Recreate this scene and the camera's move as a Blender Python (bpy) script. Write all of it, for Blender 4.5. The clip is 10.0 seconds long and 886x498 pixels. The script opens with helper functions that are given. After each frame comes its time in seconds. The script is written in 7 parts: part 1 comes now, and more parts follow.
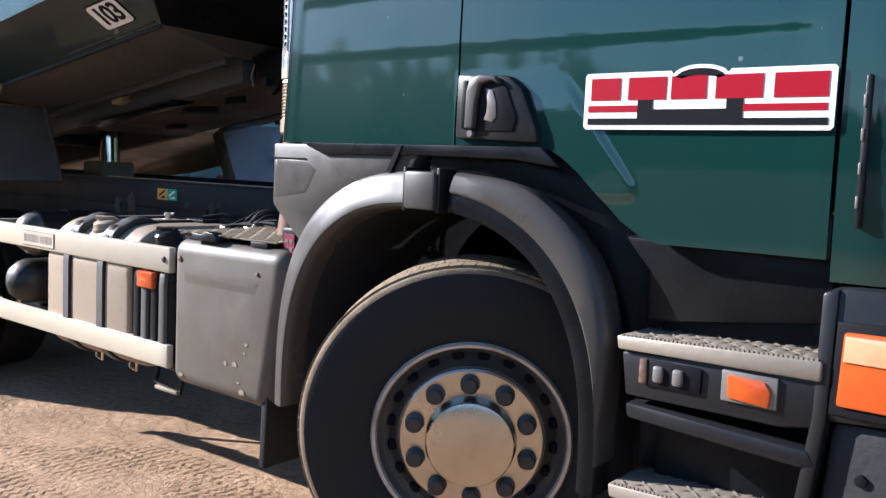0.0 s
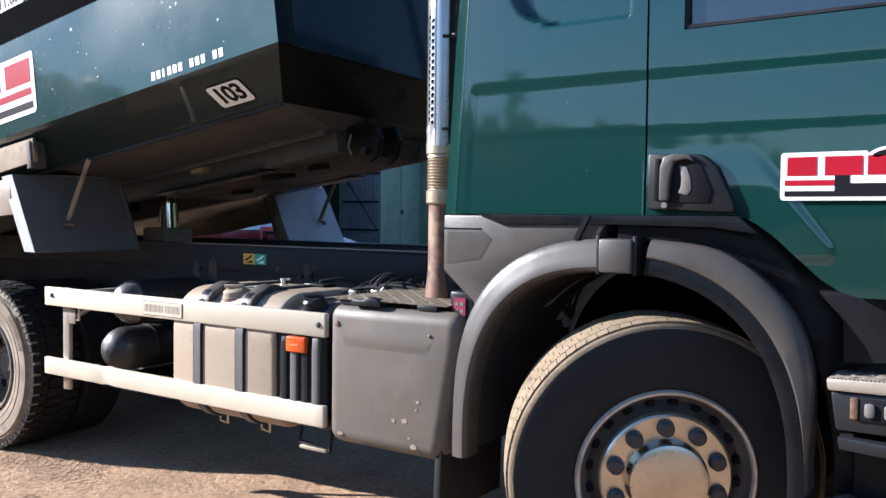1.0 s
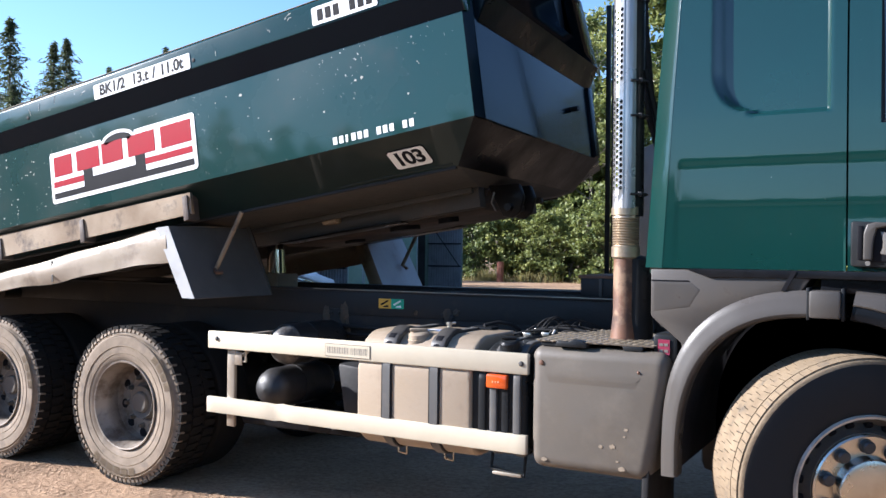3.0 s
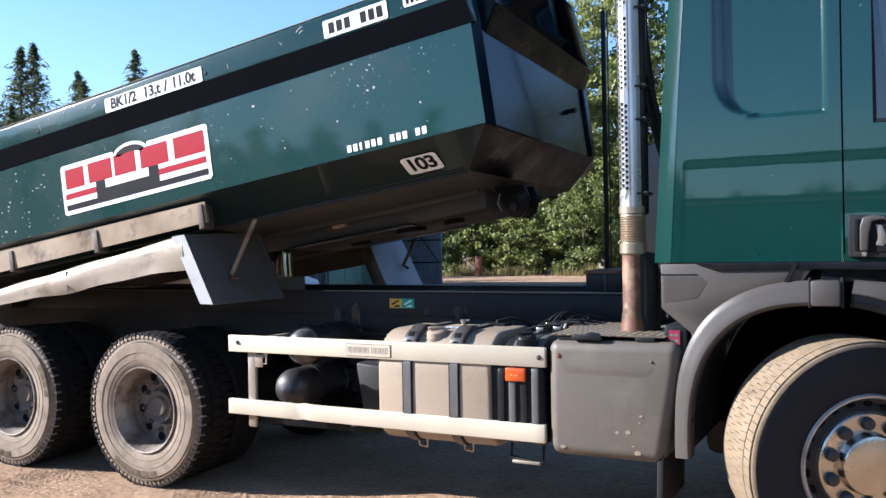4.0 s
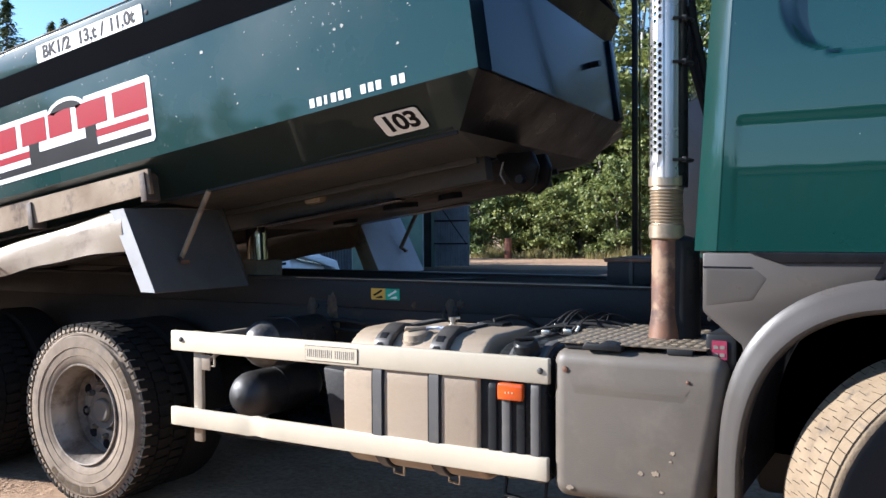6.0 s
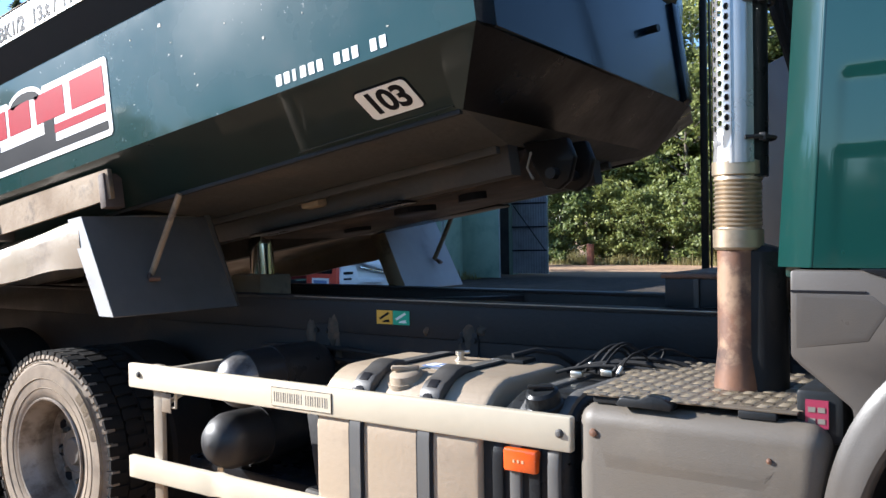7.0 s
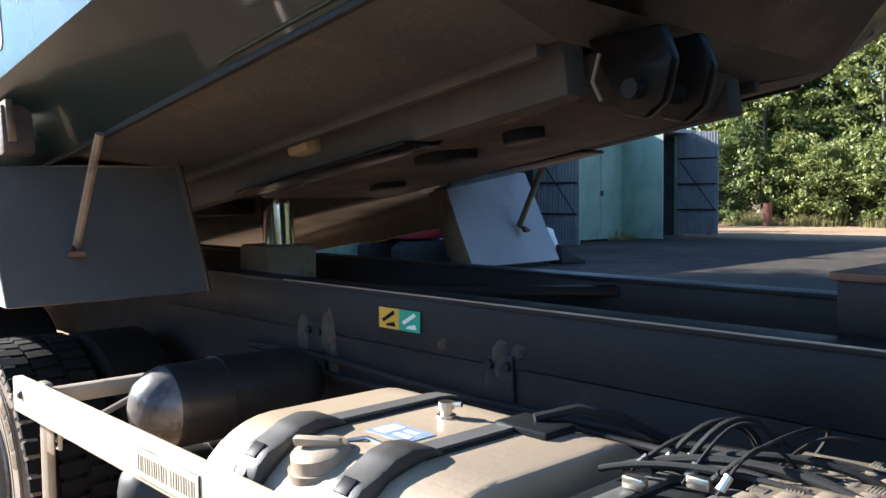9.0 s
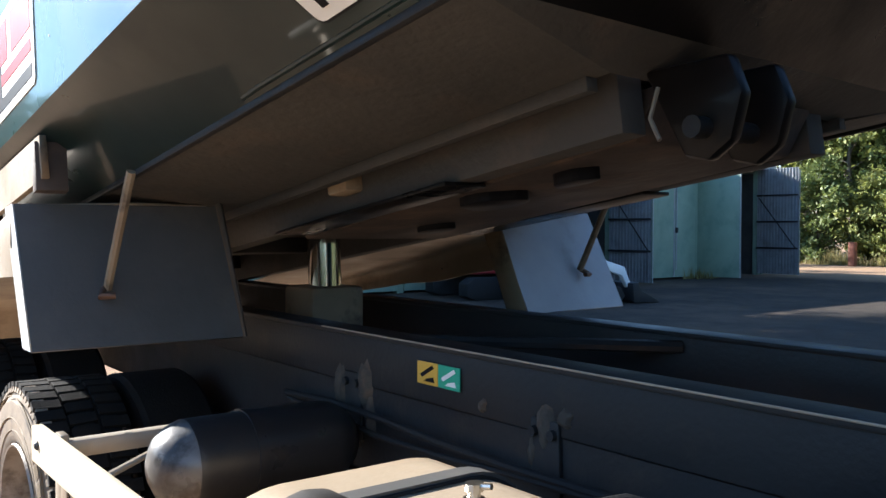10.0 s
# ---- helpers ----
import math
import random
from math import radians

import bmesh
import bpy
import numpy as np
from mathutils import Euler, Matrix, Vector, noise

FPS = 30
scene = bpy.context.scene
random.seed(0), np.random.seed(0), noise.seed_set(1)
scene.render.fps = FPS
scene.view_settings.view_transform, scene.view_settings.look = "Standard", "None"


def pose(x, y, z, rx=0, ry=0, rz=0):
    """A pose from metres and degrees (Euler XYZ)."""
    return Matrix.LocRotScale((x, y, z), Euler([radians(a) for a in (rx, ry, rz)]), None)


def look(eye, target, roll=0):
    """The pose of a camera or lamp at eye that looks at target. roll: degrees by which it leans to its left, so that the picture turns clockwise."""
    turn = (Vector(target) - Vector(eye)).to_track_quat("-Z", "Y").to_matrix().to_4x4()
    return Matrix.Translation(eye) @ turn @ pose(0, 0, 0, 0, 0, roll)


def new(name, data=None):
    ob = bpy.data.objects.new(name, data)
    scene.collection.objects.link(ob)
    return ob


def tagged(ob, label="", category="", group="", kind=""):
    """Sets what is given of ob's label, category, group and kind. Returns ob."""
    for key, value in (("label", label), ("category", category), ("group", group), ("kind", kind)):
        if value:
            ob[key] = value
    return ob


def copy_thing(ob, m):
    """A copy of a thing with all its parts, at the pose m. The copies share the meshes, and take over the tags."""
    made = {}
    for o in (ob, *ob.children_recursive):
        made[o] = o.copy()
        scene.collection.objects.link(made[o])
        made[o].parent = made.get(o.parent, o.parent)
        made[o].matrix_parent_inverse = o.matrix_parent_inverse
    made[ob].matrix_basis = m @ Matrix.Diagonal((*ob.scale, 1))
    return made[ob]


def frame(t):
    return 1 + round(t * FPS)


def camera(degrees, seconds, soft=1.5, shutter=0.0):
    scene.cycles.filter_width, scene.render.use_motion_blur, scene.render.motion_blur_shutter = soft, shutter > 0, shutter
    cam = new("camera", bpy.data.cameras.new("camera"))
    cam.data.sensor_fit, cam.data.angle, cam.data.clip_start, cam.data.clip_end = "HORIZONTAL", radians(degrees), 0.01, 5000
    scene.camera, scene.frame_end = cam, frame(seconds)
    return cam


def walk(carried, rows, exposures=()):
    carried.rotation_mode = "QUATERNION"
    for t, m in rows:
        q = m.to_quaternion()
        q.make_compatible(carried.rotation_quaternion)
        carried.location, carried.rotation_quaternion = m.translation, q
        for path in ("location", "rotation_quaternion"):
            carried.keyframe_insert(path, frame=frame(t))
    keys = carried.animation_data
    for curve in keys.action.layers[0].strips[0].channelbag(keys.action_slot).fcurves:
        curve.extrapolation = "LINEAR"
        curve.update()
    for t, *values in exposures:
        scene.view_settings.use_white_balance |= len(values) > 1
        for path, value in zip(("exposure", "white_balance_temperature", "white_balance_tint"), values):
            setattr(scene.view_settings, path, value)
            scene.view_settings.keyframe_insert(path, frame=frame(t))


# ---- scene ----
cam = camera(54.9, 10.0)
PATH = [
    (0, (1.474, -1.845, 1.309), (0.233, -0.287, 1.132), 2.6),
    (0.5, (1.253, -2.221, 1.342), (0.077, -0.607, 1.223), 2.2),
    (1, (0.995, -2.526, 1.375), (-0.134, -0.877, 1.3), 0.6),
    (1.5, (0.776, -2.828, 1.418), (-0.326, -1.159, 1.394), 0.1),
    (2, (0.655, -3.171, 1.429), (-0.394, -1.469, 1.427), 2.1),
    (2.5, (0.472, -3.363, 1.425), (-0.544, -1.64, 1.436), 2.1),
    (3, (0.284, -3.566, 1.438), (-0.708, -1.829, 1.449), 0.6),
    (3.2, (0.257, -3.656, 1.444), (-0.73, -1.917, 1.445), -0.4),
    (4.5, (0.176, -3.859, 1.477), (-0.749, -2.086, 1.476), -1.0),
    (5, (0.164, -3.607, 1.478), (-0.766, -1.837, 1.462), -1.5),
    (5.5, (0.097, -3.325, 1.471), (-0.855, -1.567, 1.424), -1.1),
    (5.7, (0.028, -3.165, 1.461), (-0.942, -1.417, 1.413), -0.7),
    (6.8, (-0.189, -2.221, 1.475), (-1.328, -0.577, 1.447), -0.7),
    (7, (-0.24, -2.03, 1.469), (-1.414, -0.411, 1.443), -0.9),
    (7.5, (-0.347, -1.655, 1.474), (-1.589, -0.088, 1.443), -0.5),
    (8, (-0.466, -1.286, 1.489), (-1.81, 0.193, 1.426), 0.4),
    (8.5, (-0.632, -0.951, 1.482), (-2.047, 0.458, 1.382), -0.0),
    (9, (-0.722, -0.723, 1.479), (-2.186, 0.634, 1.356), -0.5),
    (9.5, (-0.785, -0.56, 1.499), (-2.316, 0.723, 1.399), 0.2),
    (10, (-0.822, -0.532, 1.51), (-2.397, 0.699, 1.466), 0.2),
]
walk(cam, [(t, look(eye, target, roll)) for t, eye, target, roll in PATH], exposures=[(0.0, 1.56, 5600, 15), (1.5, 1.78, 5600, 15), (3.0, 1.72, 5600, 15), (5.5, 1.66, 5600, 14), (7.5, 1.98, 5750, 11), (8.75, 2.32, 5850, 11), (10.0, 2.16, 5850, 10)])

# ---- light ----
SUN_AZ, SUN_EL = radians(23.0), radians(24.5)
SUN = Vector((-math.cos(SUN_AZ) * math.cos(SUN_EL), -math.sin(SUN_AZ) * math.cos(SUN_EL), math.sin(SUN_EL)))
world = bpy.data.worlds.new("sky")
scene.world = world
world.use_nodes = True
wn = world.node_tree.nodes
sky = wn.new("ShaderNodeTexSky")
sky.sky_type, sky.sun_disc = "NISHITA", False
sky.sun_elevation, sky.sun_rotation = SUN_EL, math.atan2(SUN.x, SUN.y)
sky.air_density, sky.dust_density, sky.ozone_density = 1.15, 0.05, 4.0
world.node_tree.links.new(sky.outputs[0], wn["Background"].inputs[0])
wn["Background"].inputs[1].default_value = 0.077
sun_data = bpy.data.lights.new("sun", "SUN")
sun_data.energy, sun_data.angle, sun_data.color = 5.0, radians(0.55), (1.0, 0.92, 0.80)
sun_lamp = new("sun", sun_data)
sun_lamp.matrix_world = look(SUN * 60, (0, 0, 0))


# ---- materials ----
def nodes_of(name):
    m = bpy.data.materials.new(name)
    m.use_nodes = True
    return m, m.node_tree.nodes, m.node_tree.links, m.node_tree.nodes["Principled BSDF"]


def ramp(nt, a, b, ca=(0, 0, 0), cb=(1, 1, 1)):
    r = nt.new("ShaderNodeValToRGB")
    r.color_ramp.elements[0].position, r.color_ramp.elements[1].position = a, b
    r.color_ramp.elements[0].color, r.color_ramp.elements[1].color = (*ca, 1), (*cb, 1)
    return r


def noise_tex(nt, ln, scale, detail=4.0, stretch=(1, 1, 1), rough=0.55):
    tc = nt.new("ShaderNodeTexCoord")
    mp = nt.new("ShaderNodeMapping")
    mp.inputs["Scale"].default_value = stretch
    n = nt.new("ShaderNodeTexNoise")
    n.inputs["Scale"].default_value, n.inputs["Detail"].default_value, n.inputs["Roughness"].default_value = scale, detail, rough
    ln.new(tc.outputs["Object"], mp.inputs[0])
    ln.new(mp.outputs[0], n.inputs["Vector"])
    return n


def mixer(nt, ln, fac, a, b, mode="MIX"):
    m = nt.new("ShaderNodeMix")
    m.data_type, m.blend_type = "RGBA", mode
    for sock, v in ((m.inputs[0], fac), (m.inputs[6], a), (m.inputs[7], b)):
        if isinstance(v, (int, float)):
            sock.default_value = v
        elif isinstance(v, tuple):
            sock.default_value = (*v, 1)
        else:
            ln.new(v, sock)
    return m.outputs[2]


def surface(name, base, rough=0.5, metal=0.0, tone=None, tone_scale=3.0, dirt=None, dirt_scale=6.0, dirt_span=(0.5, 0.7), specks=None,
            speck_scale=60.0, speck_span=(0.70, 0.73), bump=0.0, bump_scale=80.0, coat=0.0, rough_var=0.15, stretch=(1, 1, 1), spec=0.5, coat_ior=1.6):
    m, nt, ln, p = nodes_of(name)
    broad = noise_tex(nt, ln, tone_scale, 5, stretch)
    col = mixer(nt, ln, ramp_out(nt, ln, broad, 0.3, 0.7), base, tone or tuple(c * 0.8 for c in base))
    if dirt:
        dn = noise_tex(nt, ln, dirt_scale, 8, stretch, 0.65)
        col = mixer(nt, ln, ramp_out(nt, ln, dn, *dirt_span), col, dirt)
    if specks:
        sn = noise_tex(nt, ln, speck_scale, 2)
        wide = noise_tex(nt, ln, 1.4, 3)
        both = nt.new("ShaderNodeMath")
        both.operation = "MULTIPLY"
        ln.new(ramp_out(nt, ln, sn, *speck_span), both.inputs[0])
        ln.new(ramp_out(nt, ln, wide, 0.45, 0.6), both.inputs[1])
        col = mixer(nt, ln, both.outputs[0], col, specks)
    ln.new(col, p.inputs["Base Color"])
    fine = noise_tex(nt, ln, bump_scale, 4)
    mr = nt.new("ShaderNodeMapRange")
    mr.inputs[1].default_value, mr.inputs[2].default_value = 0.3, 0.7
    mr.inputs[3].default_value, mr.inputs[4].default_value = max(0.02, rough - rough_var), min(1, rough + rough_var)
    ln.new(broad.outputs["Fac"], mr.inputs[0])
    ln.new(mr.outputs[0], p.inputs["Roughness"])
    p.inputs["Metallic"].default_value = metal
    p.inputs["Specular IOR Level"].default_value = spec
    p.inputs["Coat Weight"].default_value, p.inputs["Coat Roughness"].default_value = coat, 0.05
    p.inputs["Coat IOR"].default_value = coat_ior
    if bump:
        b = nt.new("ShaderNodeBump")
        b.inputs["Strength"].default_value, b.inputs["Distance"].default_value = bump, 0.01
        ln.new(fine.outputs["Fac"], b.inputs["Height"])
        ln.new(b.outputs[0], p.inputs["Normal"])
    return m


def ramp_out(nt, ln, source, a, b):
    r = ramp(nt, a, b)
    ln.new(source.outputs["Fac"], r.inputs[0])
    return r.outputs["Color"]


M_CAB = surface("cab_paint", (0.004, 0.030, 0.0258), 0.30, 0.0, (0.004, 0.026, 0.0226), 2.0, coat=1.0, rough_var=0.04, spec=0.1, coat_ior=1.62, specks=(0.35, 0.38, 0.36), speck_scale=35, speck_span=(0.765, 0.775))
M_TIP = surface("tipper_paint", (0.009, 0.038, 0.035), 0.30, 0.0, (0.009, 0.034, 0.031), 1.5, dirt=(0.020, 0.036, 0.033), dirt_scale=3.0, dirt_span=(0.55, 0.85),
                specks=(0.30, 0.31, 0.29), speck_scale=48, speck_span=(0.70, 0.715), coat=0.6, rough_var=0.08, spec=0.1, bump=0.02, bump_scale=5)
# Tipper paint darkened for the shade on the downward-facing lower side.
M_TIP_SHADE = surface("shaded_tipper_paint", (0.007, 0.019, 0.018), 0.42, 0.0, (0.009, 0.017, 0.017), 2.0, dirt=(0.022, 0.024, 0.022), dirt_scale=2.5, dirt_span=(0.58, 0.85), coat=0.2, spec=0.2, coat_ior=1.5)
# Near black for the shade on the rim's slanted underside.
M_BAND_SHADE = surface("shaded_rim_paint", (0.006, 0.008, 0.013), 0.6, 0.0, (0.007, 0.010, 0.014), 3.0, spec=0.06)
M_UNDER = surface("underbody_steel", (0.042, 0.040, 0.037), 0.7, 0.0, (0.060, 0.055, 0.049), 3.0, dirt=(0.085, 0.066, 0.052), dirt_scale=3.2, dirt_span=(0.54, 0.72), bump=0.35, bump_scale=30)
# Scraped paint, its base near black for the shade under the front.
M_CORNER_SHADE = surface("scraped_shaded_paint", (0.007, 0.007, 0.007), 0.36, 0.0, (0.009, 0.0075, 0.007), 4.0, dirt=(0.015, 0.011, 0.010), dirt_scale=5.0, dirt_span=(0.58, 0.72), bump=0.1, bump_scale=25, spec=0.12, coat=0.06, coat_ior=1.5,
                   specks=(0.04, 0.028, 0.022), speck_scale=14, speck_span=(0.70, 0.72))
# Body paint made darker and bluer for the shaded, sky-reflecting front.
M_FRONT_SHADE = surface("glossy_shaded_front", (0.003, 0.008, 0.014), 0.20, 0.0, (0.004, 0.008, 0.012), 1.5, dirt=(0.010, 0.012, 0.013), dirt_scale=3.0, dirt_span=(0.6, 0.85), coat=0.11, rough_var=0.05, spec=0.06, coat_ior=1.4)
M_RUSTB = surface("rusty_belly_steel", (0.060, 0.042, 0.032), 0.75, 0.0, (0.040, 0.031, 0.026), 3.0, dirt=(0.105, 0.066, 0.044), dirt_scale=4.0, dirt_span=(0.5, 0.7), bump=0.3, bump_scale=30)
M_SAND = surface("mud_caked_steel", (0.285, 0.212, 0.132), 0.8, 0.0, (0.20, 0.142, 0.090), 4.0, dirt=(0.075, 0.052, 0.036), dirt_scale=5, dirt_span=(0.52, 0.66), bump=0.18, bump_scale=40)
M_FRAME = surface("chassis_paint", (0.019, 0.0195, 0.021), 0.5, 0.0, (0.027, 0.027, 0.027), 3.0, dirt=(0.058, 0.044, 0.033), dirt_scale=2.6, dirt_span=(0.57, 0.77), bump=0.15, bump_scale=60, spec=0.2)
M_GREYP = surface("grey_plastic", (0.145, 0.132, 0.116), 0.38, 0.0, (0.122, 0.111, 0.098), 5.0, dirt=(0.165, 0.145, 0.122), dirt_scale=4.0, dirt_span=(0.5, 0.85), bump=0.06, bump_scale=220, spec=0.65)
# Near guard plate: dusty sheet, darkened because it faces away from the sun.
M_SHEET_SHADE = surface("dusty_shaded_sheet", (0.090, 0.083, 0.076), 0.55, 0.0, (0.072, 0.067, 0.061), 4.0, dirt=(0.130, 0.113, 0.094), dirt_scale=3.5, dirt_span=(0.52, 0.8), bump=0.08, bump_scale=60)
M_BOX = surface("battery_box_plastic", (0.108, 0.092, 0.073), 0.50, 0.0, (0.092, 0.080, 0.065), 5.0, dirt=(0.150, 0.128, 0.100), dirt_scale=4.0, dirt_span=(0.5, 0.85), bump=0.10, bump_scale=220, spec=0.35)
M_FEND = surface("fender_plastic", (0.066, 0.058, 0.050), 0.38, 0.0, (0.046, 0.042, 0.038), 6.0, dirt=(0.062, 0.054, 0.045), dirt_scale=5, dirt_span=(0.55, 0.9), bump=0.05, bump_scale=260, spec=0.32)
M_PANEL = surface("matt_black_panel", (0.006, 0.0065, 0.008), 0.28, 0.0, (0.010, 0.0105, 0.012), 6.0, dirt=(0.013, 0.013, 0.013), dirt_scale=5, dirt_span=(0.6, 0.9), spec=0.12, rough_var=0.06)
M_STEP = surface("dark_step_plastic", (0.015, 0.0155, 0.017), 0.34, 0.0, (0.012, 0.0125, 0.014), 6.0, dirt=(0.05, 0.046, 0.042), dirt_scale=6, dirt_span=(0.6, 0.9), bump=0.05, bump_scale=240, spec=0.3)
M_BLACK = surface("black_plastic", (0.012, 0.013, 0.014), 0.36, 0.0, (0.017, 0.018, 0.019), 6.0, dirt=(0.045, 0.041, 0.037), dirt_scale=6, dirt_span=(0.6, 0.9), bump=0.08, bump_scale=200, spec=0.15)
M_WHITE = surface("white_rail_paint", (0.53, 0.465, 0.345), 0.42, 0.0, (0.45, 0.39, 0.285), 4.0, dirt=(0.46, 0.41, 0.33), dirt_scale=7, dirt_span=(0.64, 0.82), bump=0.05, bump_scale=40)
M_ALU = surface("dull_aluminium", (0.37, 0.325, 0.26), 0.45, 0.5, (0.27, 0.23, 0.18), 3.0, dirt=(0.22, 0.165, 0.115), dirt_scale=4, dirt_span=(0.55, 0.8), bump=0.08, bump_scale=50)
M_GSHEET = surface("weathered_guard_sheet", (0.34, 0.285, 0.215), 0.5, 0.15, (0.25, 0.20, 0.145), 2.5, dirt=(0.13, 0.095, 0.065), dirt_scale=3.0, dirt_span=(0.54, 0.74), bump=0.08, bump_scale=40)
M_GUARD = surface("white_sheet", (0.36, 0.36, 0.355), 0.6, 0.0, (0.30, 0.30, 0.295), 4.0, dirt=(0.26, 0.235, 0.205), dirt_scale=4, dirt_span=(0.55, 0.85), bump=0.1, bump_scale=40)
# Far guard plate: the white sheet, greyed for the shade it hangs in.
M_GUARD_SHADE = surface("shaded_white_sheet", (0.36, 0.36, 0.37), 0.6, 0.0, (0.30, 0.30, 0.31), 4.0, dirt=(0.22, 0.21, 0.20), dirt_scale=4, dirt_span=(0.55, 0.85), bump=0.1, bump_scale=40)
M_TANK = surface("tank_aluminium", (0.36, 0.285, 0.20), 0.45, 0.2, (0.31, 0.245, 0.175), 3.0, dirt=(0.21, 0.16, 0.11), dirt_scale=6, dirt_span=(0.56, 0.85), bump=0.1, bump_scale=60)
M_BRASS = surface("heat_tinted_steel", (0.42, 0.345, 0.25), 0.38, 0.75, (0.32, 0.255, 0.18), 6.0, dirt=(0.16, 0.11, 0.07), dirt_scale=6, dirt_span=(0.55, 0.8), rough_var=0.08)
M_SHIELD = surface("heat_shield_sheet", (0.36, 0.36, 0.36), 0.26, 0.7, (0.30, 0.295, 0.29), 3.0, dirt=(0.24, 0.215, 0.19), dirt_scale=5, dirt_span=(0.6, 0.85))
M_CHROME = surface("chrome", (0.80, 0.80, 0.80), 0.08, 1.0, (0.7, 0.7, 0.7), 4.0, rough_var=0.03)
M_STEEL = surface("polished_steel", (0.62, 0.58, 0.50), 0.30, 1.0, (0.52, 0.47, 0.39), 6.0, dirt=(0.42, 0.33, 0.23), dirt_scale=7, dirt_span=(0.55, 0.95), rough_var=0.06)
M_RUST = surface("rusted_pipe", (0.170, 0.080, 0.042), 0.6, 0.2, (0.050, 0.032, 0.026), 9.0, dirt=(0.22, 0.140, 0.085), dirt_scale=7, dirt_span=(0.52, 0.62), bump=0.08, bump_scale=70)
M_RIM = surface("wheel_rim", (0.50, 0.46, 0.40), 0.45, 0.45, (0.46, 0.42, 0.36), 10.0, dirt=(0.22, 0.17, 0.12), dirt_scale=10, dirt_span=(0.5, 0.8), bump=0.1, bump_scale=120)
M_RIMR = surface("dirty_rear_rim", (0.30, 0.26, 0.215), 0.5, 0.35, (0.20, 0.165, 0.13), 7.0, dirt=(0.10, 0.072, 0.05), dirt_scale=7, dirt_span=(0.48, 0.66), bump=0.15, bump_scale=90)
M_RIMD = surface("dark_wheel_dish", (0.080, 0.076, 0.072), 0.5, 0.4, (0.12, 0.11, 0.095), 10.0, dirt=(0.18, 0.14, 0.10), dirt_scale=10, dirt_span=(0.5, 0.8), bump=0.1, bump_scale=120)
M_NUT = surface("nut_cover", (0.03, 0.03, 0.033), 0.4, 0.3, (0.05, 0.048, 0.045), 20.0)
M_RUBBER = surface("clean_tyre_rubber", (0.018, 0.018, 0.0185), 0.72, 0.0, (0.024, 0.0235, 0.023), 8.0, bump=0.1, bump_scale=150, spec=0.15)
M_TREAD = surface("dusty_tread", (0.200, 0.146, 0.086), 0.85, 0.0, (0.150, 0.110, 0.067), 12.0, dirt=(0.07, 0.06, 0.048), dirt_scale=14, dirt_span=(0.56, 0.75), bump=0.3, bump_scale=120)
M_DUSTY = surface("dusty_tyre", (0.245, 0.187, 0.128), 0.85, 0.0, (0.160, 0.123, 0.086), 8.0, dirt=(0.075, 0.064, 0.054), dirt_scale=6, dirt_span=(0.55, 0.75), bump=0.2, bump_scale=120)
M_ORANGE = surface("amber_lens", (0.56, 0.088, 0.010), 0.18, 0.0, (0.46, 0.065, 0.008), 20.0, coat=0.35)
M_CLEAR = surface("pale_amber_lens", (0.62, 0.36, 0.20), 0.12, 0.0, (0.54, 0.27, 0.12), 20.0, coat=1.0)
M_SIGNW = surface("white_sticker", (0.84, 0.83, 0.80), 0.4, 0.0, (0.78, 0.77, 0.74), 9.0)
M_RED = surface("red_vinyl", (0.31, 0.009, 0.020), 0.4, 0.0, (0.28, 0.008, 0.018), 9.0, rough_var=0.02, spec=0.1)
M_INK = surface("black_vinyl", (0.010, 0.010, 0.012), 0.45, 0.0, (0.012, 0.012, 0.014), 9.0, rough_var=0.02, spec=0.06)
M_YEL = surface("yellow_sticker", (0.72, 0.42, 0.05), 0.45)
M_GRN = surface("green_sticker", (0.03, 0.40, 0.24), 0.45)
M_PINK = surface("red_tag", (0.21, 0.02, 0.05), 0.45)
M_BLUE = surface("blue_label", (0.13, 0.20, 0.42), 0.4, 0, (0.22, 0.27, 0.40), 60.0)
M_PLATE = surface("tread_plate_alu", (0.42, 0.35, 0.25), 0.34, 0.6, (0.33, 0.27, 0.19), 14.0, dirt=(0.22, 0.17, 0.11), dirt_scale=12, dirt_span=(0.58, 0.85), bump=0.05, bump_scale=60)
M_PLATEB = surface("dirty_plate_ground", (0.17, 0.138, 0.10), 0.5, 0.35, (0.13, 0.105, 0.077), 14.0, dirt=(0.24, 0.19, 0.13), dirt_scale=12, dirt_span=(0.55, 0.8))
M_TENS = surface("dusty_tensioner_plastic", (0.040, 0.037, 0.034), 0.45, 0.0, (0.030, 0.028, 0.026), 6.0, dirt=(0.075, 0.066, 0.055), dirt_scale=7, dirt_span=(0.5, 0.8), bump=0.06, bump_scale=200)
M_STRAP = surface("grey_strap_steel", (0.085, 0.082, 0.077), 0.5, 0.0, (0.068, 0.066, 0.062), 6.0, dirt=(0.12, 0.105, 0.085), dirt_scale=9, dirt_span=(0.55, 0.8))
M_SHEDG = surface("green_sheet_steel", (0.245, 0.325, 0.250), 0.6, 0.0, (0.21, 0.285, 0.220), 1.2, dirt=(0.12, 0.20, 0.16), dirt_scale=1.5, dirt_span=(0.5, 0.8), bump=0.05, bump_scale=20)
M_SHEDI = surface("galvanised_sheet", (0.42, 0.43, 0.45), 0.55, 0.2, (0.35, 0.36, 0.375), 2.0, dirt=(0.27, 0.26, 0.25), dirt_scale=2, dirt_span=(0.5, 0.8))
M_CHIP = surface("bared_plastic", (0.25, 0.20, 0.14), 0.7, 0.0, (0.20, 0.155, 0.105), 30.0)
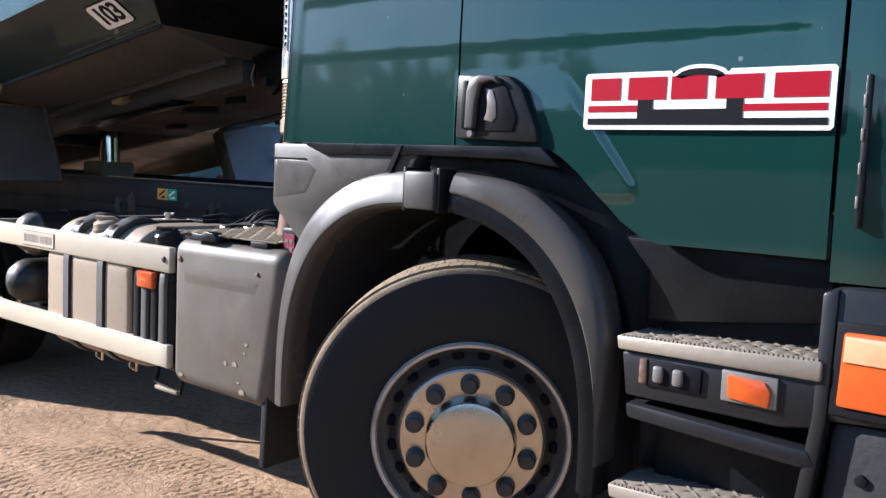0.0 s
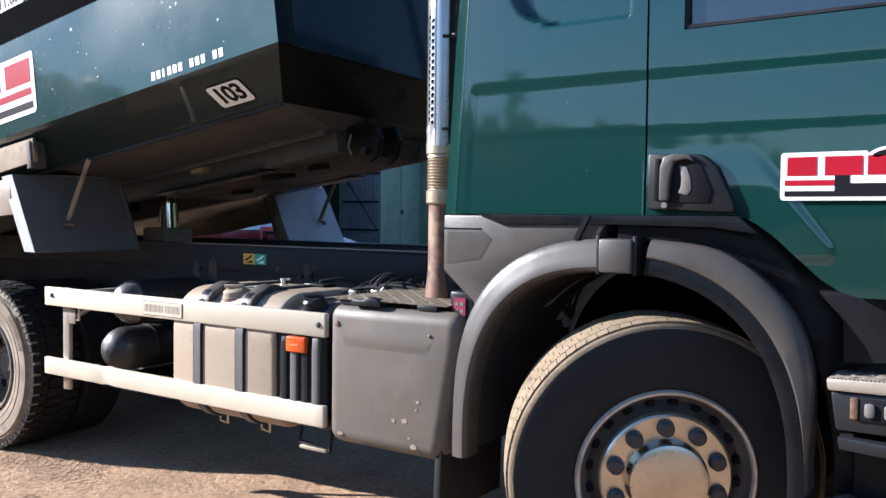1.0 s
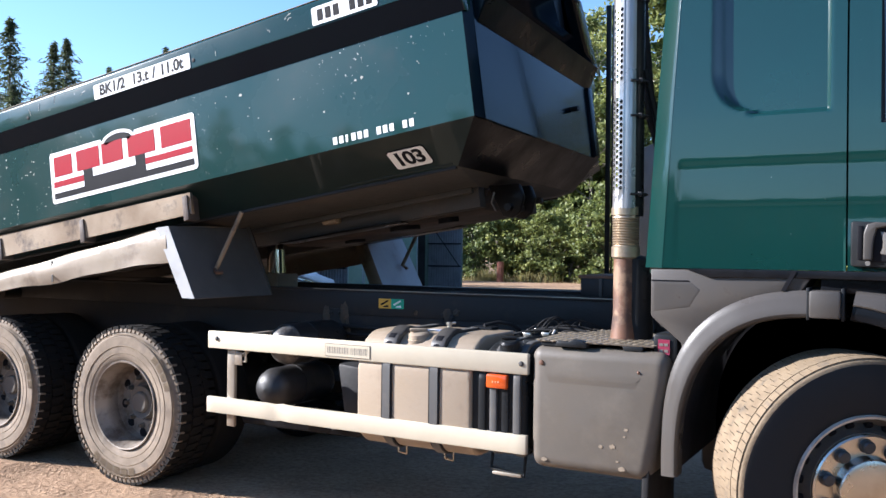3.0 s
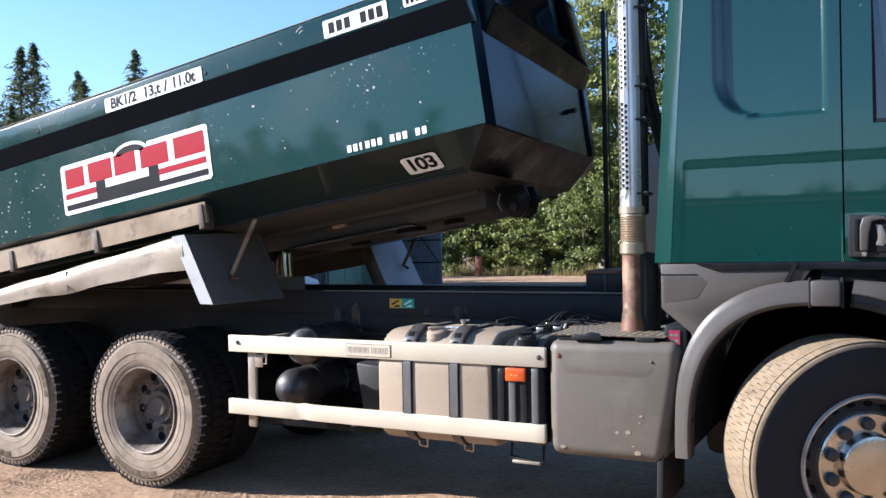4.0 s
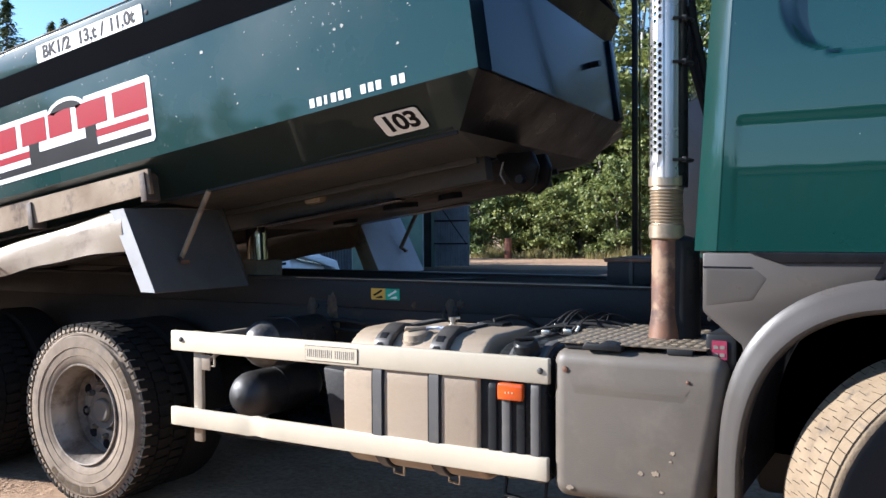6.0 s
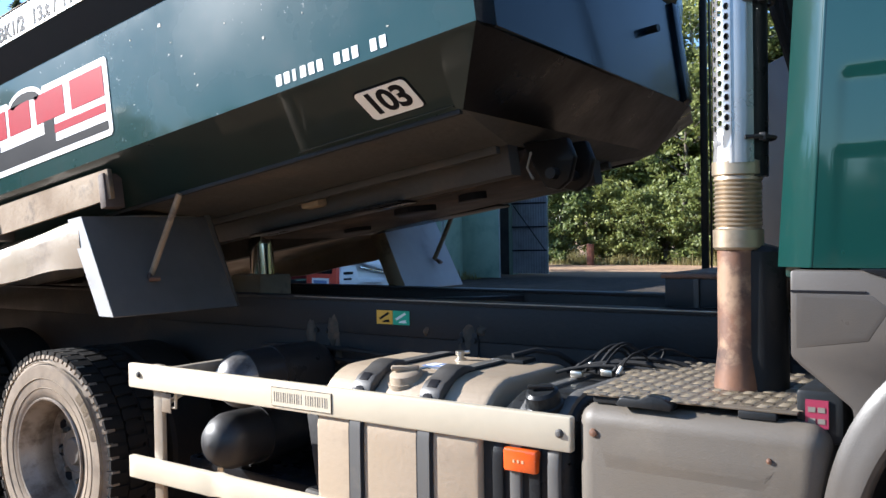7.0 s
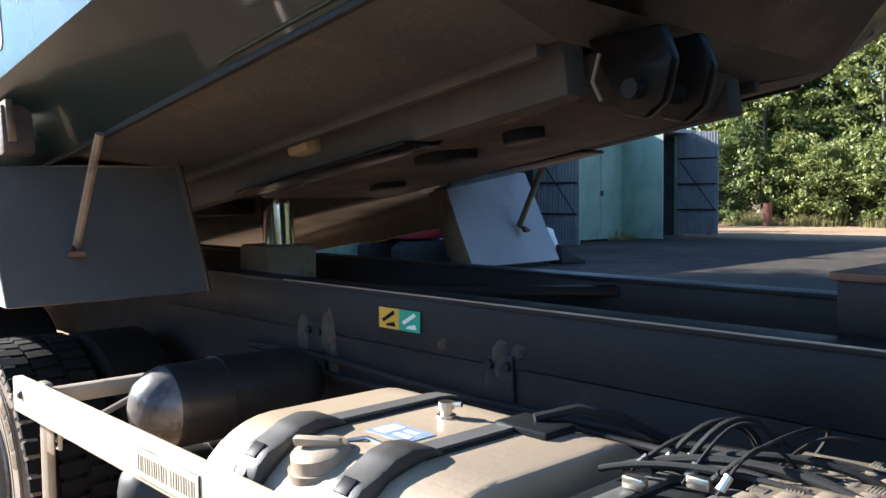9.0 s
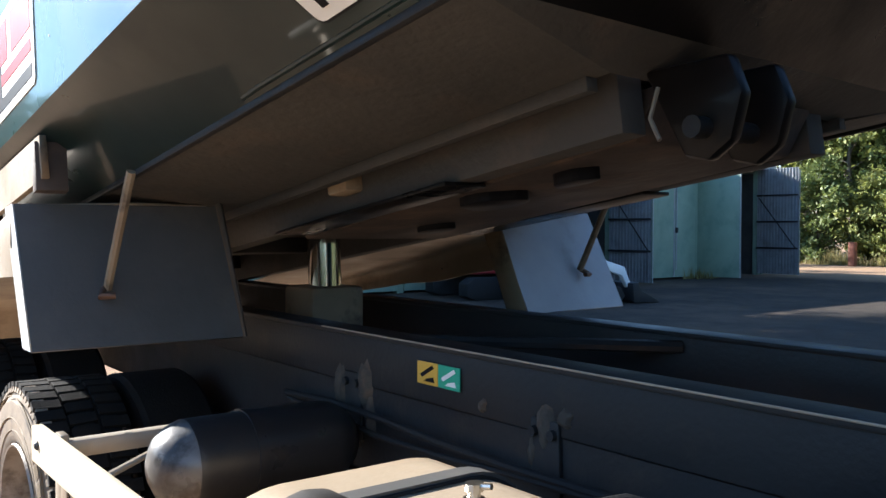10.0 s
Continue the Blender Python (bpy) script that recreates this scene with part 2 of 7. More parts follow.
M_FLAKE = surface("bared_primer", (0.38, 0.38, 0.34), 0.7, 0.0, (0.28, 0.275, 0.24), 30.0)
# Air tanks: barrels darkened for the shade they lie in.
M_TANK_SHADE = surface("shaded_tank_paint", (0.020, 0.020, 0.021), 0.42, 0.0, (0.014, 0.014, 0.015), 4.0, dirt=(0.045, 0.037, 0.030), dirt_scale=5, dirt_span=(0.55, 0.8), bump=0.05)
# Upper tank's end, lightened for the sun that reaches it.
M_TANK_SUN = surface("sunlit_tank_end", (0.15, 0.142, 0.133), 0.36, 0.3, (0.095, 0.09, 0.083), 9.0, dirt=(0.05, 0.043, 0.037), dirt_scale=12, dirt_span=(0.48, 0.62), bump=0.05)
M_LINER = surface("matt_arch_liner", (0.075, 0.075, 0.080), 0.9, 0.0, (0.060, 0.060, 0.064), 5.0, bump=0.1, bump_scale=60, spec=0.2)
M_MUD = surface("dried_mud", (0.070, 0.055, 0.040), 0.9, 0.0, (0.045, 0.036, 0.028), 12.0, dirt=(0.14, 0.085, 0.05), dirt_scale=9, bump=0.5, bump_scale=60)
# Near-black inner walls make the open bays read dark.
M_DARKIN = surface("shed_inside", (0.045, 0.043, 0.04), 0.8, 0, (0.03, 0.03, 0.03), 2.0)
M_MWHITE = surface("machine_white", (0.78, 0.78, 0.77), 0.4, 0, (0.70, 0.70, 0.69), 3.0)
M_MRED = surface("machine_red", (0.70, 0.095, 0.05), 0.4, 0, (0.62, 0.08, 0.045), 3.0)
M_MDRED = surface("machine_dark_red", (0.26, 0.02, 0.03), 0.45, 0, (0.2, 0.02, 0.025), 3.0)
# Near black for the shade on the rear treads and in front grooves.
M_TREAD_SHADE = surface("shaded_tread", (0.010, 0.0095, 0.009), 0.9, 0.0, (0.020, 0.017, 0.014), 12.0, bump=0.3, bump_scale=120, spec=0.15)
M_BARK = surface("bark", (0.13, 0.105, 0.08), 0.9, 0, (0.08, 0.065, 0.05), 8.0, bump=0.5, bump_scale=14)
M_BIRCH = surface("birch_bark", (0.48, 0.45, 0.40), 0.8, 0, (0.40, 0.37, 0.32), 3.0, dirt=(0.06, 0.05, 0.045), dirt_scale=5, dirt_span=(0.6, 0.66), stretch=(1, 1, 4))
M_POST = surface("rusty_post", (0.30, 0.11, 0.06), 0.8, 0, (0.22, 0.08, 0.045), 6.0)


def glass_material():
    m, nt, ln, p = nodes_of("window_glass")
    p.inputs["Base Color"].default_value = (0.012, 0.016, 0.024, 1)
    p.inputs["Roughness"].default_value, p.inputs["Transmission Weight"].default_value, p.inputs["IOR"].default_value = 0.02, 0.12, 1.6
    p.inputs["Coat Weight"].default_value = 1.0
    return m


def leaf_material(name, a, b, c):
    m, nt, ln, p = nodes_of(name)
    geo = nt.new("ShaderNodeNewGeometry")
    info = nt.new("ShaderNodeObjectInfo")
    r = nt.new("ShaderNodeValToRGB")
    r.color_ramp.elements[0].color, r.color_ramp.elements[1].color = (*a, 1), (*b, 1)
    ln.new(geo.outputs["Random Per Island"], r.inputs[0])
    half = nt.new("ShaderNodeMath")
    half.operation, half.inputs[1].default_value = "MULTIPLY", 0.55
    ln.new(info.outputs["Random"], half.inputs[0])
    col = mixer(nt, ln, half.outputs[0], r.outputs["Color"], c)
    ln.new(col, p.inputs["Base Color"])
    p.inputs["Roughness"].default_value = 0.6
    tr = nt.new("ShaderNodeBsdfTranslucent")
    ln.new(col, tr.inputs[0])
    mx = nt.new("ShaderNodeMixShader")
    mx.inputs[0].default_value = 0.36
    ln.new(p.outputs[0], mx.inputs[1])
    ln.new(tr.outputs[0], mx.inputs[2])
    ln.new(mx.outputs[0], nt["Material Output"].inputs[0])
    return m


def ground_material():
    m, nt, ln, p = nodes_of("yard_ground")
    big = noise_tex(nt, ln, 0.22, 6)
    mid = noise_tex(nt, ln, 2.2, 7)
    fine = noise_tex(nt, ln, 26, 6, rough=0.7)
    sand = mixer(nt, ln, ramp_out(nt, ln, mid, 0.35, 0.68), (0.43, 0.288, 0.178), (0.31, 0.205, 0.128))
    # This darker tone also carries the shade that lies over the yard.
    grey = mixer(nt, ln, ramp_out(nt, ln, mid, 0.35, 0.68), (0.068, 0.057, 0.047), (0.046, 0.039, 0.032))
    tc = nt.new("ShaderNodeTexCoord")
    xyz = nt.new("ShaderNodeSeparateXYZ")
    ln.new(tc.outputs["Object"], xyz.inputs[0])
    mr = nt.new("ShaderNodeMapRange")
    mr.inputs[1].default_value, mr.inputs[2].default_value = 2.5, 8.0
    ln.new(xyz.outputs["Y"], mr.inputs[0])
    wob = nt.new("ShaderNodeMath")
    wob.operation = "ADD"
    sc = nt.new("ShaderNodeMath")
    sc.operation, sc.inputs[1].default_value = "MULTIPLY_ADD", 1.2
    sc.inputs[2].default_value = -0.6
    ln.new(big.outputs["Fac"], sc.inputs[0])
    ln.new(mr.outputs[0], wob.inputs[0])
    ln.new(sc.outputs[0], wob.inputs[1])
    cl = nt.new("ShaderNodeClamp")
    # Back to sand past y = 25, where the shed's shadow ends.
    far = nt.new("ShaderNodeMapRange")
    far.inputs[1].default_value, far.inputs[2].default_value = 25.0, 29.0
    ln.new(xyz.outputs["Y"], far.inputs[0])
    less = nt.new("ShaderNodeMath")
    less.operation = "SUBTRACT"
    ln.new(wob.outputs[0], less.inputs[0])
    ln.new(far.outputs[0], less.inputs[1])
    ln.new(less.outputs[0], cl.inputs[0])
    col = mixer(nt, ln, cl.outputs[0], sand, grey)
    # Unseen ground behind the camera, green-brown and darker than the sand.
    rear_dark = nt.new("ShaderNodeMapRange")
    rear_dark.inputs[1].default_value, rear_dark.inputs[2].default_value = -4.8, -6.5
    ln.new(xyz.outputs["Y"], rear_dark.inputs[0])
    rear_tone = mixer(nt, ln, ramp_out(nt, ln, mid, 0.35, 0.68), (0.045, 0.055, 0.026), (0.075, 0.066, 0.040))
    col = mixer(nt, ln, rear_dark.outputs[0], col, rear_tone)
    col = mixer(nt, ln, ramp_out(nt, ln, fine, 0.40, 0.72), col, mixer(nt, ln, 1.0, col, (0.55, 0.52, 0.50), "MULTIPLY"))
    ln.new(col, p.inputs["Base Color"])
    p.inputs["Roughness"].default_value = 0.95
    p.inputs["Specular IOR Level"].default_value = 0.12
    b1 = nt.new("ShaderNodeBump")
    b1.inputs["Strength"].default_value, b1.inputs["Distance"].default_value = 0.8, 0.02
    ln.new(fine.outputs["Fac"], b1.inputs["Height"])
    b2 = nt.new("ShaderNodeBump")
    b2.inputs["Strength"].default_value, b2.inputs["Distance"].default_value = 0.7, 0.06
    ln.new(mid.outputs["Fac"], b2.inputs["Height"])
    ln.new(b1.outputs[0], b2.inputs["Normal"])
    ln.new(b2.outputs[0], p.inputs["Normal"])
    return m


M_GLASS = glass_material()
M_GROUND = ground_material()
M_LEAF = leaf_material("broad_leaves", (0.190, 0.235, 0.070), (0.048, 0.085, 0.026), (0.33, 0.33, 0.090))
M_NEEDLE = leaf_material("spruce_needles", (0.105, 0.125, 0.060), (0.065, 0.090, 0.045), (0.125, 0.130, 0.058))
M_GRASS = leaf_material("dry_grass", (0.24, 0.20, 0.07), (0.15, 0.15, 0.045), (0.30, 0.24, 0.10))


# ---- mesh helpers ----
def smooth(v, a, b):
    t = max(0.0, min(1.0, (v - a) / (b - a)))
    return t * t * (3 - 2 * t)


def box(bm, lo, hi, bevel=0.0, segs=2):
    r = bmesh.ops.create_cube(bm, size=1.0)
    for v in r["verts"]:
        v.co = Vector([lo[i] + (v.co[i] + 0.5) * (hi[i] - lo[i]) for i in range(3)])
    if bevel:
        es = list({e for v in r["verts"] for e in v.link_edges})
        bmesh.ops.bevel(bm, geom=es, offset=bevel, segments=segs, affect="EDGES", profile=0.5)
    return bm


def boxes(*items):
    bm = bmesh.new()
    for it in items:
        box(bm, *it)
    return bm


def prism(pts, axis, a, b, bevel=0.0, bm=None, segs=2):
    """A polygon in two coordinates drawn out along the third axis from a to b."""
    bm = bm or bmesh.new()
    def place(p, q):
        return {"x": (q, p[0], p[1]), "y": (p[0], q, p[1]), "z": (p[0], p[1], q)}[axis]
    lo = [bm.verts.new(place(p, a)) for p in pts]
    hi = [bm.verts.new(place(p, b)) for p in pts]
    fs = [bm.faces.new(lo), bm.faces.new(hi[::-1])]
    n = len(pts)
    for i in range(n):
        fs.append(bm.faces.new((lo[i], hi[i], hi[(i + 1) % n], lo[(i + 1) % n])))
    bmesh.ops.recalc_face_normals(bm, faces=fs)
    if bevel:
        bmesh.ops.bevel(bm, geom=list({e for f in fs for e in f.edges}), offset=bevel, segments=segs, affect="EDGES", profile=0.5)
    return bm


def lathe(profile, n=48, bm=None, closed=False):
    """Profile of (radius, depth) turned about the y axis."""
    bm = bm or bmesh.new()
    rings = []
    for r, d in profile:
        rings.append([bm.verts.new((r * math.cos(2 * math.pi * i / n), d, r * math.sin(2 * math.pi * i / n))) for i in range(n)])
    pairs = list(zip(rings, rings[1:])) + ([(rings[-1], rings[0])] if closed else [])
    for p, q in pairs:
        for i in range(n):
            bm.faces.new((p[i], p[(i + 1) % n], q[(i + 1) % n], q[i]))
    if not closed:
        for ring in (rings[0], rings[-1]):
            if profile[rings.index(ring)][0] > 1e-4:
                bm.faces.new(ring)
    bmesh.ops.recalc_face_normals(bm, faces=bm.faces[:])
    return bm


def tube(points, radius, n=10, bm=None, cap=True):
    """A round bar along a line of points."""
    bm = bm or bmesh.new()
    pts = [Vector(p) for p in points]
    rings, up = [], None
    for i, p in enumerate(pts):
        d = (pts[min(i + 1, len(pts) - 1)] - pts[max(i - 1, 0)]).normalized()
        if up is None:
            up = d.orthogonal().normalized()
        side = d.cross(up).normalized()
        up = side.cross(d).normalized()
        r = radius[i] if isinstance(radius, (list, tuple)) else radius
        rings.append([bm.verts.new(p + (side * math.cos(2 * math.pi * k / n) + up * math.sin(2 * math.pi * k / n)) * r) for k in range(n)])
    fs = []
    for a, b in zip(rings, rings[1:]):
        for k in range(n):
            fs.append(bm.faces.new((a[k], a[(k + 1) % n], b[(k + 1) % n], b[k])))
    if cap:
        fs += [bm.faces.new(rings[0]), bm.faces.new(rings[-1])]
    bmesh.ops.recalc_face_normals(bm, faces=fs)
    return bm


def moved(bm, m):
    bmesh.ops.transform(bm, matrix=m, verts=bm.verts[:])
    return bm


def part(name, bm, material, parent=None, label="", angle=35.0, m=None):
    """Links a bmesh as one mesh object under a thing or a part."""
    for f in bm.faces:
        f.smooth = True
    for e in bm.edges:
        if len(e.link_faces) == 2 and e.calc_face_angle(0.0) > radians(angle):
            e.smooth = False
    me = bpy.data.meshes.new(name)
    bm.to_mesh(me)
    bm.free()
    me.materials.append(material)
    ob = new(name, me)
    if parent is not None:
        ob.parent = parent
    if m is not None:
        ob.matrix_basis = m
    if label:
        ob["label"] = label
    return ob


def share(name, src, parent, m, label=""):
    """A further piece on the same mesh."""
    ob = new(name, src.data)
    ob.parent = parent
    ob.matrix_basis = m
    if label:
        ob["label"] = label
    return ob


def raised(pts, y, h, inset, back=0.02):
    """A soft-edged swelling on a face towards -y: outline pts in x and z."""
    bm = bmesh.new()
    cx, cz = sum(p[0] for p in pts) / len(pts), sum(p[1] for p in pts) / len(pts)
    wx, wz = max(abs(p[0] - cx) for p in pts), max(abs(p[1] - cz) for p in pts)
    rings = []
    for k, d in ((0.0, -back), (0.0, -0.0005), (0.35, 0.25 * h), (0.75, 0.85 * h), (1.0, h)):
        fx, fz = 1 - k * inset / wx, 1 - k * inset / wz
        rings.append([bm.verts.new((cx + (x - cx) * fx, y - d, cz + (z - cz) * fz)) for x, z in pts])
    n = len(pts)
    for a, b in zip(rings, rings[1:]):
        for i in range(n):
            bm.faces.new((a[i], a[(i + 1) % n], b[(i + 1) % n], b[i]))
    bm.faces.new(rings[-1])
    bm.faces.new(rings[0])
    bmesh.ops.recalc_face_normals(bm, faces=bm.faces[:])
    return bm


def thing(name, label, category, group="", m=None):
    ob = new(name)
    if m is not None:
        ob.matrix_basis = m
    return tagged(ob, label, category, group)


def words(name, text, size, material, parent, m, label=""):
    """Raised lettering from the built-in font, as a mesh; centred on the pose m."""
    cu = bpy.data.curves.new(name, "FONT")
    cu.body, cu.size, cu.align_x, cu.align_y, cu.extrude, cu.offset = text, size, "CENTER", "CENTER", 0.0008, 0.0030 * size / 0.1
    tmp = new("lettering_source", cu)
    bpy.context.view_layer.update()
    me = bpy.data.meshes.new_from_object(tmp)
    bpy.data.objects.remove(tmp)
    bpy.data.curves.remove(cu)
    me.name = name
    me.materials.clear()
    me.materials.append(material)
    ob = new(name, me)
    ob.parent, ob.matrix_basis = parent, m
    if label:
        ob["label"] = label
    return ob


# ---- the ground ----
def ground_height(x, y):
    fade = smooth(x, -14, -11) * smooth(-x, -5, -2) * smooth(y, -8, -5.5) * smooth(-y, -5, -2.5)
    v = Vector((x, y, 0))
    h = 0.012 * noise.noise(v * 0.9) + 0.010 * noise.noise(v * 3.1)
    dip = -0.045 * smooth(-x, 0.6, 3.4) * (1 - smooth(y, 4.0, 8.0)) * (1 - smooth(-x, 10.0, 13.0))
    rise = 0.052 * smooth(x, -2.6, -0.4) * (1 - smooth(x, 8.0, 14.0)) * (1 - smooth(y, 4.0, 8.0)) * smooth(y, -12.0, -7.0)
    return fade * h + dip + rise


def ground():
    bm = bmesh.new()
    xs = [-900, -200, -80] + [-40 + 2 * i for i in range(14)] + [-12 + 0.16 * i for i in range(100)] + [6, 12, 20, 40, 100, 300, 900]
    ys = [-900, -200, -60, -20, -10] + [-6 + 0.16 * i for i in range(60)] + [4 + 2 * i for i in range(24)] + [60, 100, 250, 900]
    grid = [[bm.verts.new((x, y, ground_height(x, y))) for x in xs] for y in ys]
    for a, b in zip(grid, grid[1:]):
        for i in range(len(xs) - 1):
            bm.faces.new((a[i], a[i + 1], b[i + 1], b[i]))
    return tagged(part("ground", bm, M_GROUND), "packed sandy dirt and grey gravel yard with tyre marks, shade coloured into the grey", "ground", kind="structure")


ground()


def tyre_marks():
    """Pressed zigzag tread marks in the sand beside the truck, in one mesh."""
    bm = bmesh.new()
    rnd = random.Random(4)
    for lane_y, half, pitch, drift in ((0.14, 0.27, 0.050, 0.10), (-0.36, 0.22, 0.056, -0.15), (-0.80, 0.21, 0.050, 0.22), (-1.24, 0.20, 0.058, -0.05)):
        n = round(half * 2 / 0.024)
        x = -5.2
        while x < 1.1:
            ridge = []
            for i in range(n + 1):
                u = i / n
                y = lane_y + half * (2 * u - 1) + 0.03 * math.sin(x * 0.8)
                cx = x + drift * (y - lane_y) + 0.011 * (1 if i % 2 else -1) + 0.010 * math.sin(7 * u + x) + rnd.uniform(-0.003, 0.003)
                worn = smooth(noise.noise(Vector((cx * 1.7, y * 2.3, lane_y))), -0.28, 0.20)
                top = (0.0015 + 0.0085 * worn * rnd.uniform(0.55, 1.0)) * (0.2 if i in (0, n) else 1.0)
                z = ground_height(cx, y) + top - 0.003
                ridge.append([bm.verts.new(p) for p in ((cx - 0.012, y, z - 0.013), (cx - 0.004, y, z), (cx + 0.003, y, z), (cx + 0.030, y, z - 0.013))])
            for p, q in zip(ridge, ridge[1:]):
                if rnd.random() < 0.10:
                    continue
                for k in range(3):
                    bm.faces.new((p[k], p[k + 1], q[k + 1], q[k]))
            x += pitch * rnd.uniform(0.92, 1.08)
    bmesh.ops.delete(bm, geom=[v for v in bm.verts if not v.link_faces], context="VERTS")
    return tagged(part("tyre_track_ridges", bm, M_GROUND, angle=80), "sand ridges pressed by truck tyres", "tyre tracks", kind="stuff")


tyre_marks()

# ---- the truck ----
truck = thing("dump_truck", "dark green three-axle dump truck with its tipper body half raised", "dump truck")


def cab_depth(x, z):
    """How far the cab's side lies inside its outermost plane."""
    mx = smooth(x, -0.668, -0.640) * (1 - smooth(x, 0.90, 0.985))
    if z > 1.845:
        d = 0.0
    elif z > 1.80:
        d = 0.0028 * smooth(1.845 - z, 0, 0.042)
    elif z > 1.665:
        d = 0.0028 - 0.0016 * (1.80 - z) / 0.135
    elif z > 1.625:
        d = 0.0012 + 0.0014 * smooth(1.665 - z, 0, 0.030)
    else:
        d = 0.0026 - 0.0010 * smooth(1.625 - z, 0, 0.2)
    d *= mx
    # blind window pressing behind the door
    k = min(1.0, max(0.0, (2.20 - z) / 0.17))
    left = -0.548 + 0.05 * max(-0.2, 2.45 - z) + 0.15 * (1 - math.sqrt(1 - k * k))
    win = smooth(x, left, left + 0.062) * (1 - smooth(x, -0.066, -0.05)) * smooth(z, 2.008, 2.024) * (1 - smooth(z, 2.66, 2.70))
    d += 0.036 * win
    # pressed swelling of the door over the wheel
    if x > 0.0 and z < 1.62:
        q1, q2 = (x - 0.353) * 0.788 + (z - 1.556) * 0.615 + 0.05, 1.262 - z + 0.05
        e = math.hypot(max(q1, 0.0), max(q2, 0.0)) - 0.05 + min(0.0, max(q1, q2))
        d -= 0.0050 * (1 - smooth(e, -0.014, 0.008)) * (1 - smooth(z, 1.46, 1.60))
    d += 0.05 * max(0.0, z - 2.0) ** 1.6
    d += 0.10 * max(0.0, 1.47 - z) ** 2 * smooth(x, 0.30, 0.55)
    if x < -0.7032:
        k = -0.7032 - x
        d += 0.64 * k + 1.4 * k * k
    if x > 1.05:
        k = min(0.34, x - 1.05)
        d += 0.36 - math.sqrt(max(0.0, 0.36 ** 2 - k * k))
    return d


def cab_panel(name, x0, x1, z0, z1, parent, label="", hole=None, mirror=False, step=0.0125, foot=None):
    bm = bmesh.new()
    step = 0.025 if mirror else step
    nx, nz = max(2, round((x1 - x0) / step)), max(2, round((z1 - z0) / step))
    grid = []
    for j in range(nz + 1):
        level = z0 + (z1 - z0) * j / nz
        row = []
        for i in range(nx + 1):
            x = x0 + (x1 - x0) * i / nx
            z = level
            if foot and z < 1.46:
                low = foot(x)
                z = low + (1.46 - low) * (z - z0) / (1.46 - z0)
            lean = 0.066 * (z - 1.4) * (1 - smooth(x, -0.80, -0.25))
            y = 0.03 + cab_depth(x, z)
            row.append(bm.verts.new((x + lean, (2.55 - y) if mirror else y, z)))
        grid.append(row)
    for j in range(nz):
        for i in range(nx):
            c = (grid[j][i].co + grid[j + 1][i + 1].co) / 2
            if hole and hole(c.x, c.z):
                continue
            bm.faces.new((grid[j][i], grid[j][i + 1], grid[j + 1][i + 1], grid[j + 1][i]))
    rim = [e for e in bm.edges if e.is_boundary]
    ret = bmesh.ops.extrude_edge_only(bm, edges=rim)
    for v in [g for g in ret["geom"] if isinstance(g, bmesh.types.BMVert)]:
        v.co.y += -0.03 if mirror else 0.03
    loose = [v for v in bm.verts if not v.link_faces]
    bmesh.ops.delete(bm, geom=loose, context="VERTS")
    bmesh.ops.recalc_face_normals(bm, faces=bm.faces[:])
    return part(name, bm, M_CAB, parent, label, 21)


def window_hole(x, z):
    return 0.12 < x < 0.93 and 1.952 < z < 2.72


def door_foot(x):
    """Lower edge of the door, cut away over the wheel."""
    for (xa, za), (xb, zb) in zip(DOOR_FOOT, DOOR_FOOT[1:]):
        if x <= xb:
            return za + (zb - za) * max(0.0, (x - xa) / (xb - xa))
    return DOOR_FOOT[-1][1]


DOOR_FOOT = [(0.0, 1.388), (0.27, 1.388), (0.31, 1.383), (0.35, 1.362), (0.40, 1.325), (0.46, 1.268), (0.52, 1.212), (0.57, 1.180), (0.62, 1.165), (1.1, 1.165)]


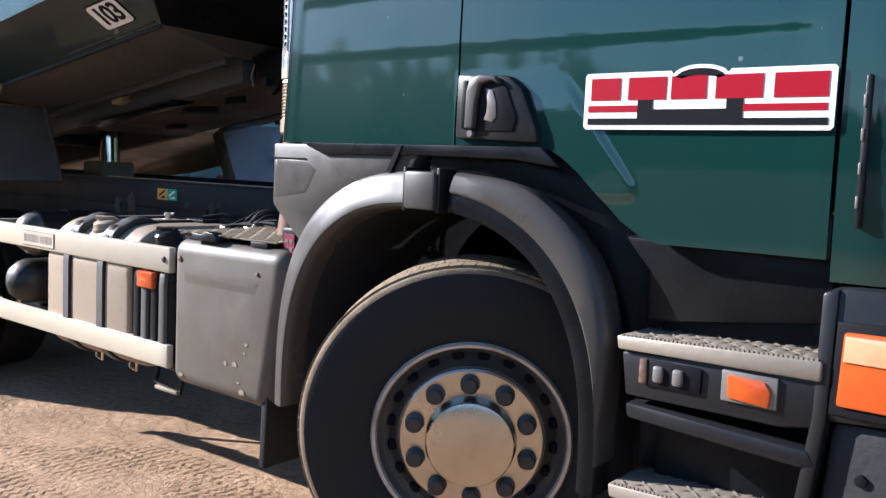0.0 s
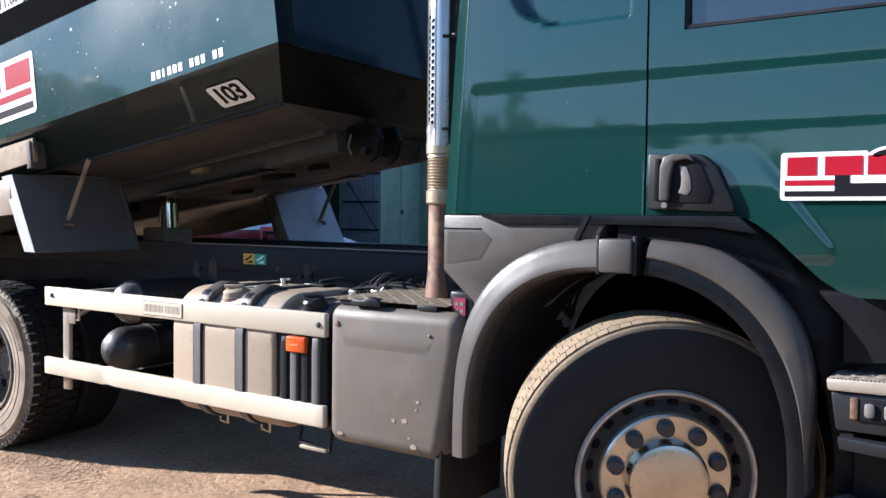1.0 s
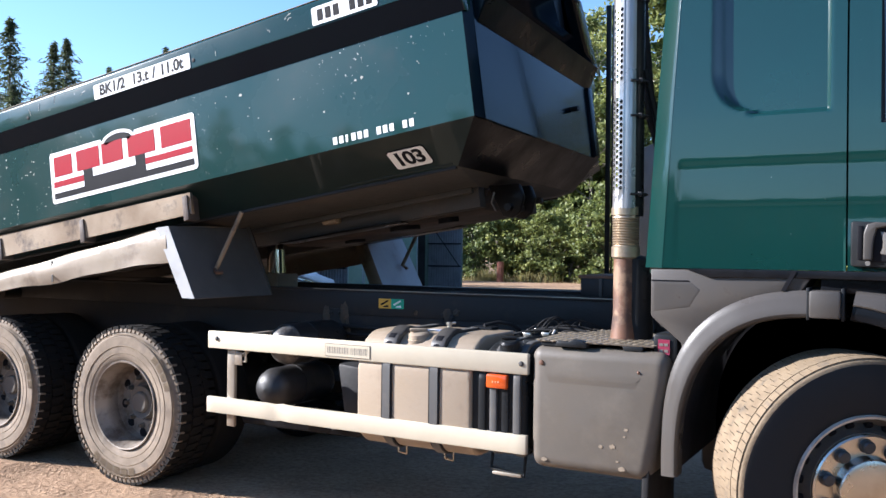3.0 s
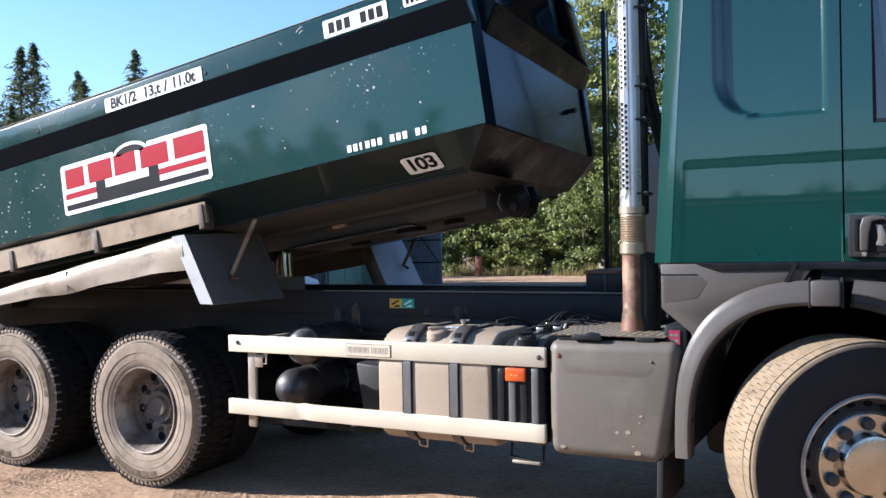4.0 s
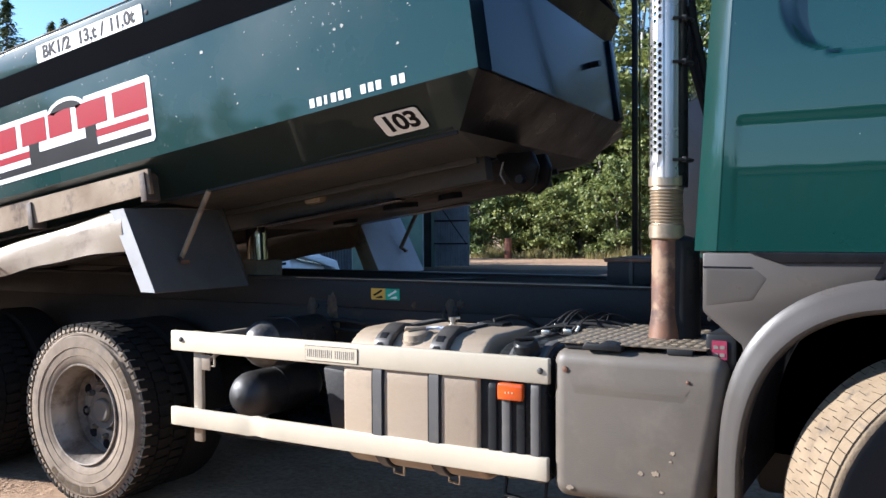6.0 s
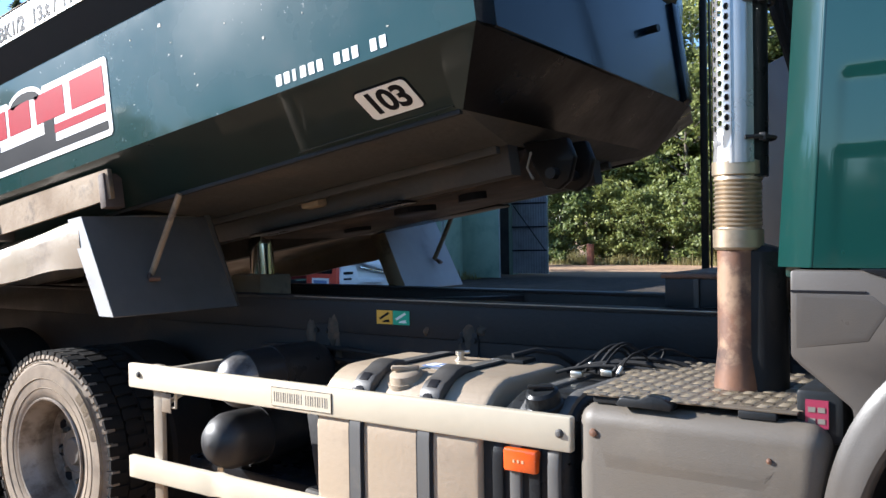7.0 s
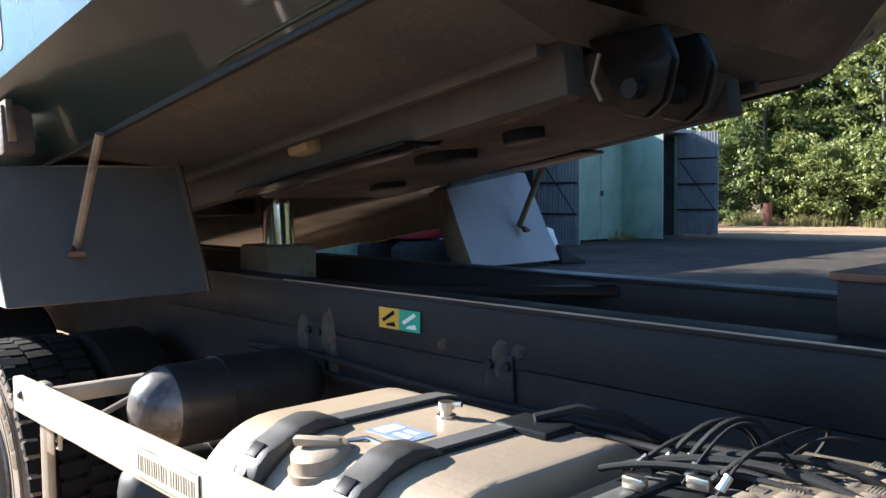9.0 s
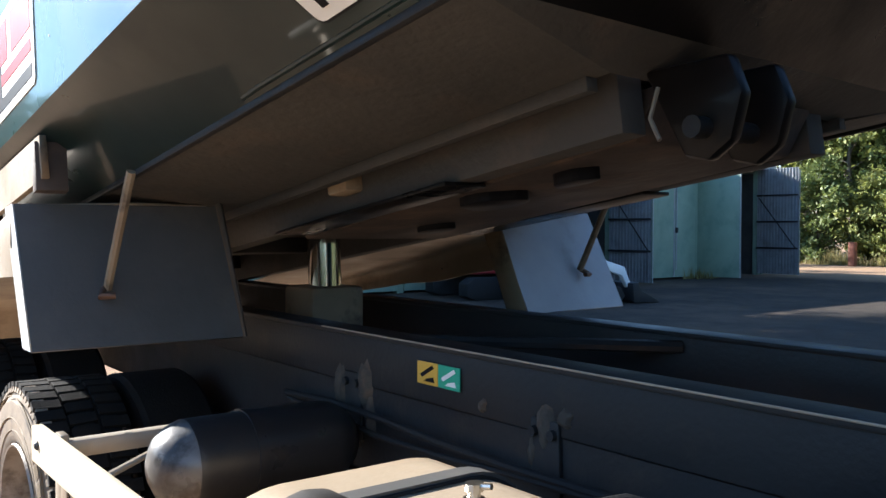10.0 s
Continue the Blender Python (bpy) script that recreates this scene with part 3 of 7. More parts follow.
def cab():
    core = boxes(((-0.62, 0.16, 1.3), (-0.58, 2.39, 2.86)), ((-0.60, 0.16, 1.26), (1.30, 2.39, 1.32)))
    part("cab_shell", core, M_BLACK, truck, "black cab floor and bulkhead")
    for mirror in (False, True):
        cab_panel("side_panel", -0.79, 0.004, 1.388, 2.86, truck, "glossy dark green rear cab side", None, mirror, 0.008)
        door = cab_panel("door", 0.011, 0.994, 1.165, 2.86, truck, "closed glossy dark green cab door", window_hole, mirror, 0.0085, door_foot)
        cab_panel("corner_panel", 1.004, 1.385, 1.12, 2.5, truck, "green front corner panel", None, mirror)
        s = (lambda y: 2.55 - y) if mirror else (lambda y: y)
        ys = sorted((s(0.055), s(0.062)))
        pane = prism([(0.09, 1.93), (0.96, 1.93), (0.96, 2.74), (0.09, 2.74)], "y", *ys)
        pane = part("door_window", pane, M_GLASS, door, "dark side window glass")
        seal = bmesh.new()
        ring = [(0.122, 1.955), (0.93, 1.955), (0.93, 2.715), (0.122, 2.715), (0.122, 1.955)]
        tube([(x, s(0.045 + 0.05 * max(0, z - 2) ** 1.6), z) for x, z in ring], 0.012, 6, seal)
        part("window_seal", seal, M_BLACK, door, "black rubber window seal")
        edge = [(-0.700 + 0.066 * (z - 1.4) * (1 - smooth(-0.70, -0.80, -0.25)), s(0.0365 + cab_depth(-0.700, z)), z) for z in [1.389 + 0.0736 * i for i in range(21)]]
        part("corner_edge", tube(edge, 0.0075, 12), M_CAB, truck, "rounded rear corner edge of the cab", 60)
        if not mirror:
            handle(door)
    back = prism([(0.10, 1.36), (2.45, 1.36), (2.38, 2.80), (0.17, 2.80)], "x", -0.72, -0.66, 0.01)
    for v in back.verts:
        v.co.x += 0.066 * (v.co.z - 1.4) - 0.055
    part("rear_wall", back, M_CAB, truck, "green rear wall of the cab")
    roof = prism([(-0.66, 2.84), (1.02, 2.84), (1.30, 2.70), (1.18, 2.94), (0.7, 3.02), (-0.50, 2.98)], "y", 0.10, 2.45, 0.03)
    part("cab_roof", roof, M_CAB, truck)
    front = prism([(1.30, 1.05), (1.44, 1.05), (1.44, 1.9), (1.34, 1.9)], "y", 0.36, 2.19, 0.02)
    part("front_panel", front, M_CAB, truck)
    ws = prism([(1.35, 1.9), (1.42, 1.9), (1.28, 2.72), (1.22, 2.72)], "y", 0.30, 2.25)
    part("windscreen", ws, M_GLASS, truck)
    # narrow louvre slot in the corner panel
    slot = part("air_slot", boxes(((1.045, 0.020, 1.235), (1.059, 0.045, 1.545), 0.006)), M_BLACK, truck, "narrow black air slot")
    for i in range(4):
        part("slot_louvre", boxes(((1.045, 0.017, 1.275 + 0.068 * i), (1.051, 0.030, 1.300 + 0.068 * i), 0.002)), M_GREYP, slot)


def handle(door):
    base = bmesh.new()
    prism([(0.022, 1.405), (0.29, 1.395), (0.285, 1.43), (0.235, 1.535), (0.19, 1.57), (0.022, 1.578)], "y", 0.005, 0.05, 0.010, base)
    part("handle_plate", base, M_BLACK, door, "black door handle surround")
    # Flat black pieces stand in for the shaded hollows of the handle.
    part("handle_recess", boxes(((0.046, -0.001, 1.432), (0.064, 0.006, 1.560), 0.003)), M_INK, door)
    part("handle_well", prism([(0.098, 1.425), (0.215, 1.425), (0.225, 1.46), (0.190, 1.54), (0.165, 1.562), (0.098, 1.562)], "y", 0.0005, 0.008, 0.003), M_INK, door, "black patch for the shaded hollow behind the grip")
    grip = prism([(0.066, 1.430), (0.097, 1.430), (0.101, 1.50), (0.112, 1.548), (0.150, 1.556), (0.176, 1.545), (0.160, 1.568), (0.110, 1.574), (0.078, 1.565), (0.067, 1.53)], "y", -0.014, 0.006, 0.006, segs=3)
    part("door_handle", grip, M_FEND, door, "grey grip of the door handle")
    # Pale piece stands in for the sunlit wall inside the hollow.
    part("handle_lit_wall", prism([(0.122, 1.455), (0.150, 1.448), (0.163, 1.462), (0.160, 1.50), (0.148, 1.532), (0.124, 1.538), (0.132, 1.50), (0.131, 1.475)], "y", -0.002, 0.004, 0.002), M_GREYP, door, "grey patch for the sunlit wall inside the handle")
    part("door_lock", moved(lathe([(0.0001, 0.0), (0.009, 0.0), (0.010, 0.012), (0.0001, 0.012)], 14), pose(0.082, -0.008, 1.418)), M_GREYP, door, "small round key lock")


def arch_point(a, da=0.0):
    """A point of the wheel arch, a in degrees from the front round to the rear, da metres out from the inner edge."""
    n = 2.5
    c, s = math.cos(radians(a)), math.sin(radians(a))
    r = (abs(c / 0.535) ** n + abs(s / 0.625) ** n) ** (-1 / n)
    return (-0.085 + (r + da) * c, 0.58 + (r + da) * s)


def fenders():
    # closed sections: distance out from the arch, depth
    lip = [(0.0, 0.07), (-0.002, 0.02), (0.0, -0.004), (0.004, -0.013), (0.012, -0.016), (0.030, -0.016), (0.050, -0.013), (0.056, 0.0), (0.050, 0.08)]
    fore = [(0.0, 0.06), (-0.003, -0.010), (0.0, -0.020), (0.005, -0.023), (0.030, -0.020), (0.048, -0.013), (0.055, -0.004), (0.058, 0.010), (0.050, 0.08)]
    rear = [(0.0, 0.07), (-0.002, 0.02), (0.0, -0.004), (0.006, -0.015), (0.016, -0.021), (0.028, -0.020), (0.046, -0.014), (0.073, -0.006), (0.094, 0.001), (0.104, 0.010), (0.098, 0.05), (0.053, 0.10)]
    def lip_width(a):
        return 0.95 + 0.15 * smooth(a, 10, 50)
    def sweep(name, section, a0, a1, start, width, material, label):
        bm = bmesh.new()
        rings = []
        n, m = 36, len(section)
        for i in range(n + 1):
            a = a0 + (a1 - a0) * i / n
            ring = []
            for d, y in section:
                x, z = arch_point(a, start(a) + d * width(a))
                ring.append(bm.verts.new((x, y + 0.09 * max(0.0, x - 0.12), z)))
            rings.append(ring)
        for p, q in zip(rings, rings[1:]):
            for k in range(m):
                bm.faces.new((p[k], p[(k + 1) % m], q[(k + 1) % m], q[k]))
        bm.faces.new(rings[0])
        bm.faces.new(rings[-1])
        bmesh.ops.recalc_face_normals(bm, faces=bm.faces[:])
        return part(name, bm, material, truck, label, 30)
    # Inner face of the front half, drawn darker than the rest of it.
    sweep("fender_lip", lip, -6.0, 80.0, lambda a: 0.0, lip_width, M_PANEL, "lip of the front fender half, darker than the fender")
    sweep("front_fender", fore, 2.0, 80.0, lambda a: 0.052 * lip_width(a), lambda a: 0.10 + 1.45 * smooth(a, 6, 48) - 0.55 * smooth(a, 60, 80), M_FEND, "grey moulded front fender half")
    sweep("rear_fender", rear, 93.0, 186.0, lambda a: 0.0, lambda a: 1.02 - 0.32 * smooth(a, 125, 175), M_FEND, "grey moulded rear fender half with worn edge")
    clip = boxes(((-0.118, -0.040, 1.205), (-0.006, 0.06, 1.312), 0.010))
    part("fender_clip", clip, M_FEND, truck, "grey clip joining the fender halves")
    for x in (-0.128, -0.006):
        part("fender_clip_strap", boxes(((x, -0.03, 1.198), (x + 0.012, 0.06, 1.322), 0.003)), M_BLACK, truck)
    # panel between arch and cab, in two halves
    rear = [(-0.745, 1.383), (-0.745, 1.185), (-0.725, 1.165), (-0.615, 1.075)] + [arch_point(a, 0.085) for a in (140, 128, 116, 106, 96)] + [(-0.10, 1.383)]
    part("fender_panel", prism(rear, "y", 0.018, 0.30, 0.008), M_FEND, truck, "grey panel under the cab side")
    part("panel_ridge", raised([(-0.735, 1.335), (-0.57, 1.330), (-0.535, 1.300), (-0.58, 1.225), (-0.735, 1.200)], 0.018, 0.0016, 0.02), M_FEND, truck, "", 80)
    part("panel_slot", boxes(((-0.744, 0.0155, 1.333), (-0.585, 0.03, 1.3375))), M_INK, truck)
    part("panel_groove", prism([(-0.224, 1.306), (-0.206, 1.306), (-0.166, 1.384), (-0.184, 1.384)], "y", 0.003, 0.02), M_INK, truck, "slanted dark groove between the panels")
    part("panel_seal", prism([(-0.60, 1.3865), (0.30, 1.3865), (0.36, 1.335), (0.22, 1.352), (-0.10, 1.356), (-0.50, 1.352)], "y", 0.006, 0.03, 0.004), M_PANEL, truck, "black strip below the cab side")
    fore = [(-0.085, 1.383)] + [arch_point(a, 0.10) for a in (90, 78, 66, 54, 44, 34, 24, 12, 0)] + [(0.66, 0.60), (0.66, 1.0), (0.60, 1.12), (0.52, 1.20), (0.42, 1.30), (0.33, 1.37), (0.28, 1.383)]
    fp = prism(fore, "y", 0.012, 0.30, 0.010)
    for v in fp.verts:
        v.co.y += 0.020 + 0.29 * max(0.0, v.co.x - 0.12)
    part("fender_panel", fp, M_PANEL, truck, "black panel around the wheel arch")
    liner = bmesh.new()
    rings = [[liner.verts.new((arch_point(a, 0.012)[0], y, arch_point(a, 0.012)[1])) for y in (0.02, 0.78)] for a in range(-8, 190, 6)]
    for p, q in zip(rings, rings[1:]):
        liner.faces.new((p[0], p[1], q[1], q[0]))
    back = liner.faces.new([r[1] for r in rings])
    bmesh.ops.solidify(liner, geom=liner.faces[:], thickness=0.012)
    part("wheel_arch_liner", liner, M_LINER, truck, "black wheel arch liner")
    flap = boxes(((-0.775, 0.02, 0.27), (-0.745, 0.46, 0.56), 0.006))
    for v in flap.verts:
        v.co.x -= 0.03 * (0.56 - v.co.z)
    part("mud_flap", flap, M_RUBBER, truck, "black rubber mud flap behind the front wheel")


def entry_steps():
    part("step_housing", prism([(0.60, 1.17), (1.01, 1.17), (1.01, 0.40), (0.60, 0.40)], "y", 0.14, 0.60, 0.01), M_PANEL, truck, "black recess of the cab steps")
    part("door_foot_panel", prism([(0.50, 1.175), (1.0, 1.175), (1.0, 1.02), (0.57, 0.965), (0.57, 1.09)], "y", 0.10, 0.16, 0.012), M_PANEL, truck, "black lower door panel")
    for z, name in ((0.955, "upper_step"), (0.590, "lower_step")):
        tread = prism([(0.55, z - 0.012), (1.015, z + 0.004), (1.015, z - 0.040), (0.555, z - 0.045)], "y", -0.005, 0.25, 0.006)
        st = part(name, tread, M_ALU, truck, "worn aluminium cab step with toothed edge")
        teeth = bmesh.new()
        def top(x):
            return z - 0.012 + 0.016 * (x - 0.55) / 0.465
        for i in range(44):
            x = 0.562 + 0.0102 * i
            for y in (-0.003, 0.236):
                box(teeth, (x, y, top(x) - 0.003), (x + 0.006, y + 0.008, top(x) + 0.0035))
        for i in range(13):
            for k in range(6):
                x, y = 0.578 + 0.0335 * i, 0.025 + 0.037 * k
                d = Vector((math.cos(radians(45)), math.sin(radians(45)) * (1 if (i + k) % 2 else -1), 0))
                n = Vector((-d.y, d.x, 0))
                c = Vector((x, y, top(x)))
                base = [teeth.verts.new(c + d * a + n * b) for a, b in ((-0.017, -0.003), (0.017, -0.003), (0.017, 0.003), (-0.017, 0.003))]
                ridge = [teeth.verts.new(c + d * a + Vector((0, 0, 0.004))) for a in (-0.013, 0.013)]
                teeth.faces.new((base[0], base[1], ridge[1], ridge[0]))
                teeth.faces.new((base[2], base[3], ridge[0], ridge[1]))
                teeth.faces.new((base[1], base[2], ridge[1]))
                teeth.faces.new((base[3], base[0], ridge[0]))
        tagged(part("step_teeth", teeth, M_ALU, st, "bright toothed tread"), kind="stuff")
    front = prism([(0.560, 0.905), (1.015, 0.920), (1.015, 0.815), (0.94, 0.800), (0.575, 0.800)], "y", 0.008, 0.14, 0.008)
    part("step_panel", front, M_STEP, truck, "black panel below the upper step")
    lip = prism([(0.580, 0.785), (1.00, 0.765), (1.015, 0.735), (0.98, 0.725), (0.585, 0.748)], "y", 0.0, 0.15, 0.008)
    part("step_lip", lip, M_STEP, truck, "grey strip below the step panel")
    lamp = part("side_marker_lamp", prism([(0.822, 0.897), (0.905, 0.893), (0.918, 0.872), (0.915, 0.838), (0.824, 0.845)], "y", -0.006, 0.02, 0.004), M_ORANGE, truck, "amber side marker lamp")
    part("lamp_frame", boxes(((0.808, 0.0, 0.836), (0.93, 0.012, 0.905), 0.003)), M_GREYP, lamp)
    part("socket_plate", boxes(((0.632, 0.0, 0.835), (0.762, 0.014, 0.896), 0.004)), M_INK, truck, "black socket plate")
    for x in (0.660, 0.708):
        part("socket_cover", boxes(((x - 0.013, -0.010, 0.846), (x + 0.013, 0.006, 0.886), 0.008)), M_GREYP, truck, "grey socket cover")
    part("rust_bracket", boxes(((0.612, -0.004, 0.838), (0.632, 0.012, 0.897), 0.004)), M_RUST, truck, "rust-brown bracket")
    # bumper corner with its lamp
    bum = prism([(1.005, 1.105), (1.05, 1.115), (1.45, 1.12), (1.47, 0.86), (1.03, 0.83), (1.005, 0.86)], "y", 0.012, 0.7, 0.015)
    part("bumper_corner", bum, M_STEP, truck, "dark grey bumper corner")
    part("bumper_strip", prism([(1.002, 1.10), (1.035, 1.112), (1.03, 0.83), (0.985, 0.45), (0.955, 0.45), (1.0, 0.84)], "y", 0.004, 0.3, 0.008), M_STEP, truck, "grey edge of the bumper")
    part("bumper_lower", prism([(1.03, 0.835), (1.46, 0.85), (1.46, 0.36), (1.0, 0.40)], "y", 0.03, 2.5, 0.03), M_FRAME, truck, "dark lower bumper")
    part("bumper_bolt", moved(lathe([(0.0001, -0.008), (0.012, -0.006), (0.014, 0.0), (0.014, 0.01), (0.0001, 0.01)], 12), pose(1.10, 0.03, 0.72)), M_INK, truck)
    part("lamp_bezel", prism([(1.035, 1.045), (1.295, 1.05), (1.295, 0.85), (1.03, 0.85)], "y", 0.006, 0.05, 0.006), M_INK, truck, "black lamp surround")
    corner = part("corner_lamp", prism([(1.05, 1.025), (1.28, 1.03), (1.28, 0.87), (1.045, 0.87)], "y", -0.002, 0.05, 0.008), M_ORANGE, truck, "amber corner indicator lamp")
    part("lamp_glass", prism([(1.055, 1.018), (1.275, 1.02), (1.275, 0.965), (1.054, 0.965)], "y", -0.006, 0.0, 0.002), M_CLEAR, corner, "pale upper half of the lamp")


cab()
fenders()
entry_steps()


# ---- signs ----
FACE = Matrix.Rotation(radians(90), 4, "X")


def company_sign(parent, x0, x1, z0, z1, y, name="company_sign"):
    """White sign with five red blocks, an arch and two bars; plain shapes."""
    W, H = x1 - x0, z1 - z0
    def at(u, v):
        return (x0 + u * W, z0 + v * H)
    arc = [at(0.5 + 0.115 * math.cos(radians(a)), 0.86 + 0.20 * math.sin(radians(a))) for a in range(15, 166, 15)]
    board = [at(0.012, 0), at(0.988, 0), at(1, 0.05), at(1, 0.93), at(0.99, 0.97), at(0.62, 0.97)] + arc + [at(0.38, 0.97), at(0.01, 0.97), at(0, 0.92), at(0, 0.05)]
    sign = part(name, prism(board, "y", y - 0.003, y, 0.0), M_SIGNW, parent, "white company sign with red blocks and a dark bridge shape")
    for u0, u1 in ((0.03, 0.165), (0.20, 0.365), (0.385, 0.53), (0.565, 0.745), (0.785, 0.975)):
        v0, v1, s = 0.50, 0.88, 0.0
        part("red_block", prism([at(u0 - s, v0), at(u1 - s, v0), at(u1 + s, v1), at(u0 + s, v1)], "y", y - 0.0045, y - 0.003), M_RED, sign)
    for u0, u1 in ((0.02, 0.245), (0.675, 0.975)):
        part("red_bar", prism([at(u0, 0.30), at(u1, 0.30), at(u1, 0.41), at(u0, 0.41)], "y", y - 0.0045, y - 0.003), M_RED, sign)
    deck = [at(0.02, 0.08), at(0.98, 0.08), at(0.98, 0.19), at(0.675, 0.19), at(0.675, 0.50), at(0.61, 0.50), at(0.61, 0.34), at(0.31, 0.34), at(0.31, 0.50), at(0.245, 0.50), at(0.245, 0.19), at(0.02, 0.19)]
    part("bridge_bar", prism(deck, "y", y - 0.0045, y - 0.003), M_INK, sign, "dark bridge deck shape")
    outer = [at(0.5 + 0.10 * math.cos(radians(a)), 0.84 + 0.16 * math.sin(radians(a))) for a in range(10, 171, 16)]
    inner = [at(0.5 + 0.075 * math.cos(radians(a)), 0.82 + 0.06 * math.sin(radians(a))) for a in range(170, 9, -16)]
    part("bridge_arch", prism(outer + inner, "y", y - 0.0045, y - 0.003), M_INK, sign, "dark arch shape")
    return sign


company_sign(truck, 0.412, 0.992, 1.432, 1.570, 0.0235)

# ---- wheels ----
def tyre_mesh(width, R, lugs, zig):
    """Tyre round the y axis, outer face towards -y at y = 0."""
    w = width
    prof = [(0.278, 0.012), (0.286, 0.004), (0.325, -0.004), (0.385, -0.012), (0.435, -0.010), (R - 0.055, 0.000), (R - 0.032, 0.010), (R - 0.016, 0.020)]
    if zig:
        prof[-3:] = [(R - 0.050, -0.007), (R - 0.019, -0.002), (R - 0.008, 0.003)]
    tread = [(R - 0.006, 0.005) if zig else (R - 0.014, 0.022)]
    gro = [0.24, 0.42, 0.58, 0.76] if lugs == 0 else [0.36, 0.64]
    tread.append((R - 0.002, 0.012) if zig else (R - 0.004, 0.032))
    for g in gro:
        c = g * w
        tread += [(R, c - 0.008), (R - 0.014, c - 0.005), (R - 0.014, c + 0.005), (R, c + 0.008)]
    tread += [(R - 0.002, w - 0.012), (R - 0.006, w - 0.005)] if zig else [(R - 0.004, w - 0.032), (R - 0.014, w - 0.022)]
    inner = [(r, w - d) for r, d in reversed(prof)]
    if zig:
        tread = [(r - crown(d / w), d) for r, d in tread]
        inner = [(r - crown(d / w) * smooth(r, R - 0.10, R - 0.03), d) for r, d in inner]
    return prof + [tread[0]], tread, [tread[-1]] + inner


def crown(u):
    """Fall of the worn front tread across the tyre's width."""
    return 0.024 * max(0.0, (u - 0.25) / 0.75) ** 1.4


def wheel(name, width, R, m, label, front):
    dusty = M_RUBBER if front else M_DUSTY
    face, tread, inner = tyre_mesh(width, R, 0 if front else 60, front)
    if front:
        # convex face: rim lip, ring of holes, nut flange, hub cap
        disc = lathe([(0.244, 0.05), (0.279, 0.014), (0.287, 0.002), (0.282, -0.006), (0.274, -0.004), (0.269, 0.014), (0.254, 0.050), (0.240, 0.062), (0.224, 0.050), (0.216, 0.030), (0.213, 0.02), (0.19, 0.02), (0.19, 0.2), (0.25, 0.2)], 64, closed=True)
        wh = part(name, disc, M_RIMD, truck, label, 40, m)
        part("rim_lip", lathe([(0.270, 0.004), (0.274, -0.007), (0.283, -0.009), (0.289, 0.002), (0.284, 0.012), (0.275, 0.014)], 64, closed=True), M_RIM, wh, "worn bright rim lip", 40)
        flange = lathe([(0.0001, 0.004), (0.120, 0.004), (0.135, 0.002), (0.203, 0.002), (0.209, 0.008), (0.211, 0.03), (0.0001, 0.03)], 64)
        part("wheel_flange", flange, M_STEEL, wh, "polished steel wheel flange", 30)
        cap = lathe([(0.0001, -0.046), (0.105, -0.044), (0.122, -0.038), (0.128, -0.028), (0.130, 0.0), (0.134, 0.006), (0.0001, 0.006)], 56)
        part("hub_cap", cap, M_STEEL, wh, "worn steel hub cap", 30)
        hole = None
        for i in range(20):
            a = radians(18 * i + 9)
            b = bmesh.new()
            box(b, (-0.019, -0.005, -0.017), (0.019, 0.02, 0.017), 0.009)
            spot = Matrix.Rotation(-a, 4, "Y") @ Matrix.Translation((0.249, 0.052, 0)) @ Matrix.Rotation(radians(50), 4, "Z")
            if hole is None:
                hole = part("rim_hole", b, M_INK, wh, "", 35, spot)
            else:
                share("rim_hole", hole, wh, spot)
                b.free()
        nut_profile = [(0.0001, -0.030), (0.019, -0.029), (0.025, -0.022), (0.027, 0.0), (0.030, 0.004), (0.0001, 0.006)]
        ring, nut_mat = 0.1675, M_NUT
    else:
        dish = [(0.252, 0.16), (0.270, 0.030), (0.277, 0.012), (0.283, 0.000), (0.279, -0.008), (0.271, -0.006), (0.262, 0.030), (0.252, 0.055), (0.245, 0.075), (0.242, 0.150), (0.249, 0.16)]
        wh = part(name, lathe(dish, 64, closed=True), M_RIMR, truck, label, 40, m)
        part("wheel_disc", lathe([(0.243, 0.145), (0.241, 0.172), (0.234, 0.190), (0.19, 0.180), (0.13, 0.184), (0.13, 0.22), (0.255, 0.22), (0.255, 0.15)], 64, closed=True), M_RIMR, wh, "dirty pale grey wheel disc", 40)
        hub = lathe([(0.0001, 0.112), (0.058, 0.113), (0.066, 0.120), (0.070, 0.135), (0.105, 0.13), (0.110, 0.19), (0.14, 0.196), (0.0001, 0.21)], 40)
        part("axle_hub", hub, M_RIMD, wh, "dirty axle hub", 30)
        for i in range(10):
            a = radians(36 * i + 20)
            ho = moved(lathe([(0.0001, -0.002), (0.029, -0.002), (0.032, 0.004), (0.0001, 0.006)], 16), Matrix.Translation((0.208 * math.cos(a), 0.181, 0.208 * math.sin(a))))
            part("hand_hole", ho, M_INK, wh)
        nut_profile = [(0.0001, -0.040), (0.012, -0.038), (0.014, -0.016), (0.017, -0.014), (0.018, 0.004), (0.0001, 0.006)]
        ring, nut_mat = 0.1625, M_RIMD
    first = None
    for i in range(10):
        a = radians(36 * i + 90)
        mm = Matrix.Translation((ring * math.cos(a), 0.0 if front else 0.182, ring * math.sin(a)))
        if first is None:
            first = part("wheel_nut", lathe(nut_profile, 16), nut_mat, wh, "black capped wheel nut" if front else "", 30, mm)
        else:
            share("wheel_nut", first, wh, mm, "black capped wheel nut" if front else "")
    ty = bmesh.new()
    lathe_open(ty, face + tread[1:-1] + inner, 96)
    tob = part("tyre", ty, dusty, wh, "black sidewall tyre with pale dusty tread" if front else "dust-covered tyre", 35)
    tob.data.materials.append(M_TREAD if front else M_TREAD_SHADE)
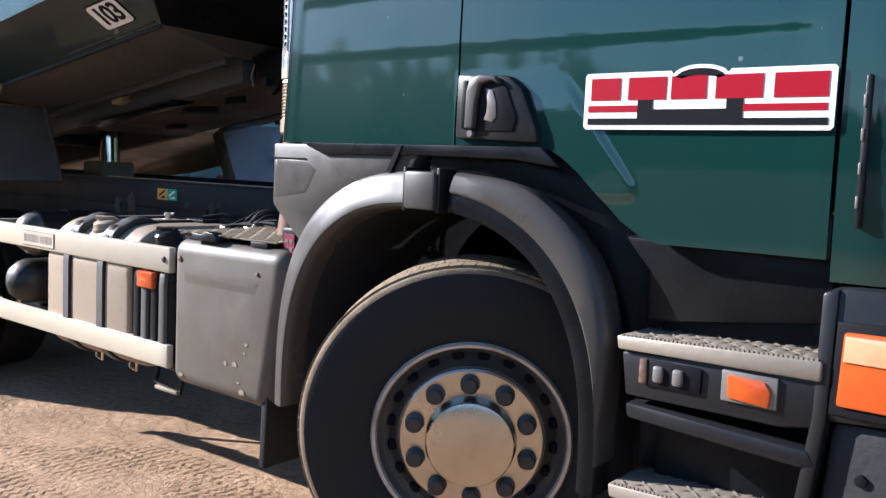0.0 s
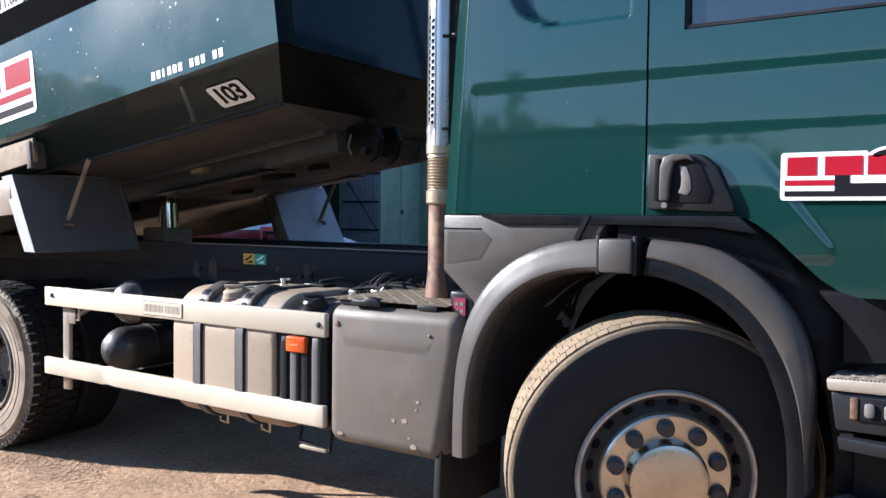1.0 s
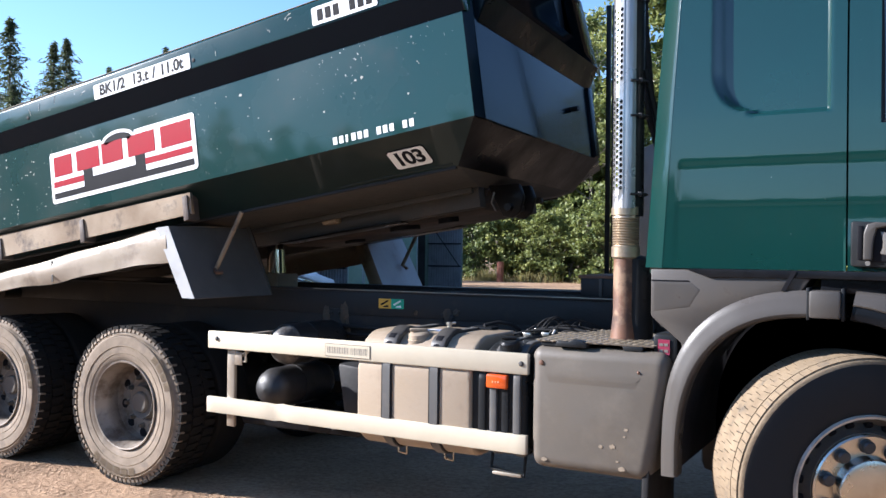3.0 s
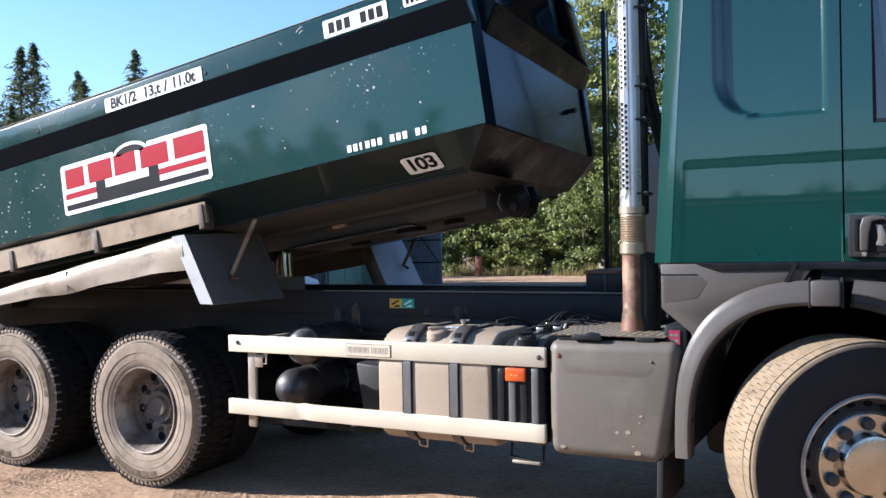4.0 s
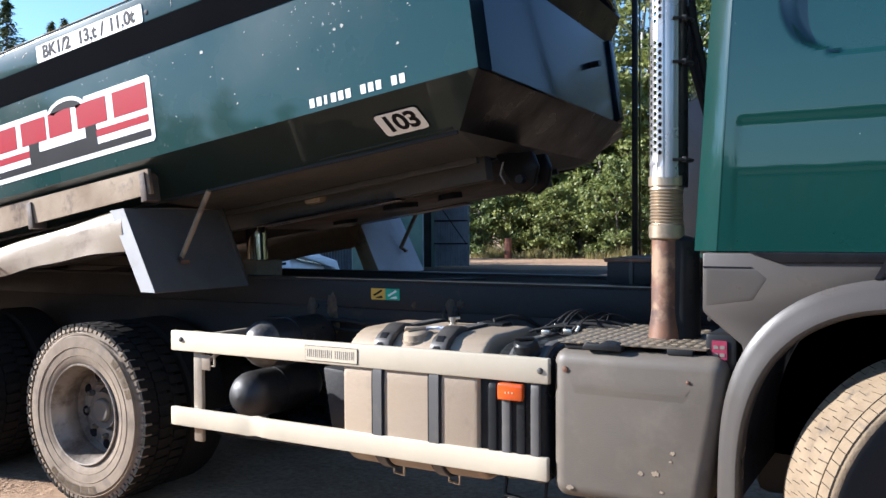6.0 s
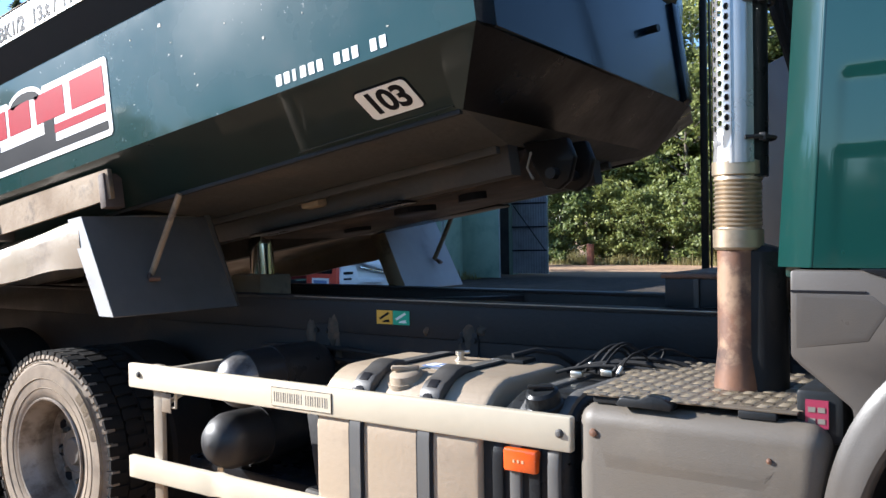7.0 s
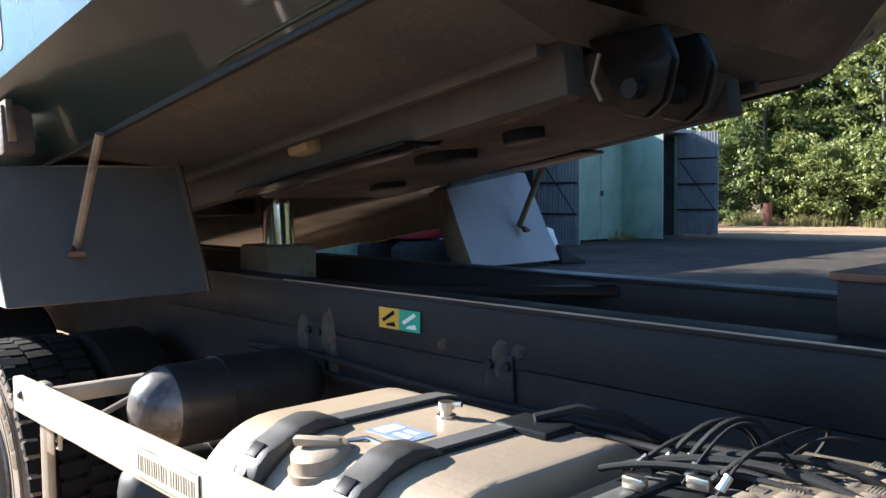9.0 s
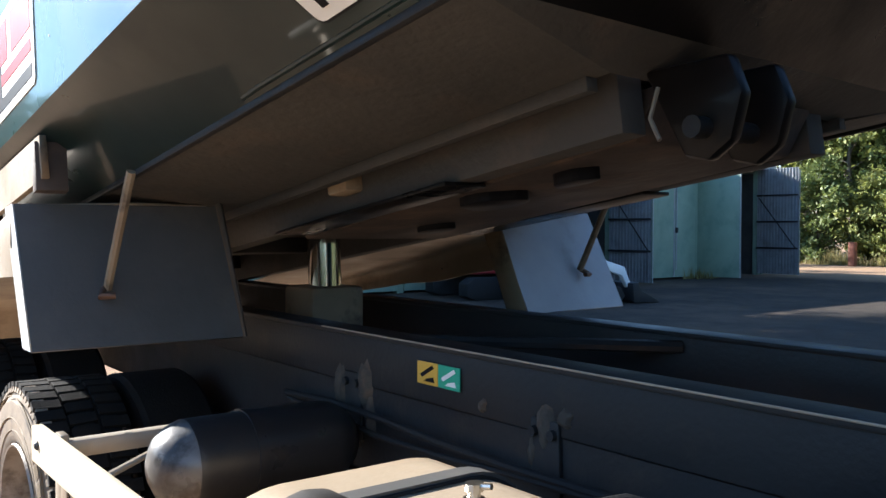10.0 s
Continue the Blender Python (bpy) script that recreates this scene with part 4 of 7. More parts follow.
    tob.data.materials.append(M_TREAD_SHADE)
    for poly in tob.data.polygons:
        c = poly.center
        if math.hypot(c.x, c.z) > R - (0.0165 if front else 0.020) and (front or c.y > 0.03):
            poly.material_index = 2 if front and 0.02 < c.y < width - 0.02 else 1
    # tread blocks
    tr = bmesh.new()
    rows = ([0.037, 0.096, 0.155, 0.214, 0.273] if front else [0.05, 0.155, 0.265])
    count = 84 if front else 52
    for k, y in enumerate(rows):
        half_y = 0.0258 if front else 0.045
        for i in range(count):
            a = 2 * math.pi * (i + 0.5 * (k % 2)) / count
            half_a = math.pi / count * (0.93 if front else 0.72)
            yy = y * width / 0.31
            skew = 0.12 * half_a * (1 if k % 2 else -1)
            fall = crown(yy / width) if front else 0.0
            low, high = R - 0.008 - fall, R + (0.004 if front else 0.010) - fall
            vs = []
            for rr in (low, high):
                for da, dy in ((-half_a - skew, -half_y), (half_a - skew, -half_y), (half_a + skew, half_y), (-half_a + skew, half_y)):
                    vs.append(tr.verts.new((rr * math.cos(a + da), yy + dy, rr * math.sin(a + da))))
            for f in ((4, 5, 6, 7), (0, 1, 5, 4), (1, 2, 6, 5), (2, 3, 7, 6), (3, 0, 4, 7)):
                tr.faces.new([vs[j] for j in f])
    bmesh.ops.recalc_face_normals(tr, faces=tr.faces[:])
    tagged(part("tread", tr, M_TREAD if front else M_TREAD_SHADE, wh, "pale dusty tread blocks" if front else "tread blocks coloured dark for their shade", 30), kind="stuff")
    if not front:
        shoulder = bmesh.new()
        for i in range(78):
            a = 2 * math.pi * i / 78
            b = [(R - 0.028, 0.004), (R + 0.008, 0.014), (R + 0.008, 0.05), (R - 0.03, 0.05)]
            vs = []
            for da in (-0.026, 0.026):
                for r, d in b:
                    vs.append(shoulder.verts.new((r * math.cos(a + da), d - 0.004, r * math.sin(a + da))))
            for f in ((0, 1, 5, 4), (1, 2, 6, 5), (0, 3, 2, 1), (4, 5, 6, 7), (3, 0, 4, 7)):
                shoulder.faces.new([vs[j] for j in f])
        bmesh.ops.recalc_face_normals(shoulder, faces=shoulder.faces[:])
        tagged(part("tread_shoulder", shoulder, M_DUSTY, wh, "dusty shoulder lugs", 30), kind="stuff")
        for r in (0.330, 0.376, 0.452):
            dd = -0.0045 if r < 0.34 else (-0.0115 if r < 0.40 else -0.0085)
            part("sidewall_ring", lathe([(r - 0.003, dd), (r, dd - 0.0025), (r + 0.003, dd), (r, dd + 0.004)], 72, closed=True), M_TREAD, wh, "raised ring on the sidewall", 40)
        for a0, a1, n in ((-118, -62, 6), (28, 62, 4)):
            for i in range(n):
                mark = bmesh.new()
                c0 = radians(a0 + (a1 - a0) * (i + 0.12) / n)
                c1 = radians(a0 + (a1 - a0) * (i + 0.88) / n)
                vs = [mark.verts.new((r * math.cos(c), d, r * math.sin(c))) for r, d in ((0.395, -0.0135), (0.440, -0.0125)) for c in (c0, (c0 + c1) / 2, c1)]
                mark.faces.new((vs[0], vs[1], vs[4], vs[3]))
                mark.faces.new((vs[1], vs[2], vs[5], vs[4]))
                bmesh.ops.solidify(mark, geom=mark.faces[:], thickness=0.002)
                part("sidewall_mark", mark, M_TREAD, wh, "raised sidewall bar")
    return wh


def lathe_open(bm, prof, n):
    rings = [[bm.verts.new((r * math.cos(2 * math.pi * i / n), d, r * math.sin(2 * math.pi * i / n))) for i in range(n)] for r, d in prof]
    for p, q in zip(rings, rings[1:] + rings[:1]):
        for i in range(n):
            bm.faces.new((p[i], p[(i + 1) % n], q[(i + 1) % n], q[i]))
    bmesh.ops.recalc_face_normals(bm, faces=bm.faces[:])


STEER = 33.7
front_wheel = wheel("front_wheel", 0.31, 0.502, pose(0.079, 0.072, 0.556, 0, 0, STEER) @ pose(0, 0, 0, 4.5) @ pose(0, 0, 0, 0, -3), "steered front wheel with steel hub", True)
copy_thing(front_wheel, pose(0.05, 2.45, 0.556, 0, 8, STEER + 180))
rear_wheel = wheel("rear_wheel", 0.29, 0.495, pose(-4.15, 0.14, 0.455, 0, 11, 0), "dusty twin rear wheel with deep rim", False)
for x, y, rz, spin in ((-5.50, 0.14, 0, 25), (-4.15, 2.41, 180, 5), (-5.50, 2.41, 180, 40)):
    copy_thing(rear_wheel, pose(x, y, 0.455, 0, spin, rz))
for x in (-4.15, -5.50):
    for y in (0.47, 1.79):
        bm = bmesh.new()
        lathe_open(bm, [(r, d) for r, d in [(0.29, 0.0), (0.40, -0.008), (0.485, 0.012), (0.498, 0.03), (0.498, 0.26), (0.485, 0.278), (0.40, 0.298), (0.29, 0.29)]], 64)
        part("inner_tyre", bm, M_TREAD_SHADE, truck, "inner twin tyre", 35, pose(x, y, 0.455))
    part("rear_axle", tube([(x, 0.36, 0.455), (x, 0.9, 0.455), (x, 1.1, 0.47), (x, 1.28, 0.49), (x, 1.46, 0.47), (x, 1.66, 0.455), (x, 2.2, 0.455)], [0.09, 0.08, 0.11, 0.2, 0.11, 0.08, 0.09], 14), M_FRAME, truck, "dark rear axle")
part("front_axle", tube([(0.09, 0.30, 0.53), (0.05, 0.7, 0.47), (0.05, 1.85, 0.47), (0.09, 2.25, 0.53)], 0.05, 10), M_FRAME, truck)


# ---- chassis ----
def channel(y0, y1, x0, x1, z0, z1, t=0.012, open_to=-1):
    """A C-section rail."""
    return boxes(((x0, y0 if open_to > 0 else y1 - t, z0), (x1, y0 + t if open_to > 0 else y1, z1)), ((x0, y0, z1 - t), (x1, y1, z1)), ((x0, y0, z0), (x1, y1, z0 + t)))


def chassis():
    for y0, y1, side in ((0.85, 0.93, 1), (1.62, 1.70, -1)):
        part("frame_rail", channel(y0, y1, -6.9, 1.2, 0.78, 1.055, open_to=side), M_FRAME, truck, "dark steel frame rail")
        part("subframe_rail", boxes(((-6.9, y0 - 0.003, 1.045), (-0.85, y1 + 0.003, 1.192), 0.004), ((-6.9, y0 - 0.012, 1.190), (-0.85, y1 + 0.01, 1.205), 0.003)), M_FRAME, truck, "dark subframe rail with bright worn top edge")
    part("worn_edge", boxes(((-3.2, 0.8350, 1.2015), (-0.85, 0.8385, 1.2065), 0.001)), M_ALU, truck, "bright worn edge of the subframe")
    for x in (-6.7, -5.6, -4.6, -3.55, -2.6, -1.7, -0.9):
        part("crossmember", boxes(((x - 0.05, 0.93, 0.86), (x + 0.05, 1.62, 1.03), 0.008)), M_FRAME, truck)
    part("cross_brace", tube([(-3.2, 0.9, 1.16), (-2.4, 1.62, 1.16)], 0.02, 8), M_FRAME, truck)
    for x in (-3.02, -2.2, -1.0):
        plate = boxes(((x - 0.045, 0.838, 0.88), (x + 0.045, 0.85, 1.08), 0.004))
        for v in plate.verts:
            v.co.x += 0.03 * (1.14 - v.co.z) * math.sin(9 * v.co.z)
        part("bracket", plate, M_FRAME, truck, "dirty bolted frame bracket")
        for dx in (-0.03, 0.03):
            part("bracket_bolt", moved(lathe([(0.0001, -0.012), (0.012, -0.012), (0.013, 0.0), (0.0001, 0.0)], 8), pose(x + dx, 0.838, 1.05)), M_FRAME, truck)
    # dried mud on the rail: uneven lumps
    rnd = random.Random(17)
    for x, z, w, h in ((-3.10, 1.03, 0.035, 0.10), (-2.96, 1.05, 0.055, 0.085), (-2.93, 0.95, 0.03, 0.08), (-2.99, 0.90, 0.02, 0.06), (-2.42, 1.075, 0.018, 0.024), (-2.20, 1.06, 0.04, 0.07), (-2.24, 1.0, 0.02, 0.05), (-2.14, 1.09, 0.03, 0.03), (-1.02, 1.02, 0.03, 0.08)):
        lump = bmesh.new()
        n = 14
        rim = [lump.verts.new((x + w * rnd.uniform(0.55, 1.15) * math.cos(2 * math.pi * i / n), 0.853, z + h * rnd.uniform(0.6, 1.15) * math.sin(2 * math.pi * i / n))) for i in range(n)]
        mid = [lump.verts.new((x + (v.co.x - x) * 0.6, 0.838 - rnd.uniform(0, 0.005), z + (v.co.z - z) * 0.6)) for v in rim]
        lump.faces.new(mid)
        for i in range(n):
            lump.faces.new((rim[i], rim[(i + 1) % n], mid[(i + 1) % n], mid[i]))
        bmesh.ops.recalc_face_normals(lump, faces=lump.faces[:])
        part("mud_patch", lump, M_MUD, truck, "patch of dried brown mud", 80)
    # two warning stickers, yellow and green
    for x, mat, label in ((-2.688, M_YEL, "yellow warning sticker with a black pictogram"), (-2.596, M_GRN, "green warning sticker with a pale pictogram")):
        st = part("warning_sticker", boxes(((x, 0.8395, 1.096), (x + 0.090, 0.8425, 1.156))), mat, truck, label)
        ink = M_INK if mat is M_YEL else M_SIGNW
        part("pictogram", prism([(x + 0.014, 1.122), (x + 0.022, 1.114), (x + 0.074, 1.142), (x + 0.066, 1.150)], "y", 0.838, 0.8396), ink, st)
        part("pictogram_base", prism([(x + 0.030, 1.104), (x + 0.076, 1.104), (x + 0.070, 1.118), (x + 0.042, 1.112)], "y", 0.838, 0.8396), ink, st)
    # hoses along the frame
    for k, (z, r) in enumerate(((0.965, 0.011), (0.935, 0.009))):
        pts = [(-3.4 + 0.28 * i, 0.815 + 0.008 * math.sin(i * 1.7 + k), z + 0.012 * math.sin(i * 1.1 + 2 * k)) for i in range(10)]
        part("brake_hose", tube(pts, r, 8), M_RUBBER, truck, "black brake hose")
    part("engine_block", boxes(((-0.72, 0.82, 0.35), (1.0, 1.74, 1.22), 0.05)), M_FRAME, truck, "dark engine and gearbox housing")
    part("gearbox", prism([(-1.4, 0.55), (0.3, 0.5), (0.3, 1.0), (-0.9, 1.0), (-1.4, 0.85)], "y", 0.98, 1.58, 0.05), M_FRAME, truck, "dark gearbox under the cab")
    part("propeller_shaft", tube([(-1.4, 1.27, 0.68), (-4.0, 1.27, 0.56)], 0.055, 12), M_FRAME, truck)
    # toolbox on the subframe behind the cab
    part("rusty_box", boxes(((-1.41, 0.95, 1.206), (-0.98, 1.50, 1.315), 0.008)), M_FRAME, truck, "dark brown steel box on the subframe")
    part("box_lid", boxes(((-1.42, 0.94, 1.310), (-0.965, 1.515, 1.328), 0.004)), M_RUST, truck, "rust-brown lid")
    for x in (-1.30, -1.18):
        part("box_post", boxes(((x, 0.942, 1.206), (x + 0.02, 0.952, 1.312), 0.003)), M_UNDER, truck)
    part("upright_post", boxes(((-1.480, 1.55, 1.20), (-1.452, 1.575, 3.0), 0.004), ((-1.442, 1.555, 1.20), (-1.436, 1.57, 3.0), 0.002)), M_BLACK, truck, "slim black upright post behind the cab")


def fuel_tank():
    W, x0, x1 = 0.62, -2.262, -1.600
    def outline(y0, z0, y1, z1, r, n=6):
        pts = []
        for cx, cz, a0 in ((y1 - r[1], z1 - r[1], 0), (y0 + r[0], z1 - r[0], 90), (y0 + r[2], z0 + r[2], 180), (y1 - r[3], z0 + r[3], 270)):
            rr = r[(1, 0, 2, 3)[a0 // 90]]
            for i in range(n + 1):
                a = radians(a0 + 90 * i / n)
                pts.append((cx + rr * math.cos(a), cz + rr * math.sin(a)))
        return pts
    prof = outline(0.012, 0.455, 0.66, 1.040, (0.19, 0.17, 0.14, 0.1), 9)
    tank = part("fuel_tank", prism(prof, "x", x0, x1, 0.022, segs=3), M_TANK, truck, "dusty aluminium fuel tank", 28)
    for x in (-2.075, -1.800):
        strap_out = outline(0.002, 0.445, 0.67, 1.051, (0.195, 0.17, 0.145, 0.1), 9)
        bm = prism(strap_out, "x", x - 0.022, x + 0.022)
        st = part("tank_strap", bm, M_STRAP, tank, "grey steel tank strap over black rubber", 60)
        edge = outline(0.007, 0.450, 0.665, 1.045, (0.192, 0.17, 0.142, 0.1), 9)
        rub = prism(edge, "x", x - 0.031, x + 0.031)
        part("strap_rubber", rub, M_RUBBER, tank, "", 60)
        def over(a, d):
            return (0.202 + (0.19 + d) * math.cos(radians(a)), 0.850 + (0.19 + d) * math.sin(radians(a)))
        hold = prism([over(147, 0.002), over(143, 0.024), over(136, 0.033), over(128, 0.034), over(116, 0.026), over(108, 0.030), over(98, 0.030), over(86, 0.022), over(76, 0.008), over(90, 0.002), over(115, 0.0), over(140, -0.004)], "x", x - 0.040, x + 0.040, 0.010)
        part("strap_tensioner", hold, M_TENS, tank, "grey plastic strap tensioner")
        part("tensioner_hole", moved(lathe([(0.0001, -0.003), (0.016, -0.002), (0.016, 0.004), (0.0001, 0.004)], 14), pose(x - 0.004, over(141, 0.027)[0], over(141, 0.027)[1], -39)), M_INK, tank)
        part("tensioner_slot", moved(boxes(((-0.018, -0.016, 0), (0.018, 0.016, 0.004), 0.002)), pose(x, over(129, 0.0315)[0], over(129, 0.0315)[1], 39)), M_INK, tank)
        part("strap_end", tube([(x - 0.02, 0.16, 0.452), (x - 0.02, 0.16, 0.415), (x + 0.03, 0.16, 0.408), (x + 0.03, 0.16, 0.45)], 0.006, 6), M_STEEL, tank)
    cap = lathe([(0.0001, -0.046), (0.040, -0.045), (0.052, -0.038), (0.056, -0.015), (0.062, -0.016), (0.064, 0.01), (0.0001, 0.012)], 28)
    c = part("tank_cap", moved(cap, pose(-1.955, 0.128, 1.000) @ Matrix.Rotation(radians(-76), 4, "X")), M_TANK, tank, "round metal tank cap", 30)
    part("cap_grip", moved(boxes(((-0.045, -0.009, 0.0), (0.045, 0.009, 0.018), 0.006)), pose(-1.955, 0.117, 1.043, 14, 0, 35)), M_TANK, tank)
    part("cap_chain", tube([(-1.955, 0.18, 1.04), (-1.93, 0.205, 1.045), (-1.89, 0.21, 1.04)], 0.004, 6), M_STEEL, tank)
    v = bmesh.new()
    for r0, z0, z1 in ((0.020, 1.03, 1.046), (0.012, 1.046, 1.058), (0.017, 1.058, 1.072)):
        tube([(-1.947, 0.418, z0), (-1.947, 0.418, z1)], r0, 10, v)
    tube([(-1.947, 0.418, 1.066), (-1.915, 0.43, 1.070)], 0.006, 8, v)
    part("vent_valve", v, M_STEEL, tank, "small bright vent valve")
    lab = part("tank_label", boxes(((-1.985, 0.245, 1.0402), (-1.865, 0.315, 1.0420))), M_BLUE, tank, "blue and white fuel label")
    part("label_mark", boxes(((-1.975, 0.255, 1.0421), (-1.94, 0.305, 1.0428)), ((-1.925, 0.262, 1.0421), (-1.88, 0.272, 1.0428)), ((-1.925, 0.288, 1.0421), (-1.89, 0.298, 1.0428))), M_SIGNW, tank)
    send = boxes(((-1.83, 0.43, 1.035), (-1.70, 0.52, 1.055), 0.006))
    part("fuel_sender", send, M_BLACK, tank, "black fuel sender")
    part("fuel_line", tube([(-1.77, 0.48, 1.06), (-1.72, 0.55, 1.075), (-1.66, 0.60, 1.06), (-1.62, 0.70, 1.0)], 0.010, 8), M_RUBBER, tank)
    # small ribbed tank beside it
    prof2 = outline(0.020, 0.50, 0.60, 1.015, (0.18, 0.15, 0.08, 0.08), 9)
    small = part("additive_tank", prism(prof2, "x", -1.560, -1.318, 0.03, segs=3), M_BLACK, truck, "black ribbed additive tank", 28)
    for x in (-1.545, -1.485, -1.425, -1.365):
        ro = outline(0.010, 0.515, 0.55, 0.995, (0.17, 0.12, 0.06, 0.06), 9)
        if x in (-1.485, -1.365):
            ro = outline(0.006, 0.495, 0.61, 1.024, (0.185, 0.15, 0.08, 0.08), 9)
        part("tank_rib", prism(ro, "x", x - 0.014, x + 0.022, 0.005), M_BLACK if x not in (-1.485, -1.365) else M_STRAP, small, "raised tank rib" if x not in (-1.485, -1.365) else "grey strap")
    cap2 = lathe([(0.0001, -0.060), (0.038, -0.058), (0.047, -0.050), (0.050, -0.018), (0.055, -0.014), (0.057, 0.02), (0.0001, 0.022)], 24)
    part("additive_cap", moved(cap2, pose(-1.425, 0.085, 0.985) @ Matrix.Rotation(radians(-68), 4, "X")), M_BLACK, small, "black ribbed filler cap", 25)
    part("cap_bar", moved(boxes(((-0.036, -0.007, 0.0), (0.036, 0.007, 0.014), 0.005)), pose(-1.425, 0.060, 1.040, 22, 0, 20)), M_BLACK, small)
    rnd = random.Random(8)
    for k in range(5):
        p0 = Vector((-1.56 + 0.02 * k, 0.40 + 0.035 * k, 1.03))
        p3 = Vector((-1.10 + rnd.uniform(-0.06, 0.05), 0.46 + 0.04 * k, 1.03))
        p1 = p0 + Vector((0.10, rnd.uniform(-0.05, 0.04), rnd.uniform(0.03, 0.09)))
        p2 = p3 + Vector((-0.14, rnd.uniform(-0.06, 0.06), rnd.uniform(0.03, 0.08)))
        pts = [p0 * (1 - u) ** 3 + p1 * 3 * u * (1 - u) ** 2 + p2 * 3 * u * u * (1 - u) + p3 * u ** 3 for u in [i / 16 for i in range(17)]]
        part("cable", tube(pts, (0.006, 0.008, 0.0045)[k % 3], 8), M_RUBBER, truck, "loose black cable")
    for k in range(7):
        a = Vector((-1.52 + 0.032 * k, 0.36 + rnd.uniform(0.0, 0.12), 1.03))
        b = Vector((a.x + rnd.uniform(0.05, 0.17), a.y + rnd.uniform(0.10, 0.30), 1.04))
        rise, swing = rnd.uniform(0.04, 0.085), rnd.uniform(-0.06, 0.06)
        pts = [a.lerp(b, u) + Vector((swing * math.sin(math.pi * u), -swing * math.sin(2 * math.pi * u), rise * math.sin(math.pi * u))) for u in [i / 14 for i in range(15)]]
        hose = part("thin_hose", tube(pts, rnd.choice((0.0032, 0.0042, 0.0055)), 7), M_RUBBER, truck, "thin looped black hose")
        tip = pts[0].lerp(pts[1], 0.5)
        part("hose_ferrule", tube([tip, tip + (pts[2] - pts[0]).normalized() * 0.026], 0.0075, 8), M_STEEL if k % 2 else M_BLACK, hose)
    for x, y in ((-1.47, 0.37), (-1.40, 0.44)):
        part("hose_fitting", boxes(((x - 0.020, y - 0.009, 1.025), (x + 0.020, y + 0.009, 1.046), 0.004)), M_STEEL, truck, "bright metal hose fitting")
    part("drain_step", tube([(-1.53, 0.12, 0.51), (-1.53, 0.10, 0.42), (-1.36, 0.10, 0.40), (-1.36, 0.12, 0.51)], 0.009, 8), M_BLACK, truck, "dark metal step bar")
    part("drain_step_tread", boxes(((-1.52, 0.085, 0.392), (-1.37, 0.125, 0.408), 0.004)), M_ALU, truck)


def battery_box():
    side = [(-1.292, 1.026), (-0.660, 1.030), (-0.668, 0.90), (-0.742, 0.475), (-1.292, 0.475)]
    b = prism(side, "y", 0.002, 0.60, 0.055, segs=6)
    cover = part("battery_box", b, M_BOX, truck, "worn grey plastic battery box cover", 35)
    part("pressed_ridge", raised([(-1.225, 0.932), (-1.205, 0.862), (-0.80, 0.862), (-0.765, 0.932)], 0.002, 0.0032, 0.034), M_BOX, cover, "", 80)
    for x, z, r in ((-1.236, 0.952, 0.010), (-0.79, 0.94, 0.006)):
        part("rust_spot", moved(lathe([(0.0001, -0.006), (r, -0.004), (r * 1.2, 0.002), (0.0001, 0.004)], 12), pose(x, 0.001, z)), M_RUST, cover, "rusty fixing bolt")
    rnd = random.Random(3)
    for x, z, r in ((-0.900, 0.612, 0.020), (-0.955, 0.606, 0.013), (-0.842, 0.690, 0.012), (-0.850, 0.660, 0.008), (-1.22, 0.520, 0.020), (-0.86, 0.520, 0.024), (-0.88, 0.55, 0.010)):
        pts = [(x + r * rnd.uniform(0.4, 0.9) * math.cos(2 * math.pi * i / 13), z + 0.75 * r * rnd.uniform(0.35, 0.9) * math.sin(2 * math.pi * i / 13)) for i in range(13)]
        part("paint_chip", prism(pts, "y", 0.0, 0.012), M_CHIP, cover, "pale scuffed patch")
    # checker plate walkway on top
    outline = [(-1.262, 0.02), (-0.735, 0.035), (-0.760, 0.42), (-0.86, 0.60), (-1.14, 0.68), (-1.335, 0.66)]
    plate = part("walkway_plate", prism(outline, "z", 1.046, 1.052, 0.001), M_PLATEB, truck, "dirty aluminium checker plate walkway")
    bm = bmesh.new()
    pitch = 0.040
    for i in range(-2, 20):
        for j in range(-2, 20):
            cx, cy = -1.34 + pitch * i, 0.03 + pitch * j
            inside = False
            for (ax, ay), (bx, by) in zip(outline, outline[1:] + outline[:1]):
                if (ay > cy) != (by > cy) and cx < (bx - ax) * (cy - ay) / (by - ay) + ax:
                    inside = not inside
            if not inside:
                continue
            turn = 90 if (i + j) % 2 else 0
            d = Vector((math.cos(radians(turn)), math.sin(radians(turn)), 0))
            n = Vector((-d.y, d.x, 0))
            for k in range(5):
                c = Vector((cx, cy, 1.052)) + n * (k - 2) * 0.0056
                L, w, h = 0.0135, 0.0015, 0.0030
                base = [bm.verts.new(c + d * a + n * b) for a, b in ((-L, -w), (L, -w), (L, w), (-L, w))]
                top = [bm.verts.new(c + d * a * 0.75 + Vector((0, 0, h))) for a in (-L, L)]
                bm.faces.new((base[0], base[1], top[1], top[0]))
                bm.faces.new((base[2], base[3], top[0], top[1]))
                bm.faces.new((base[1], base[2], top[1]))
                bm.faces.new((base[3], base[0], top[0]))
    tagged(part("checker_relief", bm, M_PLATE, plate, "raised five-bar ridges", 20), kind="stuff")
    for x in (-1.25, -0.87):
        part("plate_foot", boxes(((x, 0.03, 1.026), (x + 0.09, 0.07, 1.046), 0.004)), M_BLACK, truck)
    part("lid_latch", prism([(-1.175, 1.030), (-1.025, 1.028), (-1.02, 1.045), (-1.045, 1.060), (-1.085, 1.064), (-1.11, 1.052), (-1.16, 1.054)], "y", 0.0, 0.045, 0.005), M_BLACK, truck, "black lid latch")
